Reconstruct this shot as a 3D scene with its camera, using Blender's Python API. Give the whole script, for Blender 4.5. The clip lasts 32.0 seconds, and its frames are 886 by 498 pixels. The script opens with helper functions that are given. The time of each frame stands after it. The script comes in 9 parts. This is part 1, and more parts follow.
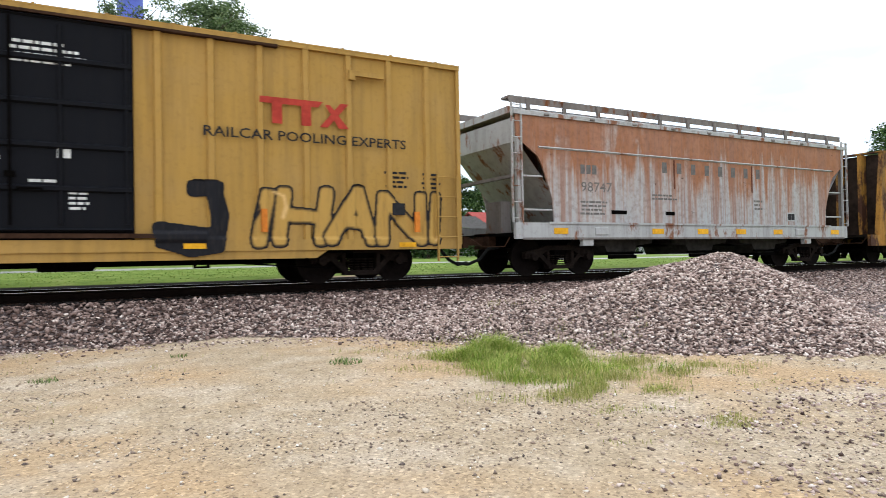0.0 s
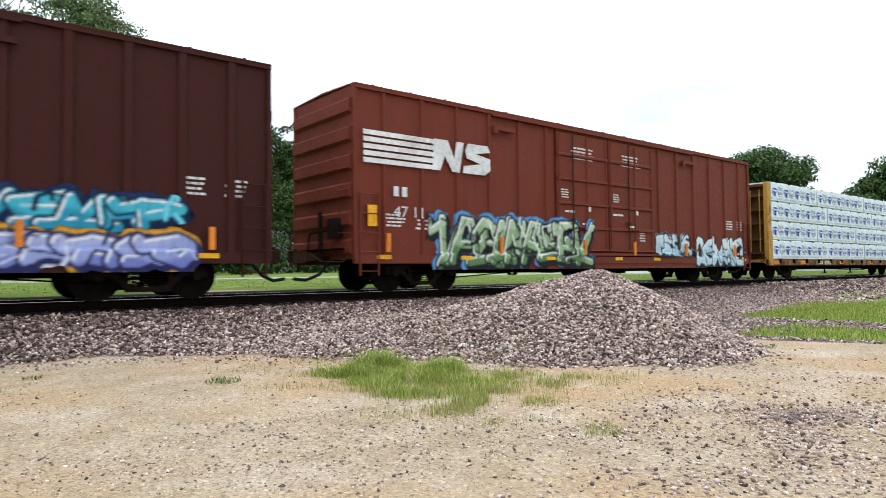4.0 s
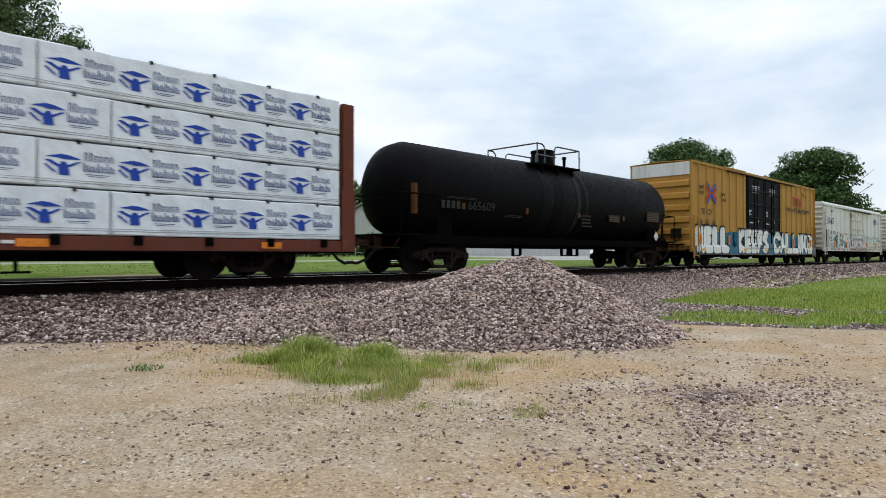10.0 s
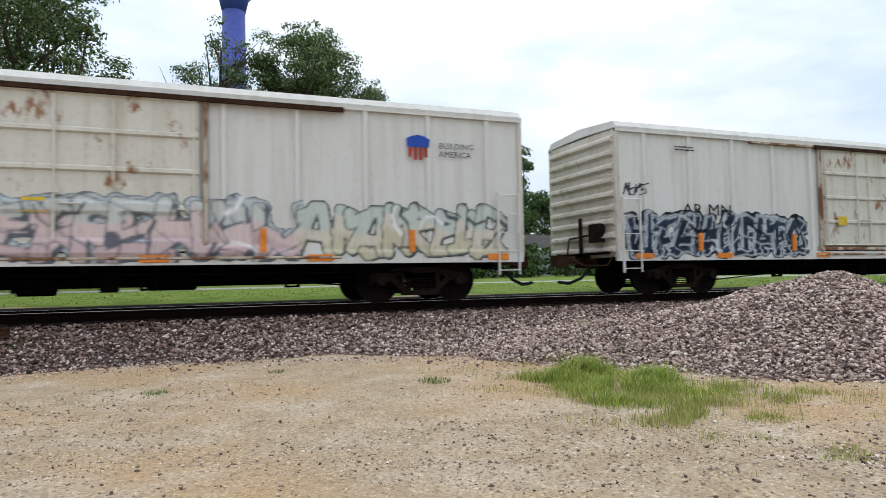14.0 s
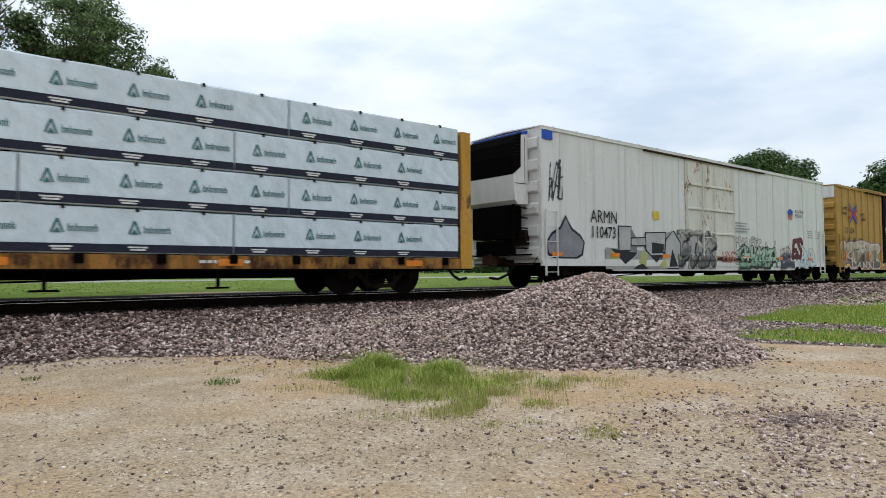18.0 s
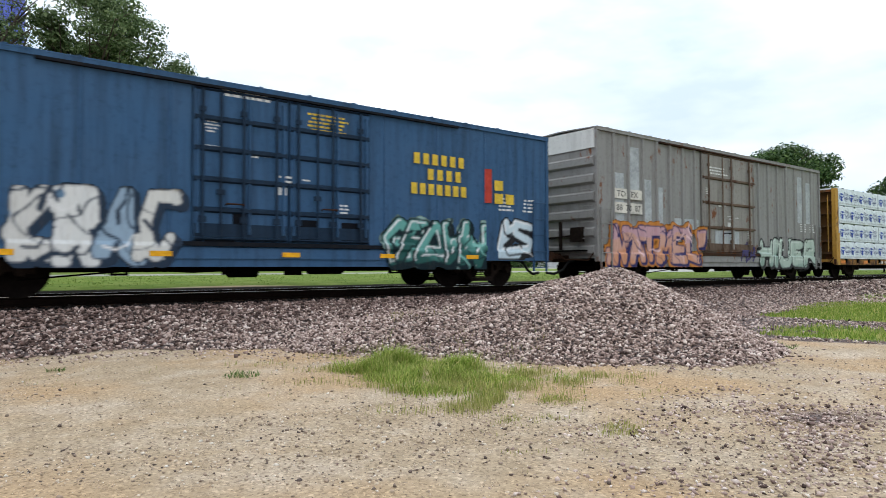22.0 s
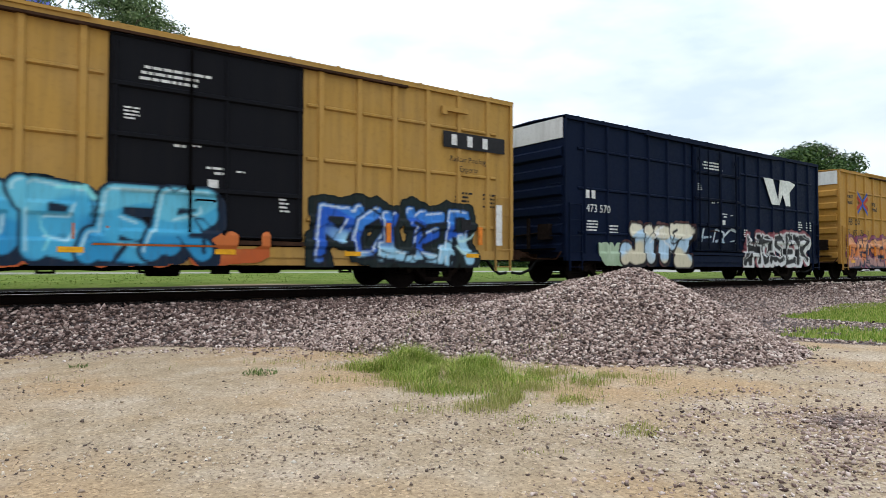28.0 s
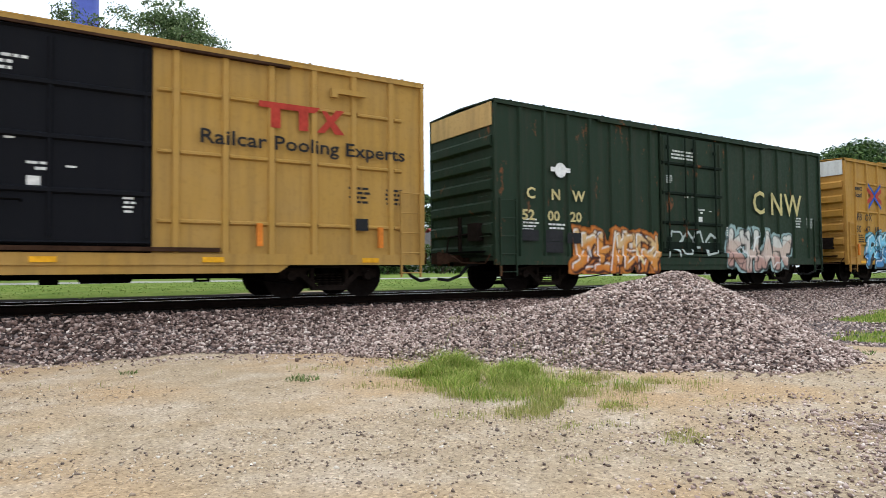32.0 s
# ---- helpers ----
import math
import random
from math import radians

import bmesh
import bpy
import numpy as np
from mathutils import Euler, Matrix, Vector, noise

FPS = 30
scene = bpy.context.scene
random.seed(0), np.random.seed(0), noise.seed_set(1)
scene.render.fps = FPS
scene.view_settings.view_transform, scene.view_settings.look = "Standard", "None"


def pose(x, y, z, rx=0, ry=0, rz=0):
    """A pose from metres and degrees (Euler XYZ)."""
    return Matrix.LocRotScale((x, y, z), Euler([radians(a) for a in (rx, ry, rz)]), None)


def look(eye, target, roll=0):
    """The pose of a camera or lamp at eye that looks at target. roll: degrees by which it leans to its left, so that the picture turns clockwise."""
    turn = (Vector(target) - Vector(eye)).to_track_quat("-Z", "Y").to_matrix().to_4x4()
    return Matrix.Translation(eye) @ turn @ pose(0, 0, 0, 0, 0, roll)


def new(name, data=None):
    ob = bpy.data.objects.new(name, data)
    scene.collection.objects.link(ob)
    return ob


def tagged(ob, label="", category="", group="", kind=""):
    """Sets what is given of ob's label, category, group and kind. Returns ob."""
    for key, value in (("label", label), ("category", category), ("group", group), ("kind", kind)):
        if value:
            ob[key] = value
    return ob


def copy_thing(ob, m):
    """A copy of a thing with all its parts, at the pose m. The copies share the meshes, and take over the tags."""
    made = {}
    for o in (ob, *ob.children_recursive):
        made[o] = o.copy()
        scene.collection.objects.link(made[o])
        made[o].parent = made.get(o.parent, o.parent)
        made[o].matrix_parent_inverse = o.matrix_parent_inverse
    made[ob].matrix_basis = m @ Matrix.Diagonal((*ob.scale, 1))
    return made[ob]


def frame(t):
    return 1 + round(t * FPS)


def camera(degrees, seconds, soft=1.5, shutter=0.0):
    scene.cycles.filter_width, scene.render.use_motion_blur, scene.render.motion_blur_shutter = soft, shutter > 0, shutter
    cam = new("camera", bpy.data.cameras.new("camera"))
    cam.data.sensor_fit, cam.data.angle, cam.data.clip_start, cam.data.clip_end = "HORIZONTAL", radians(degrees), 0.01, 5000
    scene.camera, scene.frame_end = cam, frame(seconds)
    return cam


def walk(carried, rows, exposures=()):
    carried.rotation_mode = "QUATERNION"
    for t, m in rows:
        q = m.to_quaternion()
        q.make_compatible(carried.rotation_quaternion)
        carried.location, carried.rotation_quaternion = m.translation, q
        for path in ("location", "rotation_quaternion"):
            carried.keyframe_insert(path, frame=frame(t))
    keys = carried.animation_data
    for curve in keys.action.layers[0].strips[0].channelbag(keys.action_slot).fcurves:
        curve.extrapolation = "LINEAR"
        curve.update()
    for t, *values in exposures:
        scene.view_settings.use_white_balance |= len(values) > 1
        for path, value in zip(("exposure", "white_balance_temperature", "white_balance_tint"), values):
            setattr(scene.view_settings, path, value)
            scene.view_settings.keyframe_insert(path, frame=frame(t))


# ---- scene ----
import collections

# ---------------------------------------------------------------- camera
EYE = 1.3            # metres of the lens above the gravel lot
ROWS = [
    (0.0, -29.25, 0.76, 1.07),
    (0.5, -19.52, 1.38, 0.85),
    (1.0, -13.66, 1.76, 0.7),
    (1.5, -17.62, 2.13, -0.3),
    (2.0, -27.17, 2.28, -0.25),
    (2.5, -36.30, 2.33, -0.20),
    (3.0, -40.55, 2.31, -0.09),
    (3.5, -37.87, 2.15, -0.14),
    (4.0, -39.23, 1.96, 0.56),
    (4.5, -41.10, 1.74, 1.14),
    (6.5, -40.17, 1.00, 1.18),
    (7.0, -40.28, 0.88, 1.44),
    (7.5, -45.35, 0.64, 1.25),
    (8.0, -46.78, 0.60, 0.78),
    (8.5, -46.11, 0.54, 0.39),
    (9.0, -44.99, 0.54, 0.43),
    (9.5, -44.59, 0.48, 0.17),
    (10.0, -45.22, 0.65, 0.10),
    (10.5, -44.93, 0.73, 0.10),
    (11.0, -44.82, 0.82, 0.01),
    (11.5, -43.65, 1.04, 0.14),
    (12.0, -40.31, 1.34, 0.53),
    (12.5, -36.37, 1.67, 1.02),
    (13.0, -30.18, 2.0, 0.95),
    (13.5, -22.92, 2.32, 1.05),
    (14.0, -21.52, 2.6, 1.1),
    (14.5, -27.28, 2.6, 0.9),
    (15.0, -37.03, 2.59, 0.2),
    (15.5, -44.12, 2.63, -0.31),
    (17.5, -42.28, 2.18, -0.11),
    (18.0, -39.27, 2.14, 0.37),
    (18.5, -36.28, 2.13, 0.47),
    (19.0, -38.60, 2.06, 0.40),
    (19.5, -41.06, 1.86, -0.15),
    (20.0, -40.73, 1.84, -0.16),
    (20.5, -37.62, 1.83, -0.10),
    (21.0, -36.72, 1.76, -0.06),
    (21.5, -36.39, 1.69, 0.11),
    (22.0, -37.71, 1.70, 0.15),
    (22.5, -39.86, 1.75, -0.01),
    (23.0, -42.19, 1.78, -0.09),
    (23.5, -42.95, 1.73, -0.23),
    (24.0, -42.16, 1.59, 0.05),
    (24.5, -40.80, 1.49, 0.11),
    (26.5, -39.76, 1.39, 0.27),
    (27.0, -39.30, 1.36, 0.43),
    (27.5, -36.81, 1.51, 0.03),
    (28.0, -36.20, 1.63, -0.09),
    (28.5, -38.22, 1.61, -0.11),
    (29.0, -42.41, 1.66, -0.50),
    (29.5, -42.31, 1.54, -0.18),
    (30.0, -40.19, 1.48, -0.04),
    (30.5, -38.39, 1.47, 0.05),
    (31.0, -36.89, 1.41, 0.11),
    (31.5, -35.38, 1.65, 0.30),
    (32.0, -32.78, 2.14, 0.54),]
cam = camera(68.4, 32.0, soft=0.45, shutter=0.12)
EXPOSURES = [(0.0, 0.0), (1.0, -0.02), (2.0, -0.12), (3.0, -0.1), (4.5, 0.0), (6.5, -0.55), (7.0, -0.6), (9.0, -0.7), (11.0, -0.4), (12.0, -0.25), (13.0, -0.3), (15.0, -0.58), (18.0, -0.6), (20.0, -0.65), (21.0, -0.35), (22.0, -0.33), (23.0, -0.25), (24.0, -0.5), (27.0, -0.7), (28.0, -0.38), (29.0, -0.2), (30.0, -0.2), (32.0, -0.17)]
walk(cam, [(t, pose(0, 0, EYE, 90 + pitch, roll, yaw)) for t, yaw, pitch, roll in ROWS], EXPOSURES)

# ---------------------------------------------------------------- world and sun
SUN_ELEV, SUN_ROT = radians(79), radians(301)


def make_world():
    world = bpy.data.worlds.new("overcast")
    scene.world = world
    world.use_nodes = True
    nt = world.node_tree
    nt.nodes.clear()
    n = nt.nodes.new
    out, add = n("ShaderNodeOutputWorld"), n("ShaderNodeAddShader")
    sky = n("ShaderNodeTexSky")
    sky.sky_type, sky.sun_disc = "NISHITA", False
    sky.sun_elevation, sky.sun_rotation = SUN_ELEV, SUN_ROT
    sky_bg, cloud_bg = n("ShaderNodeBackground"), n("ShaderNodeBackground")
    sky_bg.inputs["Strength"].default_value = 0.05
    nt.links.new(sky.outputs[0], sky_bg.inputs["Color"])
    co, mp, no, ra = n("ShaderNodeTexCoord"), n("ShaderNodeMapping"), n("ShaderNodeTexNoise"), n("ShaderNodeValToRGB")
    mp.inputs["Scale"].default_value = (1.6, 1.6, 4.5)
    mp.inputs["Location"].default_value = (0.35, 0.2, 0.1)
    nt.links.new(co.outputs["Generated"], mp.inputs[0])
    nt.links.new(mp.outputs[0], no.inputs["Vector"])
    no.inputs["Scale"].default_value, no.inputs["Detail"].default_value, no.inputs["Roughness"].default_value = 1.5, 6, 0.52
    e = ra.color_ramp.elements
    e[0].position, e[0].color = 0.38, (0.6, 0.7, 0.81, 1)
    e[1].position, e[1].color = 0.62, (1.0, 1.03, 1.06, 1)
    nt.links.new(no.outputs[0], ra.inputs[0])
    sep, up = n("ShaderNodeSeparateXYZ"), n("ShaderNodeMapRange")
    nt.links.new(co.outputs["Generated"], sep.inputs[0])
    nt.links.new(sep.outputs[2], up.inputs[0])
    up.inputs[1].default_value, up.inputs[2].default_value, up.inputs[3].default_value, up.inputs[4].default_value = 0.15, 1.0, 1.3, 2.5
    nt.links.new(ra.outputs[0], cloud_bg.inputs["Color"])
    nt.links.new(up.outputs[0], cloud_bg.inputs["Strength"])
    nt.links.new(sky_bg.outputs[0], add.inputs[0])
    nt.links.new(cloud_bg.outputs[0], add.inputs[1])
    nt.links.new(add.outputs[0], out.inputs["Surface"])


make_world()
sun = new("sun", bpy.data.lights.new("sun", "SUN"))
sun.data.energy, sun.data.angle, sun.data.color = 0.8, radians(25), (1.0, 0.96, 0.9)
sun.matrix_world = look((-5, 3, 30), (0, 0, 0))

# ---------------------------------------------------------------- materials
def ramp(nt, fac, stops):
    r = nt.nodes.new("ShaderNodeValToRGB")
    els = r.color_ramp.elements
    while len(els) < len(stops):
        els.new(0.5)
    for el, (pos, col) in zip(els, stops):
        el.position, el.color = pos, (*col, 1)
    nt.links.new(fac, r.inputs[0])
    return r.outputs[0]


def noise_tex(nt, vec, scale, detail=4, rough=0.55, stretch=None):
    if stretch:
        m = nt.nodes.new("ShaderNodeMapping")
        m.inputs["Scale"].default_value = stretch
        nt.links.new(vec, m.inputs[0])
        vec = m.outputs[0]
    t = nt.nodes.new("ShaderNodeTexNoise")
    t.inputs["Scale"].default_value, t.inputs["Detail"].default_value, t.inputs["Roughness"].default_value = scale, detail, rough
    nt.links.new(vec, t.inputs["Vector"])
    return t.outputs[0]


def blend(nt, fac, a, b, mode="MIX"):
    m = nt.nodes.new("ShaderNodeMix")
    m.data_type, m.blend_type = "RGBA", mode
    for sock, val in ((m.inputs[0], fac), (m.inputs[6], a), (m.inputs[7], b)):
        if hasattr(val, "is_linked"):
            nt.links.new(val, sock)
        else:
            sock.default_value = val if isinstance(val, float) else (*val, 1)
    return m.outputs[2]


def calc(nt, op, a, b):
    m = nt.nodes.new("ShaderNodeMath")
    m.operation, m.use_clamp = op, True
    for sock, val in ((m.inputs[0], a), (m.inputs[1], b)):
        if hasattr(val, "is_linked"):
            nt.links.new(val, sock)
        else:
            sock.default_value = val
    return m.outputs[0]


def base_material(name, rough=0.6, metal=0.0):
    m = bpy.data.materials.new(name)
    m.use_nodes = True
    nt = m.node_tree
    bsdf = nt.nodes["Principled BSDF"]
    bsdf.inputs["Roughness"].default_value, bsdf.inputs["Metallic"].default_value = rough, metal
    bsdf.inputs["Specular IOR Level"].default_value = 0.09
    co = nt.nodes.new("ShaderNodeTexCoord")
    return m, nt, bsdf, co.outputs["Object"]


def bump(nt, bsdf, height, strength, dist):
    b = nt.nodes.new("ShaderNodeBump")
    b.inputs["Strength"].default_value, b.inputs["Distance"].default_value = strength, dist
    nt.links.new(height, b.inputs["Height"])
    nt.links.new(b.outputs[0], bsdf.inputs["Normal"])


MATS = {}


def paint(name, col, fade=0.25, dirt=0.35, rust=0.0, rough=0.5, dirt_col=(0.06, 0.045, 0.035), rust_col=(0.16, 0.06, 0.025)):
    """Weathered car paint: sun-faded patches, grime in running streaks, rust where it is asked for."""
    if name in MATS:
        return MATS[name]
    m, nt, bsdf, co = base_material(name, rough)
    c = np.array(col)
    pale = tuple(np.clip(c * 0.8 + 0.16 * c.max(), 0, 0.85))
    patchy = noise_tex(nt, co, 0.9, 5)
    color = blend(nt, calc(nt, "MULTIPLY", ramp(nt, patchy, [(0.4, (0, 0, 0)), (0.7, (1, 1, 1))]), fade), tuple(c), pale)
    streak = noise_tex(nt, co, 1.0, 5, 0.6, (5.0, 3.0, 0.35))
    color = blend(nt, calc(nt, "MULTIPLY", ramp(nt, streak, [(0.47, (0, 0, 0)), (0.75, (1, 1, 1))]), dirt), color, dirt_col)
    fine = noise_tex(nt, co, 9.0, 6, 0.7)
    color = blend(nt, calc(nt, "MULTIPLY", ramp(nt, fine, [(0.52, (0, 0, 0)), (0.75, (1, 1, 1))]), dirt * 0.7), color, dirt_col)
    if rust:
        rs = noise_tex(nt, co, 1.3, 7, 0.68, (1.6, 1.6, 0.8))
        color = blend(nt, ramp(nt, rs, [(0.62 - 0.2 * rust, (0, 0, 0)), (0.68 - 0.15 * rust, (1, 1, 1))]), color, rust_col)
    if c.max() < 0.03:
        bsdf.inputs["Specular IOR Level"].default_value = 0.04
    nt.links.new(color, bsdf.inputs["Base Color"])
    nt.links.new(ramp(nt, fine, [(0.3, (rough - 0.1,) * 3), (0.7, (min(rough + 0.25, 1),) * 3)]), bsdf.inputs["Roughness"])
    bump(nt, bsdf, noise_tex(nt, co, 2.2, 4), 0.25, 0.02)
    MATS[name] = m
    return m


def plain(name, col, rough=0.6, metal=0.0, vary=0.25, scale=12.0, bump_amt=0.1):
    if name in MATS:
        return MATS[name]
    m, nt, bsdf, co = base_material(name, rough, metal)
    c = np.array(col)
    big, small = noise_tex(nt, co, scale * 0.15, 3), noise_tex(nt, co, scale, 5)
    both = calc(nt, "ADD", calc(nt, "MULTIPLY", big, 0.5), calc(nt, "MULTIPLY", small, 0.5))
    color = ramp(nt, both, [(0.35, tuple(c * (1 - vary))), (0.65, tuple(np.clip(c * (1 + vary), 0, 0.9)))])
    nt.links.new(color, bsdf.inputs["Base Color"])
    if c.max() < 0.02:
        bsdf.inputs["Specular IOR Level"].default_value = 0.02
    bump(nt, bsdf, small, bump_amt, 0.01)
    MATS[name] = m
    return m


def island(name, stops, rough=0.85, extra=0.3, scale=30.0, translucent=0.0):
    """Many small pieces in one mesh, each with its own tone."""
    if name in MATS:
        return MATS[name]
    m, nt, bsdf, co = base_material(name, rough)
    g = nt.nodes.new("ShaderNodeNewGeometry")
    color = ramp(nt, g.outputs["Random Per Island"], stops)
    small = noise_tex(nt, co, scale, 3)
    color = blend(nt, extra, color, ramp(nt, small, [(0.3, (0.25,) * 3), (0.7, (1, 1, 1))]), "MULTIPLY")
    nt.links.new(color, bsdf.inputs["Base Color"])
    if translucent:
        t, ad, out = nt.nodes.new("ShaderNodeBsdfTranslucent"), nt.nodes.new("ShaderNodeMixShader"), nt.nodes["Material Output"]
        nt.links.new(color, t.inputs["Color"])
        ad.inputs[0].default_value = translucent
        nt.links.new(bsdf.outputs[0], ad.inputs[1])
        nt.links.new(t.outputs[0], ad.inputs[2])
        nt.links.new(ad.outputs[0], out.inputs["Surface"])
    MATS[name] = m
    return m


def spray_material():
    """Spray paint: the colour of each spot of the piece; bare where nothing was sprayed."""
    if "spray" in MATS:
        return MATS["spray"]
    m, nt, bsdf, co = base_material("spray_paint", 0.45)
    at, al = nt.nodes.new("ShaderNodeAttribute"), nt.nodes.new("ShaderNodeAttribute")
    at.attribute_name, al.attribute_name = "spray", "cover"
    dust = noise_tex(nt, co, 5.0, 6, 0.65, (3, 3, 0.6))
    color = blend(nt, calc(nt, "MULTIPLY", ramp(nt, dust, [(0.5, (0, 0, 0)), (0.8, (1, 1, 1))]), 0.35), at.outputs["Color"], (0.07, 0.055, 0.045))
    nt.links.new(color, bsdf.inputs["Base Color"])
    tr, mx, out = nt.nodes.new("ShaderNodeBsdfTransparent"), nt.nodes.new("ShaderNodeMixShader"), nt.nodes["Material Output"]
    nt.links.new(calc(nt, "GREATER_THAN", al.outputs["Fac"], 0.5), mx.inputs[0])
    nt.links.new(tr.outputs[0], mx.inputs[1])
    nt.links.new(bsdf.outputs[0], mx.inputs[2])
    nt.links.new(mx.outputs[0], out.inputs["Surface"])
    MATS["spray"] = m
    return m


# Far darker than steel: the deep shade under the cars is in this colour.
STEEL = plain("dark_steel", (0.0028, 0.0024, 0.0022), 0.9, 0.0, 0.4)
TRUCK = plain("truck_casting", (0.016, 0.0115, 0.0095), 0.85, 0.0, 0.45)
RUSTY = plain("rusty_steel", (0.04, 0.02, 0.012), 0.9, 0.0, 0.5)
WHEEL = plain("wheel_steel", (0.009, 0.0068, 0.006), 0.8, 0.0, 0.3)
RAIL_TOP = plain("rail_head", (0.55, 0.55, 0.56), 0.25, 1.0, 0.15)
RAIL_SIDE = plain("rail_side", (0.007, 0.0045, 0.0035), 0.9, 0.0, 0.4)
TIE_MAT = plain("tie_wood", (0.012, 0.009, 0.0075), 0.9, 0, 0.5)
RUBBER = plain("rubber_hose", (0.015, 0.015, 0.015), 0.6)
WHITE_INK = plain("white_stencil", (0.62, 0.62, 0.6), 0.6)
BLACK_INK = plain("black_stencil", (0.02, 0.02, 0.022), 0.6)
YELLOW_INK = plain("yellow_stencil", (0.6, 0.42, 0.05), 0.6)
RED_INK = plain("red_stencil", (0.38, 0.045, 0.03), 0.6)
BLUE_INK = plain("blue_stencil", (0.03, 0.08, 0.38), 0.6)
REFLECT = plain("reflector", (0.75, 0.36, 0.02), 0.35)
REFLECT_O = plain("reflector_orange", (0.65, 0.2, 0.03), 0.4)


# ---------------------------------------------------------------- mesh tools
class Shape:
    """Collects vertices and faces of one mesh."""

    def __init__(self):
        self.v, self.f = [], []

    def add(self, vs, fs):
        b = len(self.v)
        self.v.extend(vs)
        self.f.extend(tuple(b + i for i in f) for f in fs)
        return self

    def box(self, x0, x1, y0, y1, z0, z1):
        vs = [(x, y, z) for z in (z0, z1) for y in (y0, y1) for x in (x0, x1)]
        return self.add(vs, [(0, 2, 3, 1), (4, 5, 7, 6), (0, 1, 5, 4), (2, 6, 7, 3), (0, 4, 6, 2), (1, 3, 7, 5)])

    def flat(self, x0, x1, y, z0, z1):
        """A patch of print facing -y."""
        return self.add([(x0, y, z0), (x1, y, z0), (x1, y, z1), (x0, y, z1)], [(0, 1, 2, 3)])

    def post(self, x0, x1, y_face, y_back, z0, z1, c=0.03):
        """An upright hat-section post: its outer face narrower than its foot."""
        prof = [(x0, y_back), (x0 + c, y_face), (x1 - c, y_face), (x1, y_back)]
        vs = [(x, y, z) for z in (z0, z1) for x, y in prof]
        return self.add(vs, [(0, 1, 5, 4), (1, 2, 6, 5), (2, 3, 7, 6), (3, 0, 4, 7), (3, 2, 1, 0), (4, 5, 6, 7)])

    def bar(self, x0, x1, y_face, y_back, z0, z1, c=0.03):
        """A lying hat-section rib."""
        prof = [(z0, y_back), (z0 + c, y_face), (z1 - c, y_face), (z1, y_back)]
        vs = [(x, y, z) for x in (x0, x1) for z, y in prof]
        return self.add(vs, [(4, 5, 1, 0), (5, 6, 2, 1), (6, 7, 3, 2), (7, 4, 0, 3), (0, 1, 2, 3), (7, 6, 5, 4)])

    def prism(self, poly, y0, y1):
        """A polygon of (x, z) points, thick from y0 to y1."""
        n = len(poly)
        vs = [(x, y0, z) for x, z in poly] + [(x, y1, z) for x, z in poly]
        return self.add(vs, [tuple(range(n)), tuple(range(2 * n - 1, n - 1, -1))] + [(i, i + n, (i + 1) % n + n, (i + 1) % n) for i in range(n)])

    def prism_x(self, poly, x0, x1):
        """A polygon of (y, z) points, long from x0 to x1."""
        n = len(poly)
        vs = [(x0, y, z) for y, z in poly] + [(x1, y, z) for y, z in poly]
        return self.add(vs, [tuple(range(n - 1, -1, -1)), tuple(range(n, 2 * n))] + [(i, (i + 1) % n, (i + 1) % n + n, i + n) for i in range(n)])

    def rod(self, p0, p1, r, n=8, r1=None):
        a, b = Vector(p0), Vector(p1)
        d = (b - a).normalized()
        u = d.orthogonal().normalized()
        w = d.cross(u)
        r1 = r if r1 is None else r1
        ring = [(math.cos(6.28319 * i / n), math.sin(6.28319 * i / n)) for i in range(n)]
        vs = [tuple(a + r * (c * u + s * w)) for c, s in ring] + [tuple(b + r1 * (c * u + s * w)) for c, s in ring]
        return self.add(vs, [(i, (i + 1) % n, (i + 1) % n + n, i + n) for i in range(n)] + [tuple(range(n - 1, -1, -1)), tuple(range(n, 2 * n))])

    def path(self, pts, r, n=6):
        for a, b in zip(pts, pts[1:]):
            self.rod(a, b, r, n)
        return self

    def lathe(self, prof, cx, cy, cz, n=20, axis="y"):
        """Profile of (radius, along) turned round an axis."""
        vs = []
        for r, h in prof:
            for i in range(n):
                c, s = r * math.cos(6.28319 * i / n), r * math.sin(6.28319 * i / n)
                vs.append((cx + c, cy + h, cz + s) if axis == "y" else (cx + h, cy + c, cz + s) if axis == "x" else (cx + c, cy + s, cz + h))
        fs = [(k * n + i, k * n + (i + 1) % n, (k + 1) * n + (i + 1) % n, (k + 1) * n + i) for k in range(len(prof) - 1) for i in range(n)]
        fs += [tuple(range(n - 1, -1, -1)), tuple(range((len(prof) - 1) * n, len(prof) * n))]
        return self.add(vs, fs)

    def mesh(self, name, smooth=False):
        me = bpy.data.meshes.new(name)
        me.from_pydata(self.v, [], self.f)
        if smooth:
            me.polygons.foreach_set("use_smooth", [True] * len(me.polygons))
        me.update()
        return me


def fast_mesh(name, verts, faces):
    """A mesh from numpy arrays: verts (n, 3), faces (m, 3 or 4)."""
    me = bpy.data.meshes.new(name)
    k = faces.shape[1]
    me.vertices.add(len(verts))
    me.vertices.foreach_set("co", np.ascontiguousarray(verts, np.float32).ravel())
    me.loops.add(faces.size)
    me.loops.foreach_set("vertex_index", np.ascontiguousarray(faces, np.int32).ravel())
    me.polygons.add(len(faces))
    me.polygons.foreach_set("loop_start", np.arange(0, faces.size, k, dtype=np.int32))
    me.update(calc_edges=True)
    return me


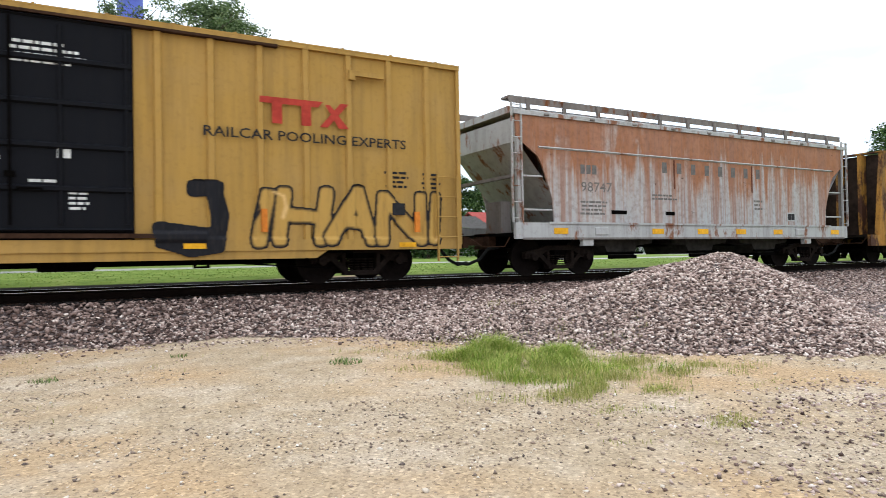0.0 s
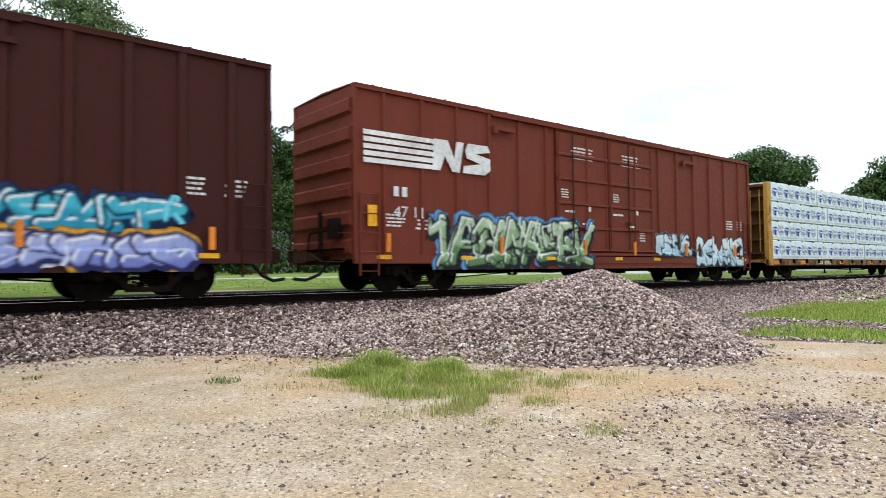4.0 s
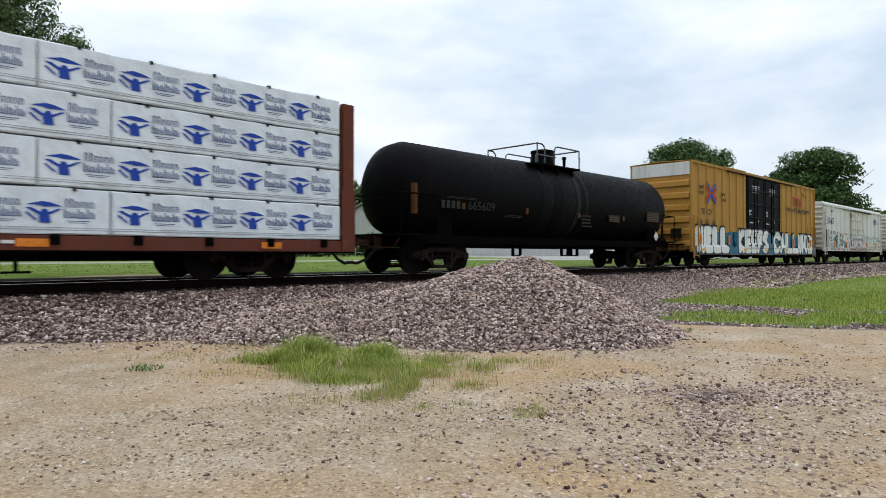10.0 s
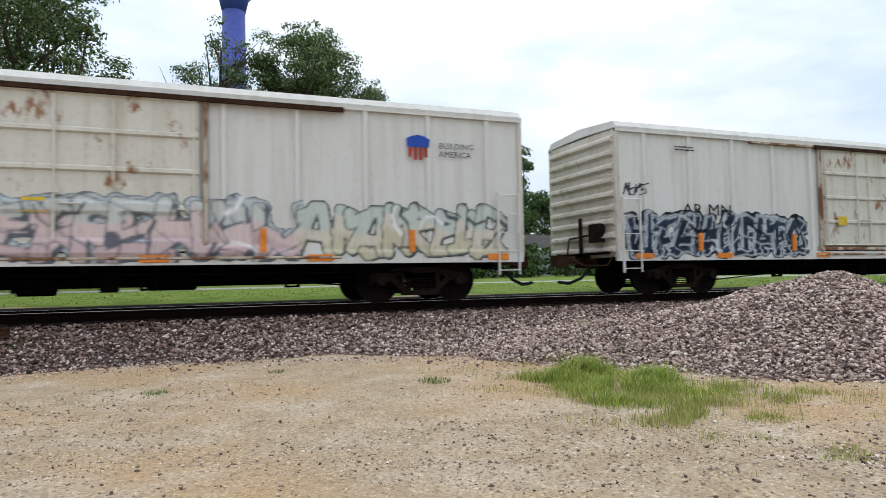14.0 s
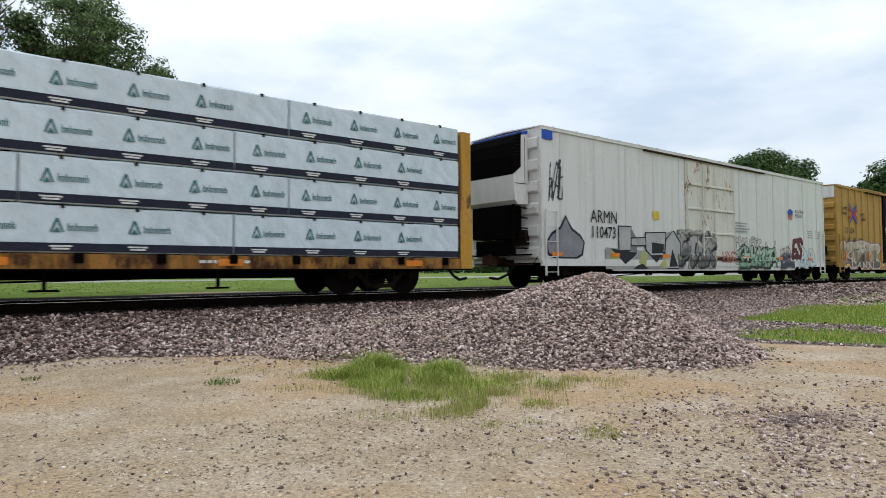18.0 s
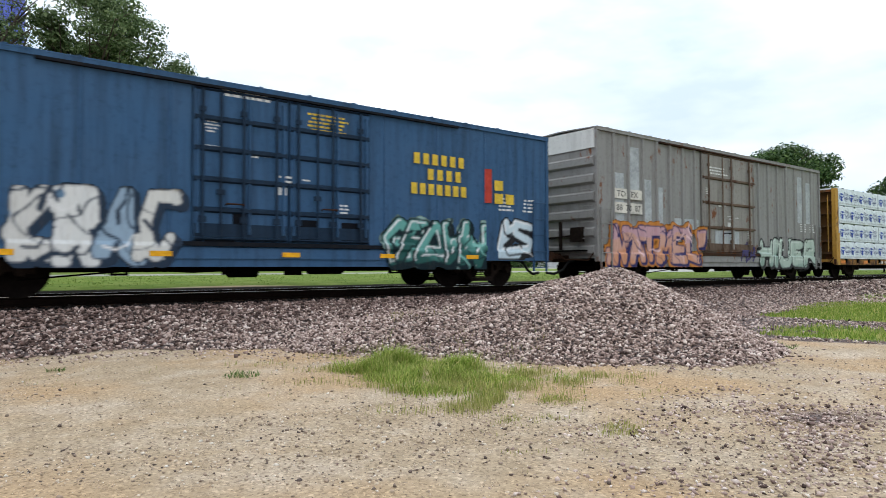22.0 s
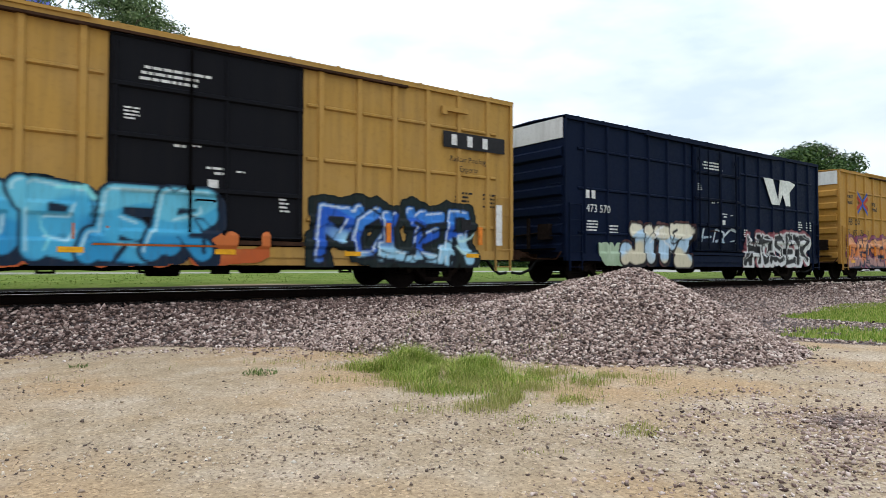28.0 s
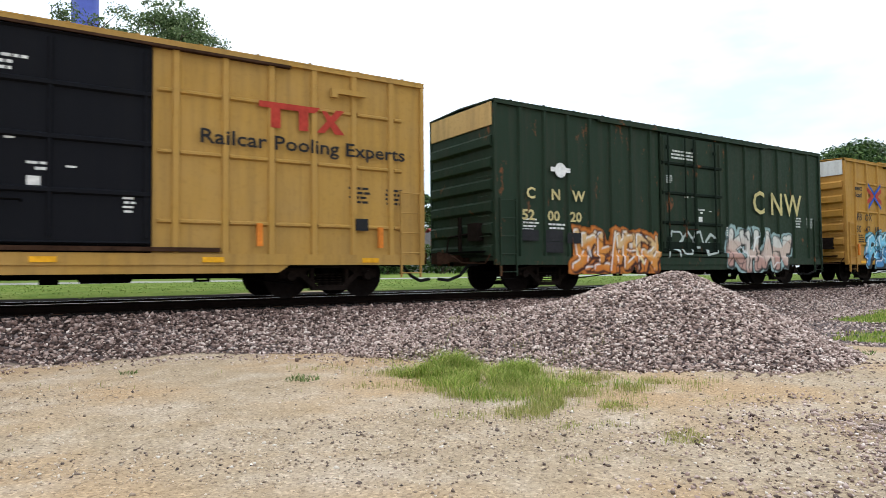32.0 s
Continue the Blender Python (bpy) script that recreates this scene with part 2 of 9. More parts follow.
def part(name, shape, mat, parent, label="", smooth=False):
    me = shape.mesh(name, smooth) if isinstance(shape, Shape) else shape
    if mat and not me.materials:
        me.materials.append(mat)
    ob = new(name, me)
    ob.parent = parent
    if label:
        tagged(ob, label)
    return ob


def thing(name, x, y, z, label, category, group="", kind=""):
    ob = new(name)
    ob.empty_display_size = 0.3
    ob.matrix_basis = pose(x, y, z)
    return tagged(ob, label, category, group, kind)


def lettering(words, size, mat, parent, x, y, z, name="lettering", wide=1.0, slant=0.0, bold=0.0):
    """Painted words, standing on the side that faces -y; x, z is the lower left corner."""
    cu = bpy.data.curves.new(name, "FONT")
    cu.body, cu.size, cu.shear, cu.offset = words, size * 1.38, slant, bold
    cu.resolution_u = 2
    tmp = bpy.data.objects.new("tmp", cu)
    me = bpy.data.meshes.new_from_object(tmp)
    bpy.data.objects.remove(tmp)
    me.transform(Matrix(((wide, 0, 0, x), (0, 0, -1, y), (0, 1, 0, z), (0, 0, 0, 1))))
    me.name = name
    return split_words(me, name, mat, parent, size * 0.3 * wide)


def split_words(me, name, mat, parent, gap):
    """Each group of letters with clear space round it becomes a part of its own."""
    co = np.empty(3 * len(me.vertices), np.float32)
    me.vertices.foreach_get("co", co)
    co = co.reshape(-1, 3)
    faces = [tuple(p.vertices) for p in me.polygons]
    bpy.data.meshes.remove(me)
    lines = collections.defaultdict(list)
    top = co[:, 2].max()
    high = gap / 0.3 * 1.7
    for f in faces:
        lines[int((top - co[list(f), 2].mean()) / high)].append(f)
    last = None
    for row in lines.values():
        row.sort(key=lambda f: co[list(f), 0].min())
        group, edge = [], None
        for f in row + [None]:
            if f is None or (edge is not None and co[list(f), 0].min() > edge + gap):
                used = sorted({i for g in group for i in g})
                at = {v: k for k, v in enumerate(used)}
                last = part(name, Shape().add([tuple(float(c) for c in co[i]) for i in used], [tuple(at[i] for i in g) for g in group]), mat, parent)
                group, edge = [], None
            if f is not None:
                group.append(f)
                edge = max(edge if edge is not None else -1e9, co[list(f), 0].max())
    return last


def stencil(rows, x, y, z, w, h, mat, parent, rng, name="stencil"):
    """Lines of small print as plain bars."""
    s = Shape()
    for k in range(rows):
        zz, xx = z + h - (k + 0.75) * h / rows, x + rng.uniform(0, 0.12) * w
        end = x + w * rng.uniform(0.75, 1.0)
        while xx < end - 0.03:
            l = min(rng.uniform(0.06, 0.2), end - xx)
            s.box(xx, xx + l, y, y + 0.002, zz, zz + 0.5 * h / rows)
            xx += l + 0.03
    return tagged(part(name, s, mat, parent), kind="stuff")


def letter_blocks(n, x, y, z, size, gap, mat, parent, name="owner_mark", skip=()):
    """An owner's name as one plain block for each letter."""
    block = Shape().box(0, size * 0.62, 0, 0.002, 0, size).mesh(name)
    block.materials.append(mat)
    for i in range(n):
        if i not in skip:
            part(name, block, None, parent).matrix_basis = pose(x + i * (size * 0.62 + gap), y, z)

# ---------------------------------------------------------------- the lie of the land
TRACK, RAIL = 14.37, 0.82      # track centre line, rail head
rng = random.Random(7)
nrg = np.random.default_rng(11)


def wobble(x, y, f, seed=0.0):
    """Smooth uneven ground from a few crossing waves, about -1 to 1."""
    return (np.sin(f * x * 1.0 + 1.7 * np.sin(f * y * 0.7 + seed) + seed) + np.sin(f * y * 1.3 + 1.3 * np.sin(f * x * 0.9 + 2 * seed)) + np.sin(f * 0.7 * (x + y) + 3 * seed)) / 3


def toe(x):
    """Where the ballast shoulder ends on the lot."""
    return np.interp(x, [-30, -2, 2, 5, 9, 15, 22, 60, 90], [11.75, 11.75, 11.2, 10.0, 9.6, 10.0, 10.3, 11.6, 11.8]) + 0.18 * wobble(x, x * 0.3, 1.1, 1)


RIDGE = [((8.95, 6.85), 1.28), ((8.1, 7.3), 1.12), ((7.3, 7.8), 0.84), ((6.2, 8.6), 0.62), ((5.2, 9.6), 0.42)]


def pile(x, y):
    best = np.full(np.shape(x), -9.0)
    for ((ax, ay), ah), ((bx, by), bh) in zip(RIDGE, RIDGE[1:]):
        dx, dy = bx - ax, by - ay
        k = np.clip(((x - ax) * dx + (y - ay) * dy) / (dx * dx + dy * dy), 0, 1)
        d = np.hypot(x - ax - k * dx, y - ay - k * dy)
        best = np.maximum(best, ah + (bh - ah) * k - 0.56 * (np.sqrt(d * d + 0.1) - 0.316))
    return best + 0.05 * wobble(x, y, 2.3, 2)


def height(x, y):
    x, y = np.asarray(x, float), np.asarray(y, float)
    t = toe(x)
    near = 0.6 * np.clip((y - t) / (12.42 - t), 0, 1) ** 0.9
    far = np.interp(y, [15.55, 16.0, 16.7, 18, 26, 30, 90, 200], [0.6, 0.79, 0.9, 0.94, 1.06, 1.2, 1.75, 1.75])
    lot = 0.018 * wobble(x, y, 1.5, 3) + 0.03 * wobble(x, y, 0.35, 5)
    z = np.where(y < 12.9, near + lot * (near < 0.4), np.where(y < 15.55, 0.6, far))
    return np.maximum(z, np.where((y > 2) & (y < 12) & (x > 1) & (x < 14), pile(x, y), -9))


def gravel_mask(x, y):
    t = toe(x)
    g = np.clip((y - t + 0.25 + 0.3 * wobble(x, y, 2.1, 4)) / 0.35, 0, 1) * (y < 16.3)
    p = np.clip((pile(x, y) - 0.0) / 0.08, 0, 1) * (y < 13)
    right = np.clip((x - 11.2 + 0.5 * wobble(x, y, 1.2, 5)) / 1.2, 0, 1) * np.clip((y - np.interp(x, [11, 14, 18, 60], [5.6, 0.5, -1, -3])) / 1.5, 0, 1) * (y < 13) * 0.75
    g = np.maximum(g, right)
    spill = np.clip(1 - np.hypot((x - 6.0) / 2.2, (y - 2.5) / 1.2), 0, 1) * np.clip(0.6 + wobble(x, y, 2.9, 1), 0, 1)
    return np.maximum(np.maximum(g, p), spill * 0.7)


GRASS_SPOTS = [(4.35, 7.2, 0.5, 0.55), (4.85, 7.1, 0.6, 0.55), (5.25, 6.6, 0.5, 0.5), (4.4, 6.3, 0.7, 0.65), (4.95, 5.95, 0.7, 0.55), (5.5, 5.45, 0.5, 0.4), (4.35, 5.5, 0.7, 0.5), (4.9, 5.2, 0.5, 0.4), (5.85, 5.0, 0.55, 0.34), (6.2, 4.6, 0.35, 0.22), (4.3, 4.75, 0.6, 0.34), (4.9, 4.4, 0.45, 0.25), (4.0, 4.0, 0.35, 0.22), (4.4, 3.35, 0.34, 0.2)]


def grass_mask(x, y):
    g = np.zeros(np.shape(x))
    for cx, cy, rx, ry in GRASS_SPOTS:
        g = np.maximum(g, np.clip(1.25 - np.hypot((x - cx) / rx, (y - cy) / ry), 0, 1))
    rag = 0.55 * wobble(x, y, 0.9, 6) + 0.3 * wobble(x, y, 2.7, 4)
    edge = 16.6 + 1.0 * rag
    strip = np.clip((x - edge) / 1.1, 0, 1) * np.clip((np.interp(x, [17, 22, 31, 60], [8.9, 10.0, 11.3, 11.6]) - y + 0.6 * rag) / 0.6, 0, 1) * (y > -30)
    low = np.clip(1.25 - np.abs(x - 14.2 - 0.7 * rag) / 1.5, 0, 1) * np.clip((7.2 - y + 0.5 * rag) / 0.9, 0, 1) * np.clip((y - 2.9) / 0.8, 0, 1)
    bridge = np.clip((x - 14) / 0.6, 0, 1) * (x < 18.5) * np.clip((5.0 - y + rag) / 0.8, 0, 1) * np.clip((y - 1.5) / 0.8, 0, 1)
    strip = np.maximum(strip, 0.85 * bridge) * np.clip(0.95 + 0.5 * wobble(x, y, 1.3, 8) + 0.3 * wobble(x, y, 3.9, 1), 0, 1)
    low = low * np.clip(0.9 + 0.5 * wobble(x, y, 2.1, 6) + 0.4 * wobble(x, y, 4.7, 3), 0, 1)
    back = np.clip((y - 16.0 + 0.3 * wobble(x, y, 0.7, 2)) / 0.5, 0, 1)
    back = back * (1 - np.clip(1 - np.abs(y - 26.4 - 0.02 * x) / 0.9, 0, 1)) * (1 - np.clip((x - 34 - 0.3 * (y - 24)) / 2, 0, 1) * (y > 24) * (y < 48))
    return np.maximum(np.maximum(g, np.maximum(strip, low)), back)


def turf_mask(x, y):
    """Ground that is green between the blades: thin on the lot, full elsewhere."""
    g = grass_mask(x, y)
    return np.where((x < 9) & (y < 12), np.clip(g * 0.7 - 0.32, 0, 1), g)


def pale_mask(x, y):
    path = np.clip((1 - np.abs(y - 26.4 - 0.02 * x) / 0.9) * 3, 0, 1)
    yard = np.clip((x - 34 - 0.3 * (y - 24)) / 2, 0, 1) * (y > 24) * (y < 48)
    return np.maximum(path, yard)


def oily_shade_mask(x, y):
    """Oil and brake dust between and along the rails, with the train's shade painted in."""
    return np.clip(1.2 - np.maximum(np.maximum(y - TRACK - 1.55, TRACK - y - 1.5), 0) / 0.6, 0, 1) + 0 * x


def ground_material():
    m, nt, bsdf, co = base_material("lot_sand_and_gravel", 0.95)
    big, mid, fine = noise_tex(nt, co, 0.35, 4), noise_tex(nt, co, 2.2, 6, 0.6), noise_tex(nt, co, 38.0, 5, 0.7)
    sand = ramp(nt, mid, [(0.3, (0.32, 0.248, 0.163)), (0.52, (0.394, 0.311, 0.215)), (0.72, (0.45, 0.375, 0.284))])
    sand = blend(nt, ramp(nt, big, [(0.45, (0, 0, 0)), (0.62, (1, 1, 1))]), sand, (0.42, 0.296, 0.176))
    sand = blend(nt, ramp(nt, noise_tex(nt, co, 0.8, 5, 0.6), [(0.5, (0, 0, 0)), (0.68, (0.8, 0.8, 0.8))]), sand, (0.48, 0.4, 0.31))
    sand = blend(nt, 0.5, sand, ramp(nt, fine, [(0.34, (0.3, 0.26, 0.25)), (0.46, (0.95, 0.94, 0.93)), (0.7, (1.3, 1.28, 1.26))]), "MULTIPLY")
    vo = nt.nodes.new("ShaderNodeTexVoronoi")
    vo.inputs["Scale"].default_value = 20.0
    nt.links.new(co, vo.inputs["Vector"])
    stones = ramp(nt, vo.outputs["Color"], [(0.1, (0.075, 0.058, 0.055)), (0.5, (0.16, 0.125, 0.118)), (0.9, (0.27, 0.22, 0.205))])
    # Each cell darkens to its rim: shade in the gaps between stones, painted.
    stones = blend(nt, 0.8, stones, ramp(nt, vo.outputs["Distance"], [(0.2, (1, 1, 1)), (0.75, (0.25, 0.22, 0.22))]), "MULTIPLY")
    grit = nt.nodes.new("ShaderNodeTexVoronoi")
    grit.inputs["Scale"].default_value = 46.0
    nt.links.new(co, grit.inputs["Vector"])
    sand = blend(nt, 0.5, sand, ramp(nt, grit.outputs["Color"], [(0.1, (0.3, 0.27, 0.26)), (0.34, (0.9, 0.88, 0.86)), (0.7, (1.05, 1.04, 1.02)), (0.9, (1.7, 1.7, 1.7))]), "MULTIPLY")
    turf = ramp(nt, noise_tex(nt, co, 1.1, 6, 0.7), [(0.3, (0.1, 0.16, 0.03)), (0.5, (0.15, 0.215, 0.042)), (0.64, (0.2, 0.25, 0.065)), (0.8, (0.3, 0.29, 0.13))])
    pale = ramp(nt, mid, [(0.3, (0.3, 0.295, 0.275)), (0.7, (0.4, 0.39, 0.37))])
    color = sand
    # The near-black layer is oil plus shade under the train, painted in.
    for key, over in (("gravel", stones), ("turf", turf), ("pale", pale), ("oily_shade", (0.014, 0.011, 0.0095))):
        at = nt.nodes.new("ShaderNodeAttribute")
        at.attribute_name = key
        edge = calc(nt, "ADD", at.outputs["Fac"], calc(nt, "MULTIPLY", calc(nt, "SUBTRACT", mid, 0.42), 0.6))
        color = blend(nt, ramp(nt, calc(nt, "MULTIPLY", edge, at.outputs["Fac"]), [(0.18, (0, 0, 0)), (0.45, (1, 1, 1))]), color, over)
    nt.links.new(color, bsdf.inputs["Base Color"])
    bump(nt, bsdf, calc(nt, "ADD", fine, calc(nt, "MULTIPLY", mid, 0.5)), 0.6, 0.03)
    return m


def build_ground():
    xs = np.unique(np.round(np.concatenate([-np.geomspace(8, 4000, 26)[::-1], np.arange(-8, 20, 0.13), np.arange(20, 60, 0.5), np.geomspace(60, 4000, 28)]), 3))
    ys = np.unique(np.round(np.concatenate([-np.geomspace(2, 4000, 22)[::-1], np.arange(-2, 0, 0.5), np.arange(0, 13.2, 0.13), np.arange(13.2, 18, 0.2), np.arange(18, 60, 0.6), np.geomspace(60, 4000, 26)]), 3))
    gx, gy = np.meshgrid(xs, ys)
    gz = height(gx, gy)
    n, k = len(xs), len(ys)
    i = (np.arange(k - 1)[:, None] * n + np.arange(n - 1)[None]).ravel()
    me = fast_mesh("ground", np.stack([gx, gy, gz], -1).reshape(-1, 3), np.stack([i, i + 1, i + n + 1, i + n], 1))
    me.polygons.foreach_set("use_smooth", [True] * len(me.polygons))
    for key, fn in (("gravel", gravel_mask), ("turf", turf_mask), ("pale", pale_mask), ("oily_shade", oily_shade_mask)):
        me.attributes.new(key, "FLOAT", "POINT").data.foreach_set("value", fn(gx, gy).astype(np.float32).ravel())
    me.materials.append(ground_material())
    tagged(new("ground", me), "sandy gravel lot with railway ballast and rough grass", "ground", kind="structure")


# ---------------------------------------------------------------- loose stones
def rotations(n):
    q = nrg.normal(size=(n, 4))
    q /= np.linalg.norm(q, axis=1)[:, None]
    w, x, y, z = q.T
    return np.stack([np.stack([1 - 2 * (y * y + z * z), 2 * (x * y - z * w), 2 * (x * z + y * w)], -1), np.stack([2 * (x * y + z * w), 1 - 2 * (x * x + z * z), 2 * (y * z - x * w)], -1),
                     np.stack([2 * (x * z - y * w), 2 * (y * z + x * w), 1 - 2 * (x * x + y * y)], -1)], 1)


OCTA = np.array([(1, 0, 0), (0, 1, 0), (-1, 0, 0), (0, -1, 0), (0, 0, 1), (0, 0, -1)], float)
OCTA_F = np.array([(0, 1, 4), (1, 2, 4), (2, 3, 4), (3, 0, 4), (1, 0, 5), (2, 1, 5), (3, 2, 5), (0, 3, 5)])


def stones(name, x, y, size, mat, label, sink=0.25, category="ballast"):
    """Broken stones lying on the ground at x, y; each a crooked block."""
    n = len(x)
    v = OCTA[None] * nrg.uniform(0.65, 1.15, (n, 6, 1)) + nrg.uniform(-0.35, 0.35, (n, 6, 3))
    v = v * nrg.uniform(0.6, 1.1, (n, 1, 3))
    v = np.einsum("nij,nkj->nki", rotations(n), v) * (size * 0.78)[:, None, None] * [1.1, 1.1, 0.8]
    v += np.stack([x, y, height(x, y) + size * (sink + nrg.uniform(-0.3, 0.3, n))], 1)[:, None]
    f = (OCTA_F[None] + 6 * np.arange(n)[:, None, None]).reshape(-1, 3)
    me = fast_mesh(name, v.reshape(-1, 3), f)
    me.materials.append(mat)
    return tagged(new(name, me), label, category, kind="stuff")


def scatter(n, x0, x1, y0, y1, keep):
    x, y = nrg.uniform(x0, x1, n), nrg.uniform(y0, y1, n)
    ok = nrg.uniform(0, 1, n) < keep(x, y)
    return x[ok], y[ok]


def build_stones():
    pink = island("ballast_stone", [(0.0, (0.045, 0.029, 0.025)), (0.22, (0.2, 0.138, 0.118)), (0.55, (0.405, 0.298, 0.256)), (0.88, (0.61, 0.49, 0.43)), (1.0, (0.76, 0.66, 0.6))], 0.9, 0.12)
    brown = island("rust_stained_stone", [(0.0, (0.04, 0.028, 0.025)), (0.4, (0.13, 0.085, 0.072)), (0.8, (0.26, 0.18, 0.155)), (1.0, (0.44, 0.34, 0.3))], 0.9, 0.12)
    pebble = island("pebble", [(0.0, (0.09, 0.07, 0.065)), (0.25, (0.3, 0.225, 0.175)), (0.65, (0.5, 0.39, 0.28)), (0.88, (0.68, 0.57, 0.45)), (1.0, (0.78, 0.72, 0.64))], 0.9)
    x, y = scatter(92000, 4, 13, 4, 10.5, lambda x, y: (pile(x, y) > 0.02) * 1.0)
    stones("ballast_pile", x, y, nrg.uniform(0.019, 0.05, len(x)), pink, "heap of pinkish grey crushed stone beside the track", category="stone heap")
    x, y = scatter(26000, 2, 14, 2.8, 11.0, lambda x, y: np.clip(1 + pile(x, y) / 0.45, 0, 1) ** 2.2 * (pile(x, y) < 0.03) * (0.25 + 0.75 * (wobble(x, y, 2.6, 7) > -0.2)) * 0.45)
    stones("strewn_ballast", x, y, np.minimum(nrg.gamma(2.2, 0.011, len(x)) + 0.01, 0.055), pink, "stones strewn round the foot of the heap", 0.12)
    x, y = scatter(16000, -6, 8, 9.4, 12.2, lambda x, y: np.clip(1 - (toe(x) - y) / 1.5, 0, 1) ** 2 * (y < toe(x)) * 0.5)
    stones("strewn_ballast", x, y, np.minimum(nrg.gamma(2.2, 0.01, len(x)) + 0.008, 0.05), pink, "stones strewn along the foot of the ballast", 0.12)
    x, y = scatter(110000, -4, 30, 9.0, 13.3, lambda x, y: (gravel_mask(x, y) > 0.5) * (pile(x, y) < 0.05) * (0.35 + 0.65 * (x < 16)) * np.clip((12.4 - y) / 1.2, 0, 1) ** 0.6)
    stones("ballast_apron", x, y, nrg.uniform(0.024, 0.06, len(x)), pink, "pinkish grey crushed stone along the track")
    x, y = scatter(62000, -5, 40, 10.9, 13.5, lambda x, y: (gravel_mask(x, y) > 0.5) * (pile(x, y) < 0.05) * np.clip((y - 10.9) / 1.3, 0, 1) * (y < 12.55) * (0.3 + 0.7 * (x < 16)))
    stones("ballast_shoulder", x, y, nrg.uniform(0.03, 0.078, len(x)), brown, "brown stained crushed stone against the rail")
    # Near-black stones: oil stain, with shade beside the rail put into the colour.
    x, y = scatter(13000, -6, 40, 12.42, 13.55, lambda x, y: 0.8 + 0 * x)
    stones("oily_ballast", x, y, nrg.uniform(0.03, 0.07, len(x)), island("oily_shaded_stone", [(0.0, (0.006, 0.005, 0.0045)), (0.7, (0.02, 0.015, 0.013)), (1.0, (0.07, 0.055, 0.05))], 0.9), "oil-blackened crushed stone beside the rail, shade painted in")
    x, y = scatter(11000, 28, 90, 9.5, 13.5, lambda x, y: (gravel_mask(x, y) > 0.5) * 0.8)
    stones("far_ballast", x, y, nrg.uniform(0.06, 0.13, len(x)), pink, "grey crushed stone running along the rails")
    x, y = scatter(30000, 10.5, 34, 1.5, 10.5, lambda x, y: (gravel_mask(x, y) > 0.45) * (grass_mask(x, y) < 0.4) * 0.7)
    stones("verge_stones", x, y, nrg.uniform(0.02, 0.06, len(x)), pink, "scattered grey stones between the grass strips", 0.15)
    x, y = scatter(95000, -5, 13, 0.9, 11.5, lambda x, y: (0.25 + 0.6 * (wobble(x, y, 1.3, 9) > 0.1)) * np.clip(9.0 / (x * x + y * y) * 4, 0.12, 1))
    stones("lot_pebbles", x, y, np.minimum(nrg.gamma(1.5, 0.0055, len(x)) + 0.005, 0.03), pebble, "loose pebbles on the sandy lot", 0.1, "pebbles")
    x, y = scatter(20000, -3, 9, 1.6, 7.5, lambda x, y: np.clip(14.0 / (x * x + y * y), 0.1, 0.8))
    stones("sand_grit", x, y, nrg.uniform(0.003, 0.0085, len(x)), pebble, "fine grit on the sandy lot", 0.1, "pebbles")
    x, y = scatter(46000, 2.4, 10.0, 0.8, 4.6, lambda x, y: np.clip(1.15 - np.hypot((x - 5.8) / 3.2, (y - 2.4) / 1.6), 0, 1) ** 1.4 * (0.2 + 0.8 * (wobble(x, y, 2.9, 1) > -0.05)) * 0.7)
    stones("spilled_ballast", x, y, np.minimum(nrg.gamma(2.2, 0.006, len(x)) + 0.006, 0.034), pink, "spilled crushed stone on the sandy lot", 0.12)
    x, y = scatter(1400, 1.5, 8.0, 2.2, 6.4, lambda x, y: 0.5 * np.clip(1 - np.hypot((x - 4.4) / 2.6, (y - 4.2) / 1.5), 0, 1))
    stones("stray_stones", x, y, np.minimum(nrg.gamma(2, 0.005, len(x)) + 0.005, 0.03), brown, "dark stray stones round the weeds", 0.15, "stones")
    x, y = scatter(500, -4, 9, 1.5, 11, lambda x, y: 0.2 + 0 * x)
    stones("dark_stones", x, y, np.minimum(nrg.gamma(2, 0.0045, len(x)) + 0.005, 0.028), brown, "single dark stones on the lot", 0.15, "stones")


# ---------------------------------------------------------------- grass
def blades(name, x, y, tall, mat, label, lean=0.35, width=0.012):
    n = len(x)
    z = height(x, y)
    a, h = nrg.uniform(0, 6.28, n), tall * nrg.uniform(0.28, 1.12, n)
    w = width * (0.7 + 0.6 * nrg.uniform(0, 1, n))
    bend = lean * h * nrg.uniform(0.2, 1.2, n)
    dx, dy = np.cos(a), np.sin(a)
    p = np.stack([x, y, z - 0.01], 1)
    side = np.stack([-dy * w, dx * w, np.zeros(n)], 1)
    mid = p + np.stack([dx * bend * 0.3, dy * bend * 0.3, h * 0.6], 1)
    tip = p + np.stack([dx * bend, dy * bend, h], 1)
    v = np.stack([p - side, p + side, mid + side * 0.8, mid - side * 0.8, tip], 1).reshape(-1, 3)
    b = 5 * np.arange(n)[:, None]
    f = np.concatenate([b + [[0, 1, 2]], b + [[0, 2, 3]], b + [[3, 2, 4]]], 1).reshape(-1, 3)
    me = fast_mesh(name, v, f)
    me.materials.append(mat)
    return tagged(new(name, me), label, "grass", kind="stuff")


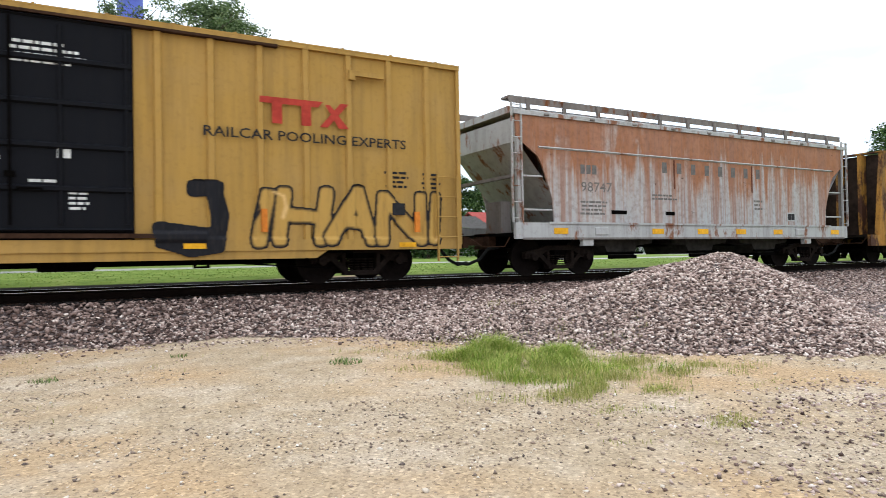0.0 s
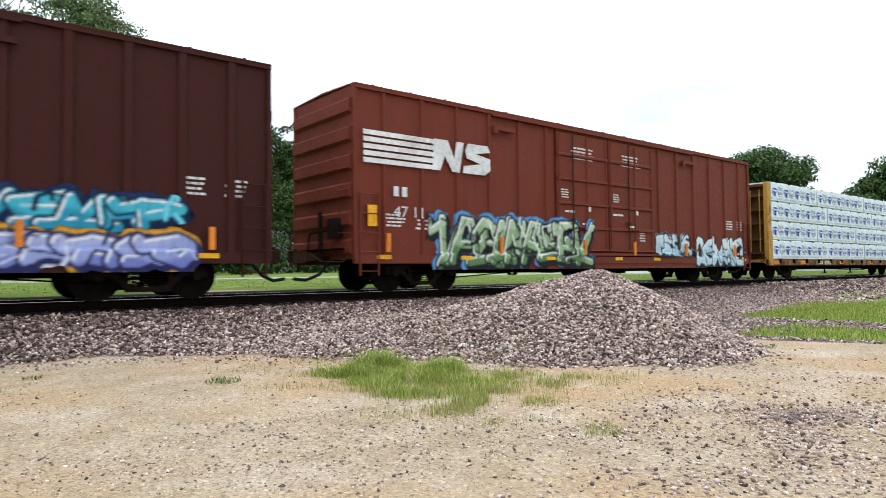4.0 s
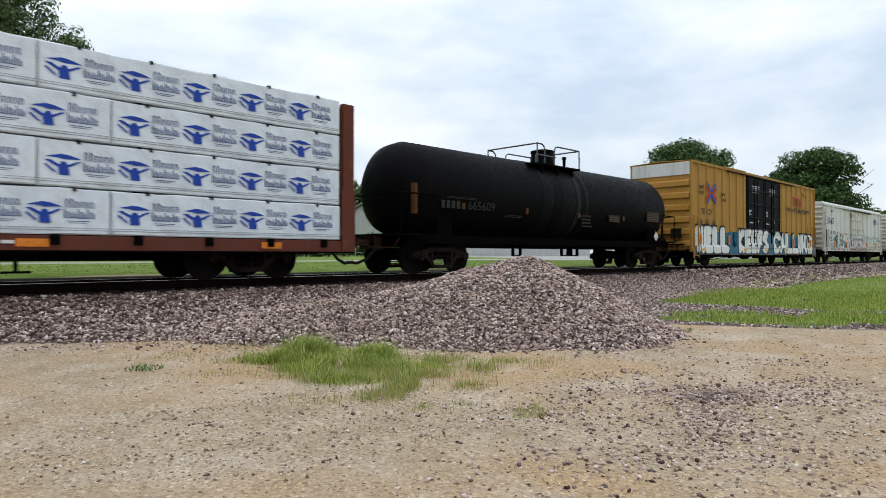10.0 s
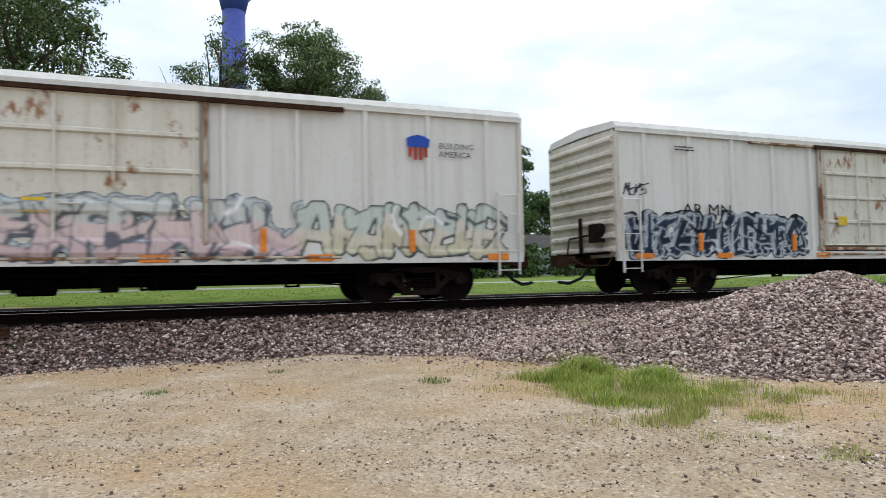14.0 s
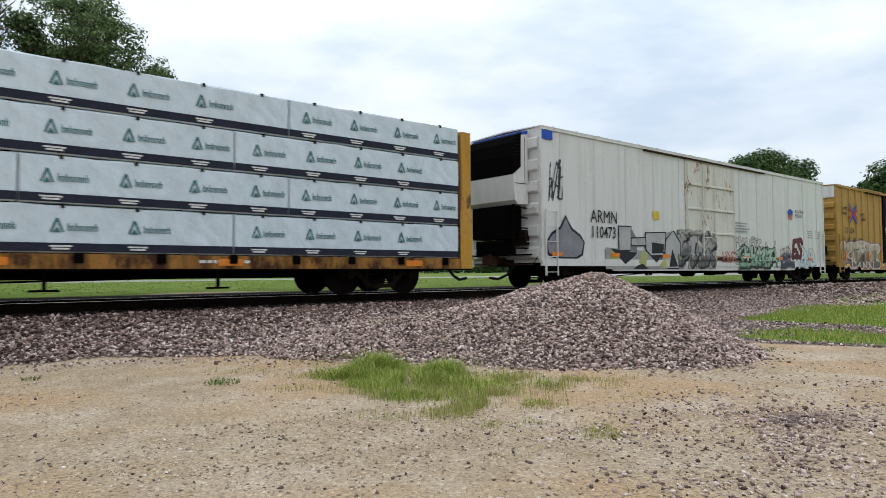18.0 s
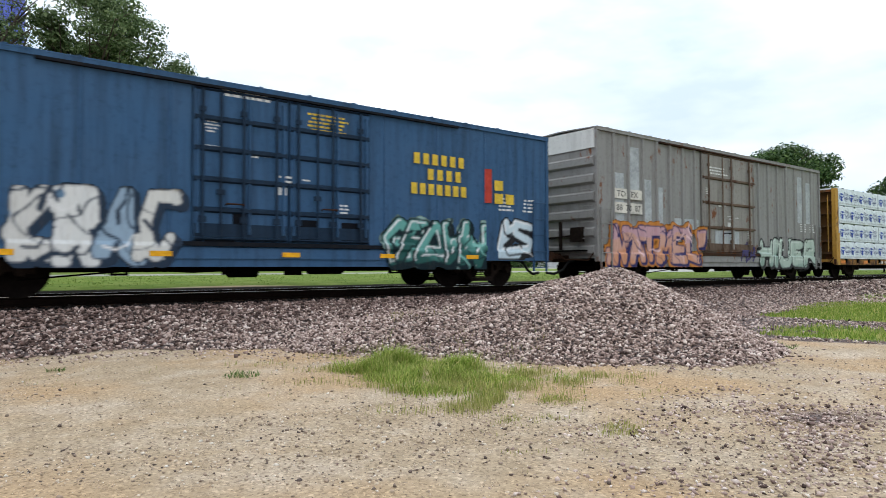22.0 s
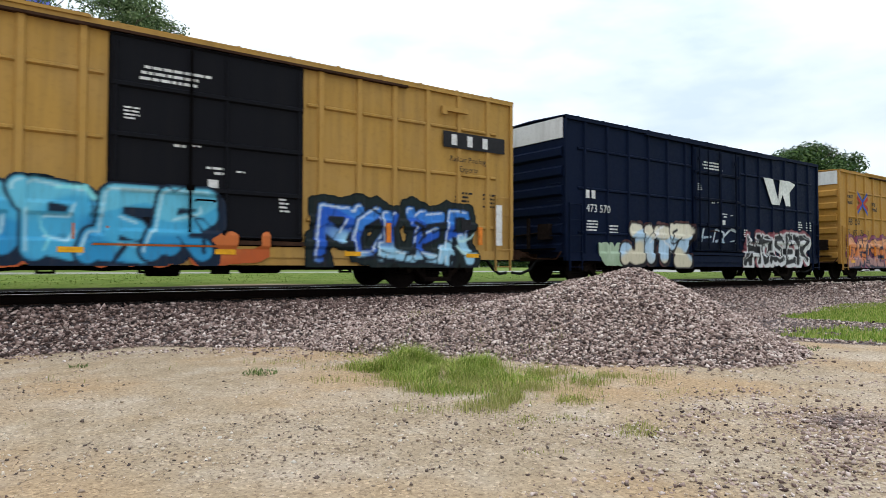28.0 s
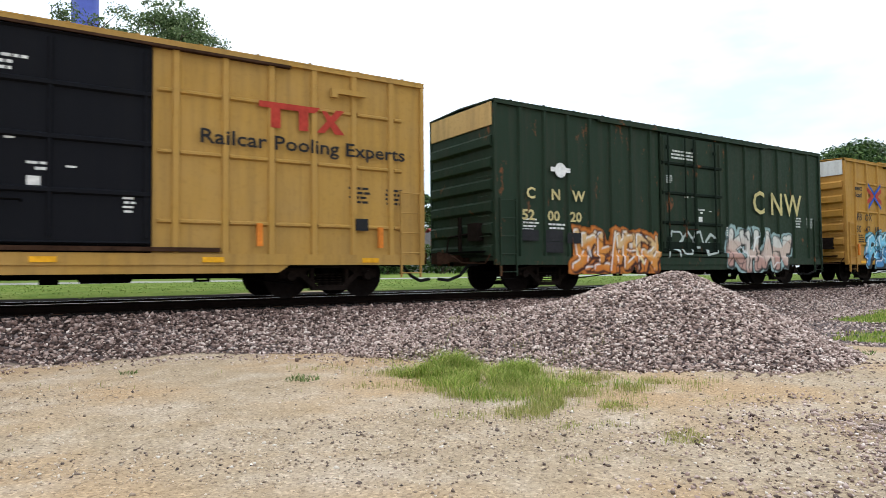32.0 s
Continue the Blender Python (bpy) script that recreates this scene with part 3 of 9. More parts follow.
def build_grass():
    lush = island("grass_blade", [(0.0, (0.12, 0.2, 0.032)), (0.45, (0.26, 0.36, 0.06)), (0.8, (0.42, 0.46, 0.12)), (1.0, (0.54, 0.48, 0.2))], 0.7, 0.15, 3.0, 0.3)
    dark = island("weed_leaf", [(0.0, (0.07, 0.12, 0.03)), (1.0, (0.2, 0.27, 0.09))], 0.7, 0.15, 3.0, 0.25)
    olive = island("dry_grass_blade", [(0.0, (0.22, 0.25, 0.06)), (0.5, (0.36, 0.36, 0.11)), (1.0, (0.5, 0.45, 0.2))], 0.7, 0.15, 3.0, 0.3)
    x, y = scatter(170000, 3.3, 6.3, 4.4, 8.4, lambda x, y: np.clip(grass_mask(x, y) * 1.25 + 0.3 * wobble(x, y, 4.3, 2) - 0.2, 0, 1) ** 1.6 * (0.1 + 0.9 * (wobble(x, y, 6.1, 2) > -0.12)) * np.clip((y - 4.7) / 1.6, 0.08, 1) * np.clip((6.0 - x) / 0.7, 0, 1) * 0.6)
    blades("grass_patch", x, y, (0.06 + 0.19 * np.clip(0.5 + 0.9 * wobble(x, y, 4.9, 4), 0, 1)) * np.clip((y - 3.6) / 2, 0.4, 1.1), lush, "patch of fresh green grass on the lot", 1.3, 0.0036)
    x, y = scatter(260000, 3.0, 6.8, 3.0, 8.8, lambda x, y: np.clip(grass_mask(x, y) + 0.25 * wobble(x, y, 5.3, 1), 0, 1) ** 1.2 * (0.1 + 0.9 * (wobble(x, y, 6.1, 5) > 0.0)) * 0.4)
    blades("dry_grass", x, y, np.where(y > 4.4, 0.1, 0.05), olive, "thin yellowish grass round the green patch", 0.5, 0.0028)
    x, y = scatter(3600, -1, 7.5, 4.5, 11, lambda x, y: 0.25 * (wobble(x, y, 1.7, 3) > 0.2))
    blades("thin_grass", x, y, 0.07, olive, "thin scattered grass stalks in the sand", 0.5, 0.003)
    x, y = scatter(70000, 12, 60, 0.5, 11.7, lambda x, y: np.clip(grass_mask(x, y) * 1.4 - 0.3, 0, 1) * np.where(x < 24, 1.0, 0.45))
    blades("verge_grass", x, y, 0.085, lush, "rough green grass beside the ballast", width=0.013)
    x, y = scatter(70000, 12, 27, 1.5, 10.5, lambda x, y: np.clip(grass_mask(x, y) * 1.4 - 0.3, 0, 1) * 0.8)
    blades("verge_grass", x, y, 0.1, lush, "green grass beside the ballast", width=0.01)
    x, y = scatter(26000, -14, 60, 16.2, 27, lambda x, y: (grass_mask(x, y) > 0.5) * 1.0)
    blades("back_grass", x, y, 0.035, island("lawn_blade", [(0.0, (0.1, 0.17, 0.03)), (0.5, (0.16, 0.23, 0.045)), (1.0, (0.25, 0.29, 0.09))], 0.7, 0.15, 3.0, 0.3), "mown grass behind the railway", 0.9, 0.02)
    for cx, cy, r, n in ((2.9, 7.72, 0.22, 120), (-0.35, 8.6, 0.15, 50), (10.8, 5.2, 0.4, 160), (1.2, 9.6, 0.12, 40), (-2.42, 12.1, 0.2, 120)):
        a, d = nrg.uniform(0, 6.28, n), r * np.sqrt(nrg.uniform(0, 1, n))
        blades("weed", cx + d * np.cos(a), cy + d * np.sin(a), 0.07, dark, "small dark green weed growing in the gravel", 1.5, 0.006)


# ---------------------------------------------------------------- track
def build_track():
    track = tagged(thing("railway_track", 0, TRACK, 0, "single railway track with dark rails on ballast", "railway track"), kind="structure")
    prof = [(-0.075, -0.18), (0.075, -0.18), (0.075, -0.165), (0.012, -0.14), (0.012, -0.045), (0.036, -0.03), (0.036, -0.006), (-0.036, -0.006), (-0.036, -0.03), (-0.012, -0.045), (-0.012, -0.14), (-0.075, -0.165)]
    for side in (-0.755, 0.755):
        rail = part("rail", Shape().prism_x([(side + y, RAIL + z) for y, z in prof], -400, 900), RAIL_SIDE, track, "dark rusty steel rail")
        part("running_surface", Shape().box(-400, 900, side - 0.034, side + 0.034, RAIL - 0.006, RAIL), RAIL_TOP, rail, "polished rail head")
    tie = Shape().box(-0.115, 0.115, -1.3, 1.3, -0.2, 0).mesh("tie")
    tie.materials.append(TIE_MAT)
    plate = Shape().box(-0.09, 0.09, -0.17, 0.17, 0, 0.015).mesh("tie_plate")
    plate.materials.append(RUSTY)
    for i in range(150):
        ob = part("tie", tie, None, track)
        ob.matrix_basis = pose(-10 + i * 0.5 + rng.uniform(-0.02, 0.02), 0, RAIL - 0.195, 0, 0, rng.uniform(-1, 1))
        for side in (-0.755, 0.755):
            part("tie_plate", plate, None, ob).matrix_basis = pose(0, side, 0)
    old = thing("old_rail", -4.8, 12.2, 0.5, "rusty length of old rail lying on the stones", "rail")
    part("bar", Shape().prism_x([(-0.07, 0), (0.07, 0), (0.07, 0.015), (0.01, 0.03), (0.01, 0.11), (0.035, 0.13), (0.035, 0.16), (-0.035, 0.16), (-0.035, 0.13), (-0.01, 0.11), (-0.01, 0.03), (-0.07, 0.015)], -5, 2.2), RUSTY, old)
    post = thing("marker_post", -4.07, 12.36, 0.5, "leaning grey metal milepost beside the track", "marker post")
    part("post", Shape().rod((0, 0, -0.1), (0.2, 0, 2.3), 0.026), plain("galvanised", (0.4, 0.4, 0.39), 0.5, 0.6), post)
    sign = part("sign_plate", Shape().box(0.11, 0.19, -0.055, -0.045, 1.84, 2.36), plain("sign_white", (0.5, 0.46, 0.38), 0.6), post, "small pale sign plate")
    for z in (1.96, 2.08, 2.2):
        part("print", Shape().box(0.125, 0.175, -0.059, -0.056, z, z + 0.07), BLACK_INK, sign)


# ---------------------------------------------------------------- trees and buildings behind the railway
BARK = plain("bark", (0.075, 0.06, 0.048), 0.95, 0, 0.4, 8, 0.5)
LEAF = island("leaf", [(0.0, (0.016, 0.04, 0.012)), (0.5, (0.048, 0.095, 0.027)), (1.0, (0.12, 0.185, 0.055))], 0.6, 0.2, 0.6, 0.15)
LEAF_GREY = island("leaf_grey_green", [(0.0, (0.04, 0.07, 0.026)), (0.5, (0.115, 0.175, 0.07)), (1.0, (0.28, 0.35, 0.17))], 0.6, 0.2, 0.6, 0.3)


def tree(x, y, tall, wide, leaves, size, label, seed, base=0.15, mat=None, bare=0, full=False, thin=False):
    """A tapered trunk, forking limbs, and a crown of leaf sprays round the ends of the limbs."""
    r, g = random.Random(seed), np.random.default_rng(seed)
    z0 = float(height(x, y))
    t = thing("tree", x, y, z0, label, "tree", "trees behind the railway")
    s, tips = Shape(), []
    rad = tall * 0.022
    crown, tall = tall, tall * (0.8 if full else 1.0)
    stem = [Vector((0, 0, -0.2))]
    for k in range(1, 7):
        stem.append(Vector((r.uniform(-1, 1) * 0.03 * tall * k / 6, r.uniform(-1, 1) * 0.03 * tall * k / 6, tall * 0.88 * k / 6)))
    for k in range(6):
        s.rod(stem[k], stem[k + 1], rad * (1 - k / 7), 8, rad * (1 - (k + 1) / 7))
    for k in range(22 + bare):
        f = r.uniform(base + 0.03, 0.88)
        i = min(int(f * 6 / 0.88), 5)
        p = stem[i].lerp(stem[i + 1], min(max(f * 6 / 0.88 - i, 0), 1))
        a = k * 2.4 + r.uniform(-0.5, 0.5)
        reach = wide * 0.5 * (1 - 0.75 * abs(f - 0.45) / 0.55) * r.uniform(0.65, 1.05)
        rise = r.uniform(0.15, 0.6) * reach + 0.08 * tall
        if k >= 22:
            p, reach, rise = stem[r.choice((3, 4))], r.uniform(0.12, 0.34) * wide, tall * r.uniform(0.26, 0.42)
        q = p + Vector((math.cos(a) * reach * 0.55, math.sin(a) * reach * 0.55, rise * 0.45))
        e = p + Vector((math.cos(a + 0.2) * reach, math.sin(a + 0.2) * reach, rise))
        s.rod(p, q, rad * 0.34, 5, rad * 0.2)
        s.rod(q, e, rad * 0.2, 5, rad * 0.05)
        for j in range(3):
            w = q.lerp(e, 0.35 + 0.3 * j)
            v = w + Vector((r.uniform(-1, 1), r.uniform(-1, 1), r.uniform(0.1, 1))) * reach * 0.3
            s.rod(w, v, rad * 0.1, 4, rad * 0.03)
            if k < 22:
                tips.append(v)
        if k < 22:
            tips += [e, q.lerp(e, 0.5), q]
    for k in range(10):
        tips.append(stem[6] + Vector((r.gauss(0, 0.07) * wide, r.gauss(0, 0.07) * wide, r.uniform(-0.12, 0.12) * tall)))
    for k in range(0 if full else 8 if thin else 13):
        a, out = k * 2.4 + r.uniform(-0.4, 0.4), wide * r.uniform(0.08, 0.4)
        foot, up = stem[1 + k % 2], tall * (1.02 - 0.75 * out / wide) * r.uniform(0.84, 1.0)
        knee = Vector((math.cos(a) * out * 0.75, math.sin(a) * out * 0.75, foot.z + (up - foot.z) * 0.35))
        head = Vector((math.cos(a) * out, math.sin(a) * out, up))
        s.rod(foot, knee, rad * 0.45, 6, rad * 0.3)
        s.rod(knee, head, rad * 0.3, 5, rad * 0.04)
        for j in range(11):
            f = r.uniform(0.0, 1.0) ** 0.8
            w, b, far = knee.lerp(head, f), r.uniform(0, 6.28), (1.1 - 0.75 * f) * wide * r.uniform(0.03, 0.17)
            v = w + Vector((math.cos(b) * far, math.sin(b) * far, far * r.uniform(0.1, 0.8)))
            s.rod(w, v, rad * 0.09, 4, rad * 0.025)
            tips.append(v)
        tips += [head, knee.lerp(head, 0.85)]
    part("trunk", s, BARK, t)
    c = np.array([tuple(p) for p in tips])
    tall = crown
    if full:
        e = g.normal(size=(46, 3))
        e /= np.linalg.norm(e, axis=1)[:, None]
        e[:, 2] = np.where(e[:, 2] < -0.55, -e[:, 2], e[:, 2])
        far = g.uniform(0.1, 1, 46) ** 0.4 * g.choice([0.8, 1.0, 1.12], 46)
        c = np.array([0, 0, (0.96 + base) * tall / 2]) + e * far[:, None] * [wide * 0.4, wide * 0.4, (0.97 - base) * tall * 0.42]
    rc = (wide * 0.135 if full else tall * 0.042) * g.uniform(0.5, 1.4, len(c))
    if thin:
        keep = (c[:, 2] < tall * 0.66) | (g.uniform(0, 1, len(c)) < 0.3)
        c, rc = c[keep], rc[keep]
    part("crown", leaf_mesh("crown", g, c, rc, leaves, size, base * tall), mat or LEAF, t)
    return t


def leaf_mesh(name, g, c, rc, leaves, size, low):
    """Leaves in clumps: each clump is a ragged shell of leaves that face outwards and up."""
    weight = rc ** 2
    pick = g.choice(len(c), leaves, p=weight / weight.sum())
    d = g.normal(size=(leaves, 3))
    d /= np.linalg.norm(d, axis=1)[:, None]
    d[:, 2] = np.where(d[:, 2] < -0.35, -d[:, 2], d[:, 2])
    far = rc[pick] * g.uniform(0.05, 1, leaves) ** 0.4 * (1 + 0.25 * g.uniform(0, 1, leaves) ** 3)
    p = c[pick] + d * far[:, None] * [1.1, 1.1, 0.78]
    p[:, 2] = np.maximum(p[:, 2], low)
    n = 0.75 * d + np.array([0, 0, 0.55]) + 0.5 * g.normal(size=(leaves, 3))
    n /= np.linalg.norm(n, axis=1)[:, None]
    u = np.cross(n, g.normal(size=(leaves, 3)))
    u /= np.linalg.norm(u, axis=1)[:, None]
    w = np.cross(n, u)
    sz = size * g.uniform(0.6, 1.35, leaves)[:, None]
    v = np.stack([p - u * sz * 0.5, p + w * sz * 0.3, p + u * sz * 0.5, p - w * sz * 0.3], 1).reshape(-1, 3)
    return fast_mesh(name, v, np.arange(4 * leaves).reshape(-1, 4))


def build_trees():
    tree(-5.8, 29.0, 13.4, 9.6, 36000, 0.15, "tall leafy tree beside the grey house", 3, 0.16, LEAF_GREY)
    tree(1.4, 35.5, 13.8, 7.0, 24000, 0.15, "tall thin tree with bare top branches", 5, 0.1, LEAF_GREY, 9, thin=True)
    tree(6.2, 36, 14.6, 8.6, 50000, 0.16, "broad dense green tree behind the railway", 8, 0.08, LEAF_GREY)
    tree(10.2, 37.5, 12.1, 6.6, 32000, 0.16, "green tree with light grey-green leaves", 12, 0.06, LEAF_GREY)
    tree(3.4, 39.5, 10.4, 8.0, 14000, 0.26, "dense dark green tree in the second row", 14, 0.04, full=True)
    tree(8.2, 41.5, 10.0, 7.5, 12000, 0.26, "dense dark green tree in the second row", 15, 0.04, full=True)
    tree(18.0, 44, 12.9, 7.4, 22000, 0.22, "dark green maple tree with dense crown", 21, 0.1, full=True)
    tree(22.6, 45, 12.0, 7.0, 18000, 0.22, "dark green maple tree with rounded crown", 22, 0.08, full=True)
    tree(19.6, 40, 6.2, 5.5, 9000, 0.2, "low round green bush tree", 31, 0.05, full=True)
    for x, y, h, w, sd in ((40, 68, 11.2, 7.5, 41), (46, 70, 10.4, 7.5, 42), (52, 70, 10.8, 8, 43), (58.5, 74, 9.6, 8, 44), (34, 66, 10.4, 7.5, 45), (29, 60, 9.6, 7, 46)):
        tree(x, y, h, w, 6000, 0.36, "distant green tree behind the houses", sd, 0.1, full=True)
    tree(75, 82, 14.8, 8.4, 2600, 0.42, "lone thin-crowned tree in the distance", 51, 0.45)
    tree(90, 78, 12.2, 8.4, 1700, 0.42, "lone thin-crowned tree in the distance", 52, 0.4)
    tree(61.0, 27.6, 12.4, 10.6, 46000, 0.26, "broad dark green tree beyond the train", 61, 0.06, full=True)
    tree(74.5, 24.2, 7.6, 7.5, 16000, 0.3, "rounded dark green tree beyond the train", 63, 0.06, full=True)
    tree(86.5, 23.2, 13.0, 13.0, 26000, 0.36, "tall dark green tree beyond the train", 64, 0.06, full=True)
    tree(103, 23.0, 7.6, 9, 8000, 0.45, "broad dark green tree beyond the train", 65, 0.06, full=True)
    tree(121, 24.5, 8.4, 12, 7000, 0.5, "broad dark green tree beyond the train", 66, 0.06, full=True)
    for k in range(11):
        tree(-26 + k * 4.1, 50 + (k * 7) % 5, 7.2 + (k * 5) % 4 * 0.5, 7.5, 4600, 0.42, "dark green tree in the wood behind the houses", 80 + k, 0.02, full=True)
    for i, (x, y) in enumerate(((-22, 42), (-15, 44), (140, 22), (160, 24), (27, 58))):
        tree(x, y, (11, 12, 8, 8, 10)[i], 9, 6000, 0.4, "green tree in the row behind the railway", 70 + i, 0.1, full=True)


def build_shrubs():
    r = random.Random(404)
    for k in range(20):
        shrub(-34 + k * 5.2 + r.uniform(-1, 1), r.uniform(60, 64), r.uniform(3.6, 5.2), r.uniform(7.5, 9), 560 + k, 2600, 0.55)
    for k in range(30):
        x = -24 + k * 2.7 + r.uniform(-1, 1)
        y = r.uniform(33.2, 36.5) + max(x - 14, 0) * 0.35
        shrub(x, y, r.uniform(1.5, 2.6), r.uniform(3.0, 4.6), 500 + k)


def shrub(x, y, tall, wide, seed, n=1500, size=0.28):
    """Undergrowth: a few stems and a ragged mass of leaves down to the ground."""
    r, g = random.Random(seed), np.random.default_rng(seed)
    t = thing("shrub", x, y, float(height(x, y)), "dark green undergrowth below the trees", "shrub", "shrubs behind the railway")
    s = Shape()
    tips = []
    for k in range(9):
        e = (r.uniform(-0.4, 0.4) * wide, r.uniform(-0.3, 0.3) * wide, tall * r.uniform(0.5, 0.85))
        s.rod((r.uniform(-0.2, 0.2), r.uniform(-0.2, 0.2), -0.1), e, 0.03, 5, 0.01)
        tips += [e, (e[0], e[1], e[2] * 0.5), (e[0] * 0.8, e[1] * 0.8, e[2] * 0.15)]
    part("stems", s, BARK, t)
    rc = np.full(len(tips), 1.0) * tall * 0.2 * g.uniform(0.6, 1.5, len(tips))
    part("leaves", leaf_mesh("leaves", g, np.array(tips), rc, int(n * 1.1), size * 0.85, 0.02), LEAF, t)


def siding(name, col, pitch=0.12):
    if name in MATS:
        return MATS[name]
    m, nt, bsdf, co = base_material(name, 0.6)
    w = nt.nodes.new("ShaderNodeTexWave")
    w.wave_type, w.bands_direction, w.wave_profile = "BANDS", "Z", "SAW"
    w.inputs["Scale"].default_value = 0.314 / pitch
    nt.links.new(co, w.inputs["Vector"])
    c = np.array(col)
    color = blend(nt, 0.5, tuple(c), ramp(nt, noise_tex(nt, co, 1.5, 4), [(0.3, tuple(c * 0.8)), (0.7, tuple(np.minimum(c * 1.15, 0.85)))]))
    color = blend(nt, 0.6, color, ramp(nt, w.outputs[0], [(0.0, (0.35, 0.35, 0.36)), (0.14, (1, 1, 1))]), "MULTIPLY")
    nt.links.new(color, bsdf.inputs["Base Color"])
    bump(nt, bsdf, w.outputs[0], 0.8, 0.03)
    MATS[name] = m
    return m


def gable_house(x, y, w, d, eave, ridge, wall_mat, roof_mat, label, along_x=True, windows=(), name="house", chimney=False):
    """A gabled house: walls, gables, overhanging roof slabs, windows with frames and sills."""
    z0 = float(height(x + w / 2, y + d / 2))
    h = thing(name, x, y, z0 - 0.15, label, "house")
    if along_x:
        s = Shape().prism_x([(0, 0), (d, 0), (d, eave), (d / 2, ridge), (0, eave)], 0, w)
        part("wall", s, wall_mat, h)
        for k, (a, b) in enumerate((((-0.35, eave - 0.2), (d / 2, ridge)), ((d / 2, ridge), (d + 0.35, eave - 0.2)))):
            part("roof", Shape().prism_x([a, b, (b[0], b[1] + 0.14), (a[0], a[1] + 0.14)], -0.35, w + 0.35), roof_mat, h)
    else:
        s = Shape().prism([(0, 0), (w, 0), (w, eave), (w / 2, ridge), (0, eave)], 0, d)
        part("wall", s, wall_mat, h)
        for a, b in (((-0.3, eave - 0.17), (w / 2, ridge)), ((w / 2, ridge), (w + 0.3, eave - 0.17))):
            part("roof", Shape().prism([a, b, (b[0], b[1] + 0.14), (a[0], a[1] + 0.14)], -0.3, d + 0.3), roof_mat, h)
    part("eave_trim", Shape().box(-0.3, w + 0.3, -0.37, -0.345, eave - 0.2, eave - 0.08) if along_x else Shape().box(0, w, -0.03, -0.005, eave - 0.12, eave), plain("white_trim", (0.6, 0.6, 0.58), 0.6), h)
    for wx, wz, ww, wh in windows:
        win = part("window", Shape().box(wx - 0.09, wx + ww + 0.09, -0.06, -0.002, wz - 0.09, wz).box(wx - 0.09, wx + ww + 0.09, -0.06, -0.002, wz + wh, wz + wh + 0.09).box(wx - 0.09, wx, -0.06, -0.002, wz, wz + wh).box(wx + ww, wx + ww + 0.09, -0.06, -0.002, wz, wz + wh).box(wx, wx + ww, -0.05, -0.002, wz + wh / 2 - 0.03, wz + wh / 2 + 0.03), MATS["white_trim"], h)
        part("pane", Shape().box(wx, wx + ww, -0.03, -0.004, wz, wz + wh / 2 - 0.03).box(wx, wx + ww, -0.03, -0.004, wz + wh / 2 + 0.03, wz + wh), plain("window_glass", (0.03, 0.035, 0.04), 0.08), win)
    if chimney:
        part("chimney", Shape().box(w - 0.9, w - 0.45, d / 2 - 0.25, d / 2 + 0.2, ridge - 0.5, ridge + 0.85).box(w - 0.95, w - 0.4, d / 2 - 0.3, d / 2 + 0.25, ridge + 0.85, ridge + 0.95), plain("chimney_brick", (0.1, 0.06, 0.05), 0.9), h)
    return h


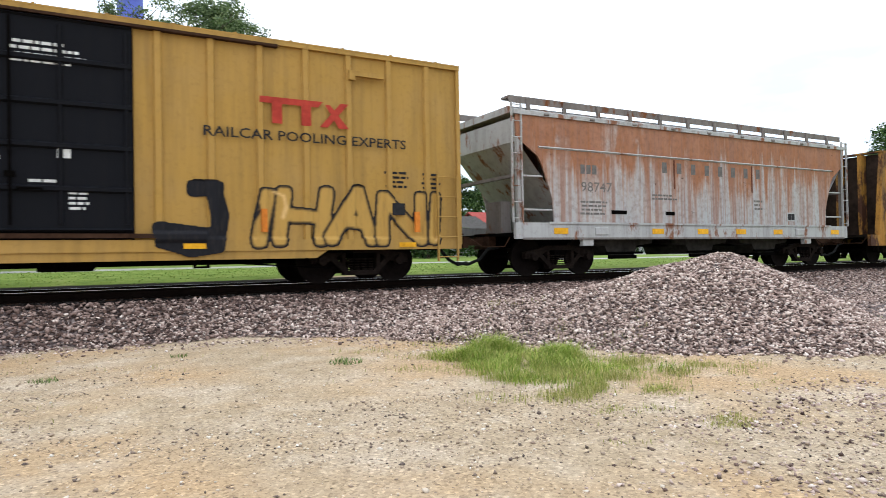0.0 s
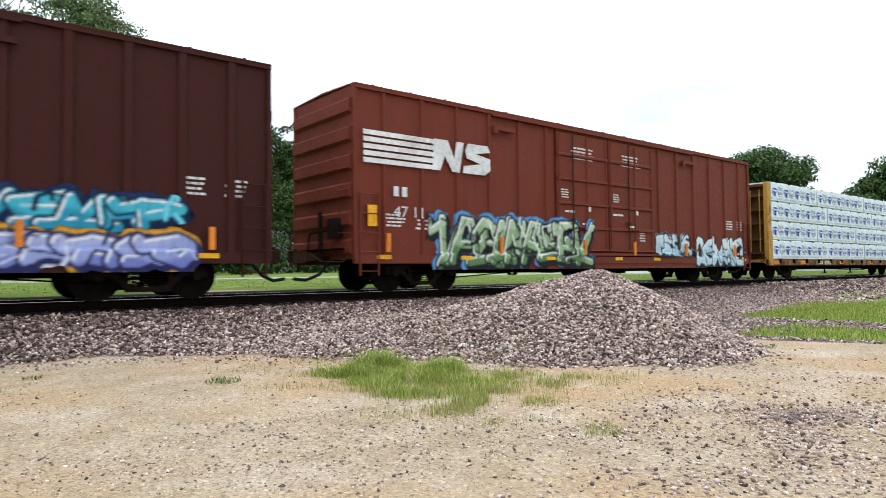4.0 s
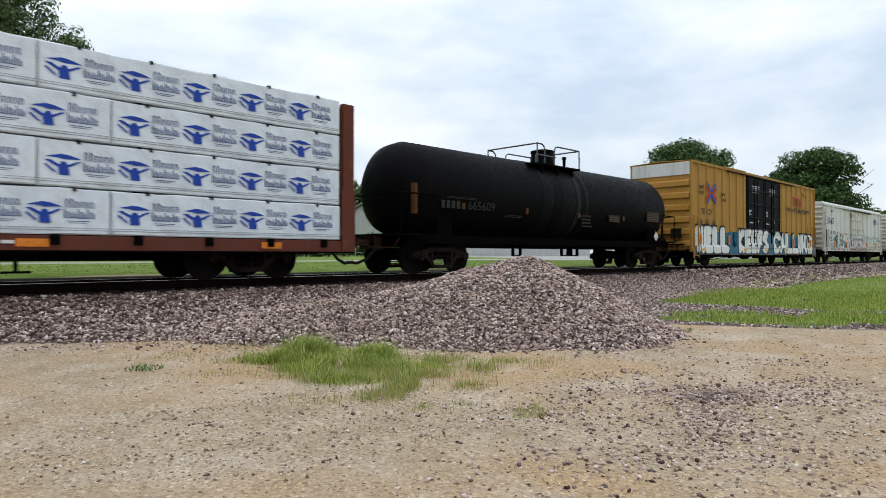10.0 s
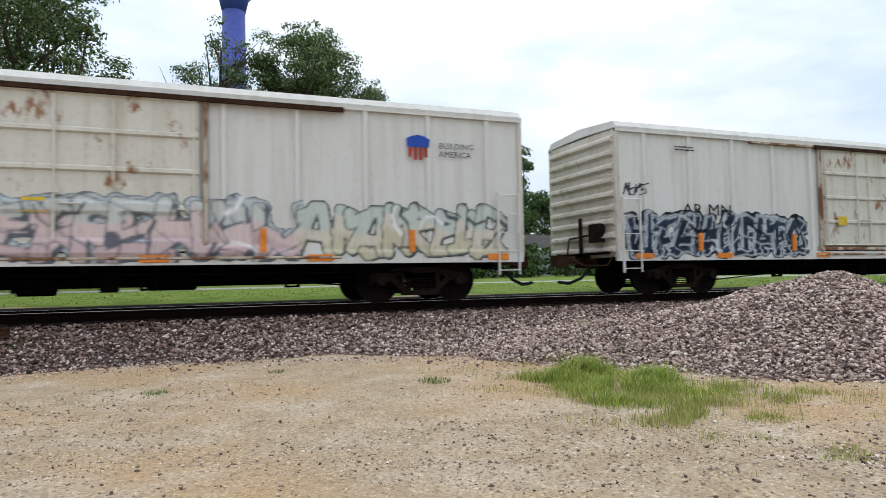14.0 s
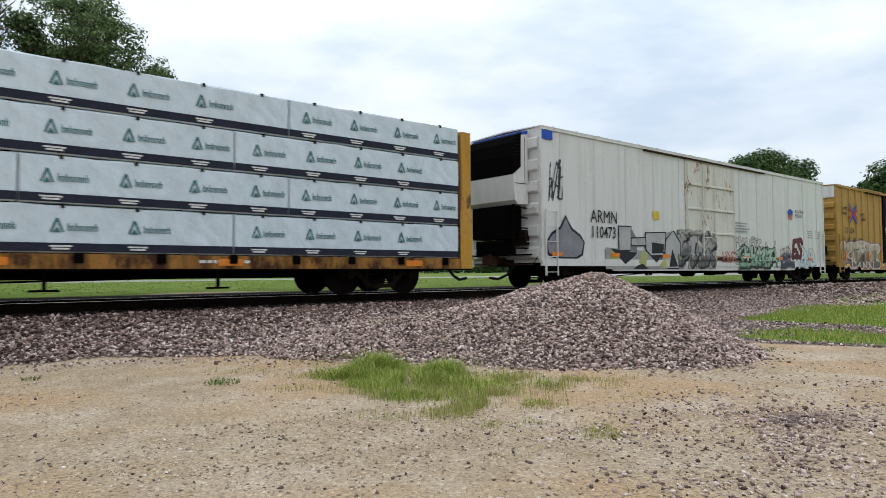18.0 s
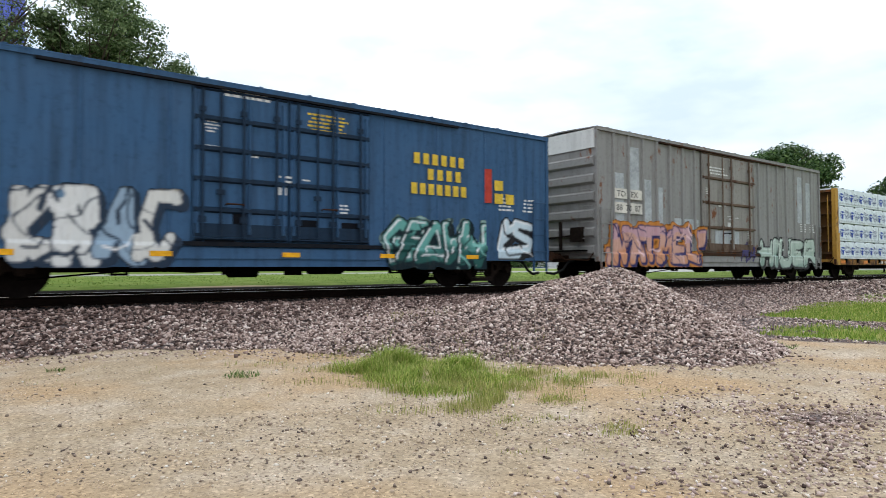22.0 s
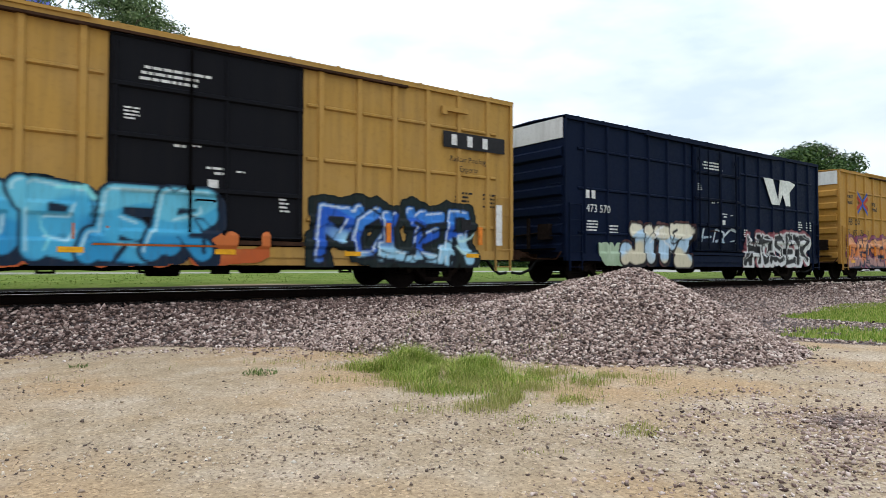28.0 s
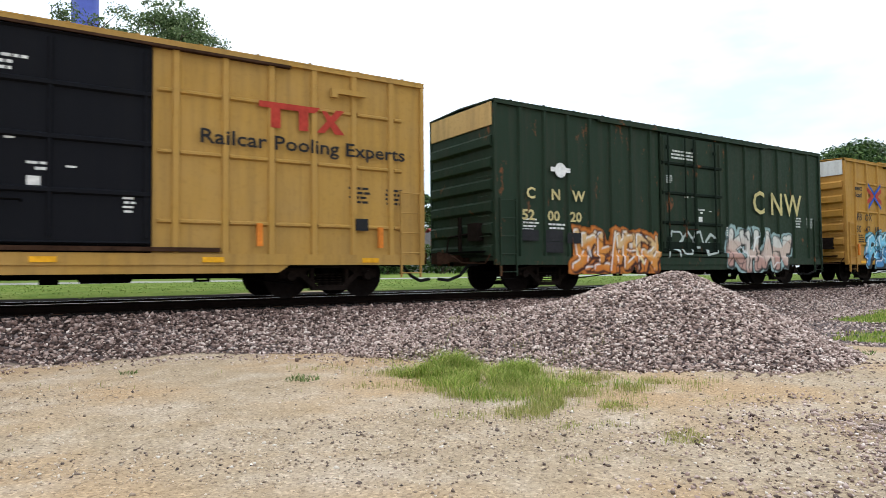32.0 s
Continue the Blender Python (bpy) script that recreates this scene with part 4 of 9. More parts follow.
def build_houses():
    grey_roof = plain("shingles", (0.075, 0.07, 0.065), 0.9, 0, 0.3, 20, 0.4)
    h = gable_house(-7.5, 30, 7.1, 6, 5.0, 6.4, siding("blue_grey_siding", (0.13, 0.16, 0.195)), grey_roof, "two-storey blue-grey clapboard house with a brick chimney", True,
                    ((5.75, 3.6, 0.55, 1.05), (5.75, 1.55, 0.55, 1.2), (2.2, 3.6, 0.55, 1.05), (2.2, 1.55, 0.55, 1.2)), chimney=True)
    part("annex", Shape().prism_x([(1, 0), (5, 0), (5, 2.9), (1, 2.2)], 7.1, 9.6), MATS["blue_grey_siding"], h)
    part("annex_roof", Shape().prism_x([(0.7, 2.2), (5.2, 3.0), (5.2, 3.12), (0.7, 2.32)], 7.1, 9.9), grey_roof, h)
    gable_house(-0.2, 33.8, 3.3, 4, 2.3, 3.2, siding("grey_siding", (0.3, 0.31, 0.32)), grey_roof, "low grey garage half hidden by trees", True, name="garage")
    gable_house(41, 45.5, 17, 13, 3.4, 5.3, siding("white_siding", (0.62, 0.63, 0.62)), plain("grey_metal_roof", (0.2, 0.21, 0.22), 0.6, 0, 0.15), "long white shed with a grey roof", True, name="shed")
    gable_house(59, 47, 16, 10, 3.2, 4.4, MATS["white_siding"], plain("white_roof", (0.6, 0.61, 0.62), 0.5), "low white building with a pale metal roof", True, name="shed")
    gable_house(36.2, 56, 3, 5, 3.2, 4.6, MATS["white_siding"], plain("red_roof", (0.3, 0.06, 0.05), 0.7), "small house with a red roof", True)
    gable_house(24, 50, 9, 6, 2.6, 3.8, MATS["grey_siding"], grey_roof, "low grey house among the trees", True)
    tower = thing("water_tower", 4.7, 70, 1.6, "tall blue water tower behind the trees", "water tower")
    blue = plain("tower_blue", (0.05, 0.09, 0.36), 0.45, 0, 0.1)
    part("shaft", Shape().lathe([(1.9, 0), (1.35, 3), (1.15, 28.3)], 0, 0, 0, 24, "z"), plain("tower_grey_blue", (0.1, 0.13, 0.42), 0.5, 0, 0.15), tower, "pale blue steel shaft", True)
    part("bowl", Shape().lathe([(1.2, 27.9), (1.5, 29.2), (4.5, 32.5), (5.2, 35), (4.4, 37.5), (0.3, 39)], 0, 0, 0, 24, "z"), blue, tower, "bright blue tank", True)
    pole = thing("utility_pole", -11.2, 32, 1.1, "wooden utility pole with crossarms and insulators", "utility pole")
    part("pole", Shape().rod((0, 0, 0), (0, 0, 12.3), 0.16, 10, 0.11), plain("pole_wood", (0.13, 0.1, 0.08), 0.9), pole)
    for z in (10.6, 11.9):
        arm = part("crossarm", Shape().box(-1.1, 1.1, -0.06, 0.06, z, z + 0.12), MATS["pole_wood"], pole)
        for x in (-1.0, -0.4, 0.4, 1.0):
            part("insulator", Shape().rod((x, 0, z + 0.12), (x, 0, z + 0.32), 0.05, 6, 0.03), plain("porcelain", (0.3, 0.3, 0.3), 0.2), arm)
    fence = thing("fence", 14, 39, float(height(14, 39)), "grey wire mesh fence behind the trees", "fence")
    for k in range(10):
        part("post", Shape().rod((k * 2, 0, 0), (k * 2, 0, 1.3), 0.03, 6), MATS["galvanised"], fence)
    for z in (0.3, 0.75, 1.25):
        part("rail", Shape().rod((0, 0, z), (18, 0, z), 0.015, 5), MATS["galvanised"], fence)


# ---------------------------------------------------------------- rolling stock: running gear
MOVERS = []          # (thing, its place along the train, across, up)
WHEELSETS = []       # (wheelset, its place along the train)
HALF = 1.53          # half width of a car
SHARED = {}


def shared(key, make, mat, smooth=False):
    if key not in SHARED:
        me = make().mesh(key, smooth)
        me.materials.append(mat)
        SHARED[key] = me
    return SHARED[key]


def wheelset_shape():
    s = Shape()
    for y, k in ((-0.72, -1), (0.72, 1)):
        s.lathe([(0.1, -0.09 * k), (0.3, -0.05 * k), (0.4, -0.06 * k), (0.457, -0.06 * k), (0.457, 0.05 * k), (0.485, 0.06 * k), (0.485, 0.09 * k), (0.3, 0.08 * k), (0.1, 0.09 * k)][:: -k], 0, y, 0, 24)
    return s.rod((0, -1.0, 0), (0, 1.0, 0), 0.075, 10).box(-0.06, 0.06, -1.02, -0.99, -0.015, 0.015)


def side_frame_shape(k):
    s, y0, y1 = Shape(), k * 1.0 - 0.08, k * 1.0 + 0.08
    s.prism([(-1.12, 0.40), (-1.12, 0.58), (-0.72, 0.66), (-0.45, 0.74), (0.45, 0.74), (0.72, 0.66), (1.12, 0.58), (1.12, 0.40), (0.7, 0.44), (0.42, 0.62), (-0.42, 0.62), (-0.7, 0.44)], y0, y1)
    s.prism([(-0.75, 0.50), (-0.62, 0.55), (-0.30, 0.26), (-0.36, 0.17)], y0, y1)
    s.prism([(0.62, 0.55), (0.75, 0.50), (0.36, 0.17), (0.30, 0.26)], y0, y1)
    s.box(-0.4, 0.4, y0 - 0.02, y1 + 0.02, 0.14, 0.24)
    s.box(-0.44, -0.36, y0, y1, 0.2, 0.7).box(0.36, 0.44, y0, y1, 0.2, 0.7)
    for x in (-0.24, -0.08, 0.08, 0.24):
        for z in range(5):
            s.rod((x, k, 0.25 + z * 0.055), (x, k, 0.275 + z * 0.055), 0.07, 8)
    for x in (-0.89, 0.89):
        s.lathe([(0.1, -0.1), (0.11, 0), (0.1, 0.1)], x, k * 1.08, 0.457, 10)
    return s


def truck(car, x, u):
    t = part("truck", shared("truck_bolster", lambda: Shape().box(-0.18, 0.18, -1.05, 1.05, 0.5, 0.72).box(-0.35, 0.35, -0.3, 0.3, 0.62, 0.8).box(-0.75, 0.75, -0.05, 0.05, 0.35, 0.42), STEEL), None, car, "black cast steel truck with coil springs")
    t.matrix_basis = pose(x, 0, 0)
    for k in (-1, 1):
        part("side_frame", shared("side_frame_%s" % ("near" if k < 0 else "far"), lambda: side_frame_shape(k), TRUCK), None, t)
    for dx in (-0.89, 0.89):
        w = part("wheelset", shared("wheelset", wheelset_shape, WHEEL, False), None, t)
        w.matrix_basis = pose(dx, 0, 0.457)
        WHEELSETS.append((w, u + x + dx, dx))
    return t


def coupler_shape(k):
    s = Shape().box(*sorted((0.35 * k, -0.62 * k)), -0.09, 0.09, 0.78, 0.95)
    s.box(*sorted((-0.5 * k, -0.85 * k)), -0.16, 0.13, 0.72, 1.0)
    s.rod((-0.75 * k, -0.1, 0.68), (-0.75 * k, -0.1, 1.04), 0.06, 8)
    return s.box(*sorted((0.0, 0.22 * k)), -0.35, 0.35, 0.68, 1.08)


def end_gear(car, L):
    for x, k in ((0.0, 1), (L, -1)):
        c = part("coupler", shared("coupler_front" if k > 0 else "coupler_rear", lambda: coupler_shape(k), RUSTY), None, car, "rusty knuckle coupler")
        c.matrix_basis = pose(x, 0, 0)
        pts = [(x + 0.3 * k, -0.35, 0.72), (x - 0.05 * k, -0.4, 0.68), (x - 0.3 * k, -0.38, 0.42), (x - 0.6 * k, -0.3, 0.3), (x - 0.9 * k, -0.25, 0.34)]
        part("air_hose", Shape().path(pts, 0.04, 7), RUBBER, car)
        part("uncoupling_lever", Shape().path([(x - 0.1 * k, -1.45, 0.95), (x - 0.16 * k, -1.3, 0.72), (x - 0.3 * k, -0.5, 0.74), (x - 0.45 * k, -0.1, 0.98)], 0.018, 5), RUSTY, car)


def under_gear(car, L, zb, seed):
    """Centre sill, brake rods, cylinder and reservoir slung under the floor."""
    r = random.Random(seed)
    # Lower box is added depth: it stands in for the shade under the floor.
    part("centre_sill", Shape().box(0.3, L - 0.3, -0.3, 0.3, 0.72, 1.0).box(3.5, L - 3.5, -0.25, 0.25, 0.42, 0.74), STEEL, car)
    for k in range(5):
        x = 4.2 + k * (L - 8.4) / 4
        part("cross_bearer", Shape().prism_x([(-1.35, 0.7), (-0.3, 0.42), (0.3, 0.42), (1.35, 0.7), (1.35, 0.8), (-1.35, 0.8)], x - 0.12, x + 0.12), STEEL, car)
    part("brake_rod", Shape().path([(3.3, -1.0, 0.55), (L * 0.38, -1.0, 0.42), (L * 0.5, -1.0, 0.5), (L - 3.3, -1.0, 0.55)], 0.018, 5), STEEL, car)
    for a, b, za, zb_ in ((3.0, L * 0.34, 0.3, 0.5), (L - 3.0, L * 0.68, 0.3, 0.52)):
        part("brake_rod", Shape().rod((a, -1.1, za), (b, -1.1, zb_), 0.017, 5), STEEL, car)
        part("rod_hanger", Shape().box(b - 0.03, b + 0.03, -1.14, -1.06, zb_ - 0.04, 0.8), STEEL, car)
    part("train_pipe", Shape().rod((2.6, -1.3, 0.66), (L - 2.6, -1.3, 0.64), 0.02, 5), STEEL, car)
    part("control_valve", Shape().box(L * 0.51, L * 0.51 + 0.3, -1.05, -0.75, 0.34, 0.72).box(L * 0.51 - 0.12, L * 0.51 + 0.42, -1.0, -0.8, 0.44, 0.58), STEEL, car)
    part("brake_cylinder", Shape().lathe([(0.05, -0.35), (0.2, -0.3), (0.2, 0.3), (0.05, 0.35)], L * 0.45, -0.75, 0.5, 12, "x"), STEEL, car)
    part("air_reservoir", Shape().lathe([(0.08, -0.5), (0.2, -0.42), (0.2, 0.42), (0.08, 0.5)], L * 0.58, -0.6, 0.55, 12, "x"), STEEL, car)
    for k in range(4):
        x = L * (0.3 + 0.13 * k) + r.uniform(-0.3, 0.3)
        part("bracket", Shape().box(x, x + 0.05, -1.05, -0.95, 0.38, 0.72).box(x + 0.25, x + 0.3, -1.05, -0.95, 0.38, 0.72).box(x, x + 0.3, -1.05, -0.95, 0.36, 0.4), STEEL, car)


def ladder(car, x, z0, z1, mat, y=-HALF - 0.06, w=0.42, name="ladder"):
    s = Shape()
    s.box(x, x + 0.03, y, y + 0.06, z0, z1).box(x + w, x + w + 0.03, y, y + 0.06, z0, z1)
    n = max(2, int((z1 - z0) / 0.33))
    for k in range(n):
        s.rod((x, y, z0 + 0.1 + k * (z1 - z0 - 0.15) / (n - 1)), (x + w, y, z0 + 0.1 + k * (z1 - z0 - 0.15) / (n - 1)), 0.012, 5)
    return part(name, s, mat, car)


def place(ob, u):
    MOVERS.append((ob, u, 0.0, 0.0))
    return ob


# ---------------------------------------------------------------- spray-can pieces
GLYPHS = {
    "H": [[(0, 0), (0, 1)], [(1, 0), (1, 1)], [(0, .5), (1, .5)]], "E": [[(1, 1), (0, 1), (0, 0), (1, 0)], [(0, .5), (.8, .5)]], "L": [[(0, 1), (0, 0), (1, 0)]],
    "K": [[(0, 0), (0, 1)], [(1, 1), (0, .45), (1, 0)]], "P": [[(0, 0), (0, 1), (.8, 1), (1, .8), (.8, .5), (0, .5)]],
    "S": [[(1, .9), (.7, 1), (.1, .95), (0, .7), (.9, .4), (1, .15), (.7, 0), (0, .08)]], "C": [[(1, .85), (.7, 1), (.2, 1), (0, .75), (0, .25), (.2, 0), (.7, 0), (1, .15)]],
}
GLYPHS.update({
    "A": [[(0, 0), (.5, 1), (1, 0)], [(.2, .35), (.8, .35)]], "I": [[(.5, 0), (.5, 1)]], "J": [[(.35, 1), (.8, .97)], [(.7, .95), (.85, .5), (.8, .12), (.45, .03), (0, .22)]], "N": [[(0, 0), (0, 1), (1, 0), (1, 1)]],
    "R": [[(0, 0), (0, 1), (.8, 1), (1, .75), (.8, .5), (0, .5)], [(.45, .5), (1, 0)]],
    "G": [[(1, .85), (.7, 1), (.2, 1), (0, .75), (0, .25), (.2, 0), (.8, 0), (1, .2), (1, .45), (.6, .45)]],
    "B": [[(0, 0), (0, 1), (.75, 1), (.95, .78), (.75, .54), (0, .54)], [(.75, .54), (1, .28), (.8, 0), (0, 0)]], "D": [[(0, 0), (0, 1), (.6, 1), (1, .7), (1, .3), (.6, 0), (0, 0)]],
    "M": [[(0, 0), (.08, 1), (.5, .35), (.92, 1), (1, 0)]], "O": [[(.5, 1), (.08, .78), (0, .4), (.3, 0), (.7, 0), (1, .4), (.92, .78), (.5, 1)]], "T": [[(0, 1), (1, 1)], [(.5, 1), (.5, 0)]],
    "j": [[(.58, .98), (.95, 1)], [(.9, .95), (1, .55), (.94, .08), (.5, .02), (0, .14)], [(0, .32), (.88, .24)]],
    "U": [[(0, 1), (0, .25), (.25, 0), (.75, 0), (1, .25), (1, 1)]], "Z": [[(0, 1), (1, 1), (0, 0), (1, 0)]]})
ROUND = [[[(0.1, 0), (0.1, .7), (.35, 1), (.75, .9), (.88, .5), (.88, 0)]], [[(0.1, 1), (0.1, .25), (.4, 0), (.8, .15), (.88, 1)]], [[(.9, .9), (.4, 1), (.1, .75), (.5, .5), (.88, .3), (.6, 0), (.05, .08)]]]
ROUND += [[[(.15, .5), (.85, .55), (.7, .95), (.25, .95), (.08, .5), (.25, .05), (.88, .08)]], [[(.12, 0), (.12, .95), (.75, .95), (.88, .65), (.2, .45)]], [[(.1, 0), (.12, 1), (.8, .8), (.2, .5), (.9, 0)]], [[(.15, .95), (.1, .05), (.9, .1)]],
         [[(.5, 0), (.1, .3), (.15, .8), (.5, 1), (.88, .75), (.85, .25), (.5, 0)]]]
SHARP = [[[(0, 0), (.2, 1), (.55, .3), (.8, 1), (1, 0)]], [[(.1, 1), (.05, 0), (.55, .55), (.1, .6)], [(.4, .6), (1, 0), (1.1, .2)]], [[(1.05, .95), (.1, .85), (.15, .5), (.9, .5), (.85, .05), (-.1, 0)]]]
SHARP += [[[(-.1, .1), (.35, 1), (.65, 1), (1, 0)], [(.1, .4), (1.1, .35)]], [[(.05, 1.05), (.1, 0), (.9, .05), (1.05, .3)], [(.1, .5), (.75, .6)]], [[(0, 1), (.45, .1), (.55, .1), (1.0, 1.05)], [(.5, .1), (.2, -.05)]],
         [[(0, 0), (.05, 1), (.7, .95), (.95, .7), (.6, .45), (.1, .45)], [(.5, .45), (.9, .2), (.95, -.05)]], [[(1, .8), (.5, 1.02), (.05, .6), (.3, 0), (.95, .15), (.9, .5), (.5, .45)]]]


def spray_piece(car, prof, x0, x1, z0, z1, seed, fills, outline=(0.01, 0.01, 0.015), halo=None, n=5, words="", thick=0.16, style="wild", slant=0.1, shine=(0.75, 0.75, 0.75), halo_w=0.14, step=0.033, name="graffiti", label="", box=None, boxcol=None, spots=(), edge=0.05, deep=0.11, loose=0.0, reach=None, over=0.0, turns=False, busy=None):
    """A sprayed piece laid over the posts, ribs and panels of the car's side; every grid point takes the colour of the paint there."""
    r = random.Random(seed)
    if not words and thick > 0.1:
        n, thick = round(n * 1.3), thick * 0.84
    m = 0.0 if (words and not loose) or halo is None else halo_w + 0.05
    gx0, gx1, gz1 = max(x0 - m, 0.1), x1 + m, z1 + m
    if reach:
        gx0, gx1 = reach
    nx, nz = 2 * int((gx1 - gx0) / step) + 1, 2 * int((gz1 - z0) / step) + 1
    gx, gz = np.meshgrid(np.linspace(gx0, gx1, nx), np.linspace(z0, gz1, nz))
    col, cov = np.zeros((nz, nx, 3)), np.zeros((nz, nx))
    fuzz = 0.04 * wobble(gx, gz, 7.0, seed) + 0.02 * wobble(gx, gz, 19.0, seed + 1)

    def lay(mask, c):
        col[mask], cov[mask] = c, 1

    if boxcol is not None:
        bx0, bx1, bz0, bz1 = box
        lay((gx > bx0 + fuzz) & (gx < bx1 + fuzz) & (gz > bz0) & (gz < bz1 + 3 * fuzz), boxcol)
    seq = list(words) if words else [None] * n
    units = [0.5 if ch == " " else 0.45 if ch == "I" else 1.0 if ch else r.uniform(0.8, 1.2) for ch in seq]
    pad = thick + edge
    unit = (x1 - x0 - 2 * pad) / sum(units)
    forms, xx, H = [], x0 + pad, z1 - z0 - 2 * pad
    for i, ch in enumerate(seq):
        w = unit * units[i]
        if ch != " ":
            gl = GLYPHS[ch] if ch else r.choice(ROUND if style == "bubble" else SHARP if style == "wild" else ROUND + SHARP)
            ww = max(w - 2 * thick - 0.02, 0.05) if ch and not loose else max(w * 1.08 - 2 * thick, 0.08) if ch else w * (1.0 if style == "bubble" else 1.2)
            if loose:
                gl = [[(px + r.uniform(-1.5, 1.5) * loose, min(max(pz + r.uniform(-1.5, 1.5) * loose, 0), 1)) for px, pz in line] for line in gl]
                if loose > 0.06:
                    gl.append(r.choice([[(0.85, 0.1), (1.25, -0.02), (1.45, 0.16)], [(0.1, 0.95), (-0.25, 0.8), (-0.4, 1.0)], [(0.95, 0.9), (1.2, 0.6), (1.35, 0.95)], [(0.1, 0.1), (-0.25, 0.25), (-0.35, 0.0)]]))
            if not ch:
                gl = [[(px + r.uniform(-0.16, 0.16), min(max(pz + r.uniform(-0.14, 0.14), 0), 1)) for px, pz in line] for line in gl]
                if thick > 0.06:
                    gl.append(r.choice([[(0.5, 0.5), (1.2, r.uniform(0, 0.3)), (1.5, r.uniform(0, 0.2))], [(0.2, 0.9), (-0.3, 0.7), (-0.4, 0.95)], [(0.9, 0.2), (1.3, 0.5), (1.2, 0.95)], [(-0.2, 0.05), (0.5, 0.12), (1.2, 0.0)]]))
            up, dn = (0, 0) if ch and not loose else (r.uniform(-0.1, 0.04) * H, r.uniform(-0.03, 0.08) * H)
            lean = slant + (0 if ch and not loose else r.uniform(-0.1, 0.1))
            sd = np.full((nz, nx), 9.0)
            for line in gl:
                pts = [(xx + (w - ww) / 2 + px * ww + lean * (pz - 0.5) * H, z0 + pad + dn + pz * (H + up - dn)) for px, pz in line]
                taper = 1.0
                for (ax, az), (bx, bz) in zip(pts, pts[1:]):
                    dx, dz = bx - ax, bz - az
                    k = np.clip(((gx - ax) * dx + (gz - az) * dz) / (dx * dx + dz * dz + 1e-9), 0, 1)
                    ex, ez = gx - ax - k * dx, gz - az - k * dz
                    d = np.hypot(ex, ez)
                    if style == "wild":
                        d = 0.55 * d + 0.45 * np.maximum(np.abs(ex), np.abs(ez)) * 1.1
                        nxt = taper * r.uniform(0.75, 1.1)
                        d = d - thick * (taper + (nxt - taper) * k)
                        taper = nxt
                    else:
                        d = d - thick
                    sd = np.minimum(sd, d)
            forms.append(sd)
        xx += w
    every = np.minimum.reduce(forms)
    if halo is not None:
        cloud = every + 1.6 * fuzz - halo_w * (0.75 + 0.5 * np.abs(wobble(gx, gz, 4.1, seed + 9)))
        if outline is not None and (loose or not words):
            lay(cloud < 0.03, tuple(0.35 * np.array(halo)))
        lay(cloud < 0, halo)
    if outline is not None and (loose or not words) and deep:
        for k in range(1, int(2 * deep / step) + 1):
            sh = np.full_like(every, 9.0)
            sh[:-k, k:] = every[k:, :-k]
            lay(sh < edge, outline)
    f = np.array(fills)
    for i, sd in enumerate(forms):
        if outline is not None:
            lay(sd < edge, outline)
        inside = sd < 0
        tone = np.clip((gz - z0) / (z1 - z0) + 0.3 * wobble(gx, gz, 3.0, seed + 3 + i), 0, 0.999) * len(f)
        idx = np.clip(tone.astype(int) - (r.randrange(0, 2) if len(f) > 2 else 0), 0, len(f) - 1)
        if turns:
            idx = np.full_like(idx, i % len(f))
        frac = np.clip((tone - idx - 0.7) / 0.3, 0, 1)[..., None] * (not turns)
        mix = f[idx] * (1 - frac) + f[np.minimum(idx + 1, len(f) - 1)] * frac
        col[inside], cov[inside] = mix[inside], 1
        for c in spots:
            sx, sz, sr = r.uniform(x0, x1), r.uniform(z0 + 0.2, z1 - 0.2), r.uniform(0.08, 0.17)
            lay(inside & (np.hypot(gx - sx, gz - sz) < sr), c)
        if style == "wild" and len(f) > 1 and outline is not None:
            lay(inside & (np.abs(wobble(gx, gz, 4.5, seed + 5 + i)) < 0.035), outline)
        if shine is not None:
            high = np.zeros_like(sd)
            high[1:-1, 1:-1] = (sd[2:, 1:-1] - sd[:-2, 1:-1]) - (sd[1:-1, 2:] - sd[1:-1, :-2])
            lay(inside & (np.abs(sd + thick * 0.35) < 0.019) & (high > 0.02), shine)
    if busy is None:
        busy = int(2.6 * (x1 - x0)) if outline is not None and thick > 0.09 and (loose or not words) else 0
    dark = (np.array(outline) if sum(outline) < 0.6 else 0.25 * f[0]) if busy else None
    for k in range(busy):
        ax, az, turn = r.uniform(x0, x1), r.uniform(z0 + 0.05, z1), r.uniform(0, 6.28)
        wide, tone = r.uniform(0.012, 0.04), dark if r.random() < 0.72 else np.minimum(f.max(0) * 1.3 + 0.08, 0.72)
        for j in range(3):
            turn += r.uniform(-1.1, 1.1)
            dx, dz = 0.22 * math.cos(turn), 0.22 * math.sin(turn)
            t = np.clip(((gx - ax) * dx + (gz - az) * dz) / (dx * dx + dz * dz), 0, 1)
            lay((np.hypot(gx - ax - t * dx, gz - az - t * dz) < wide * (1.3 - 0.3 * j)) & (cov > 0), tone)
            ax, az = ax + dx, az + dz
    col = col * cov[..., None]
    for axis in (0, 1):
        col = 0.25 * np.roll(col, 1, axis) + 0.5 * col + 0.25 * np.roll(col, -1, axis)
        cov = 0.25 * np.roll(cov, 1, axis) + 0.5 * cov + 0.25 * np.roll(cov, -1, axis)
    col = (col / np.maximum(cov, 1e-3)[..., None])[::2, ::2]
    cov, gx, gz = cov[::2, ::2], gx[::2, ::2], gz[::2, ::2]
    nz, nx = gx.shape
    y = prof(gx, gz)
    near = y.copy()
    for a in (-1, 0, 1):
        for b in (-1, 0, 1):
            near = np.minimum(near, np.roll(np.roll(y, a, 0), b, 1))
    v = np.stack([gx, near - 0.011 - over, gz], -1).reshape(-1, 3)
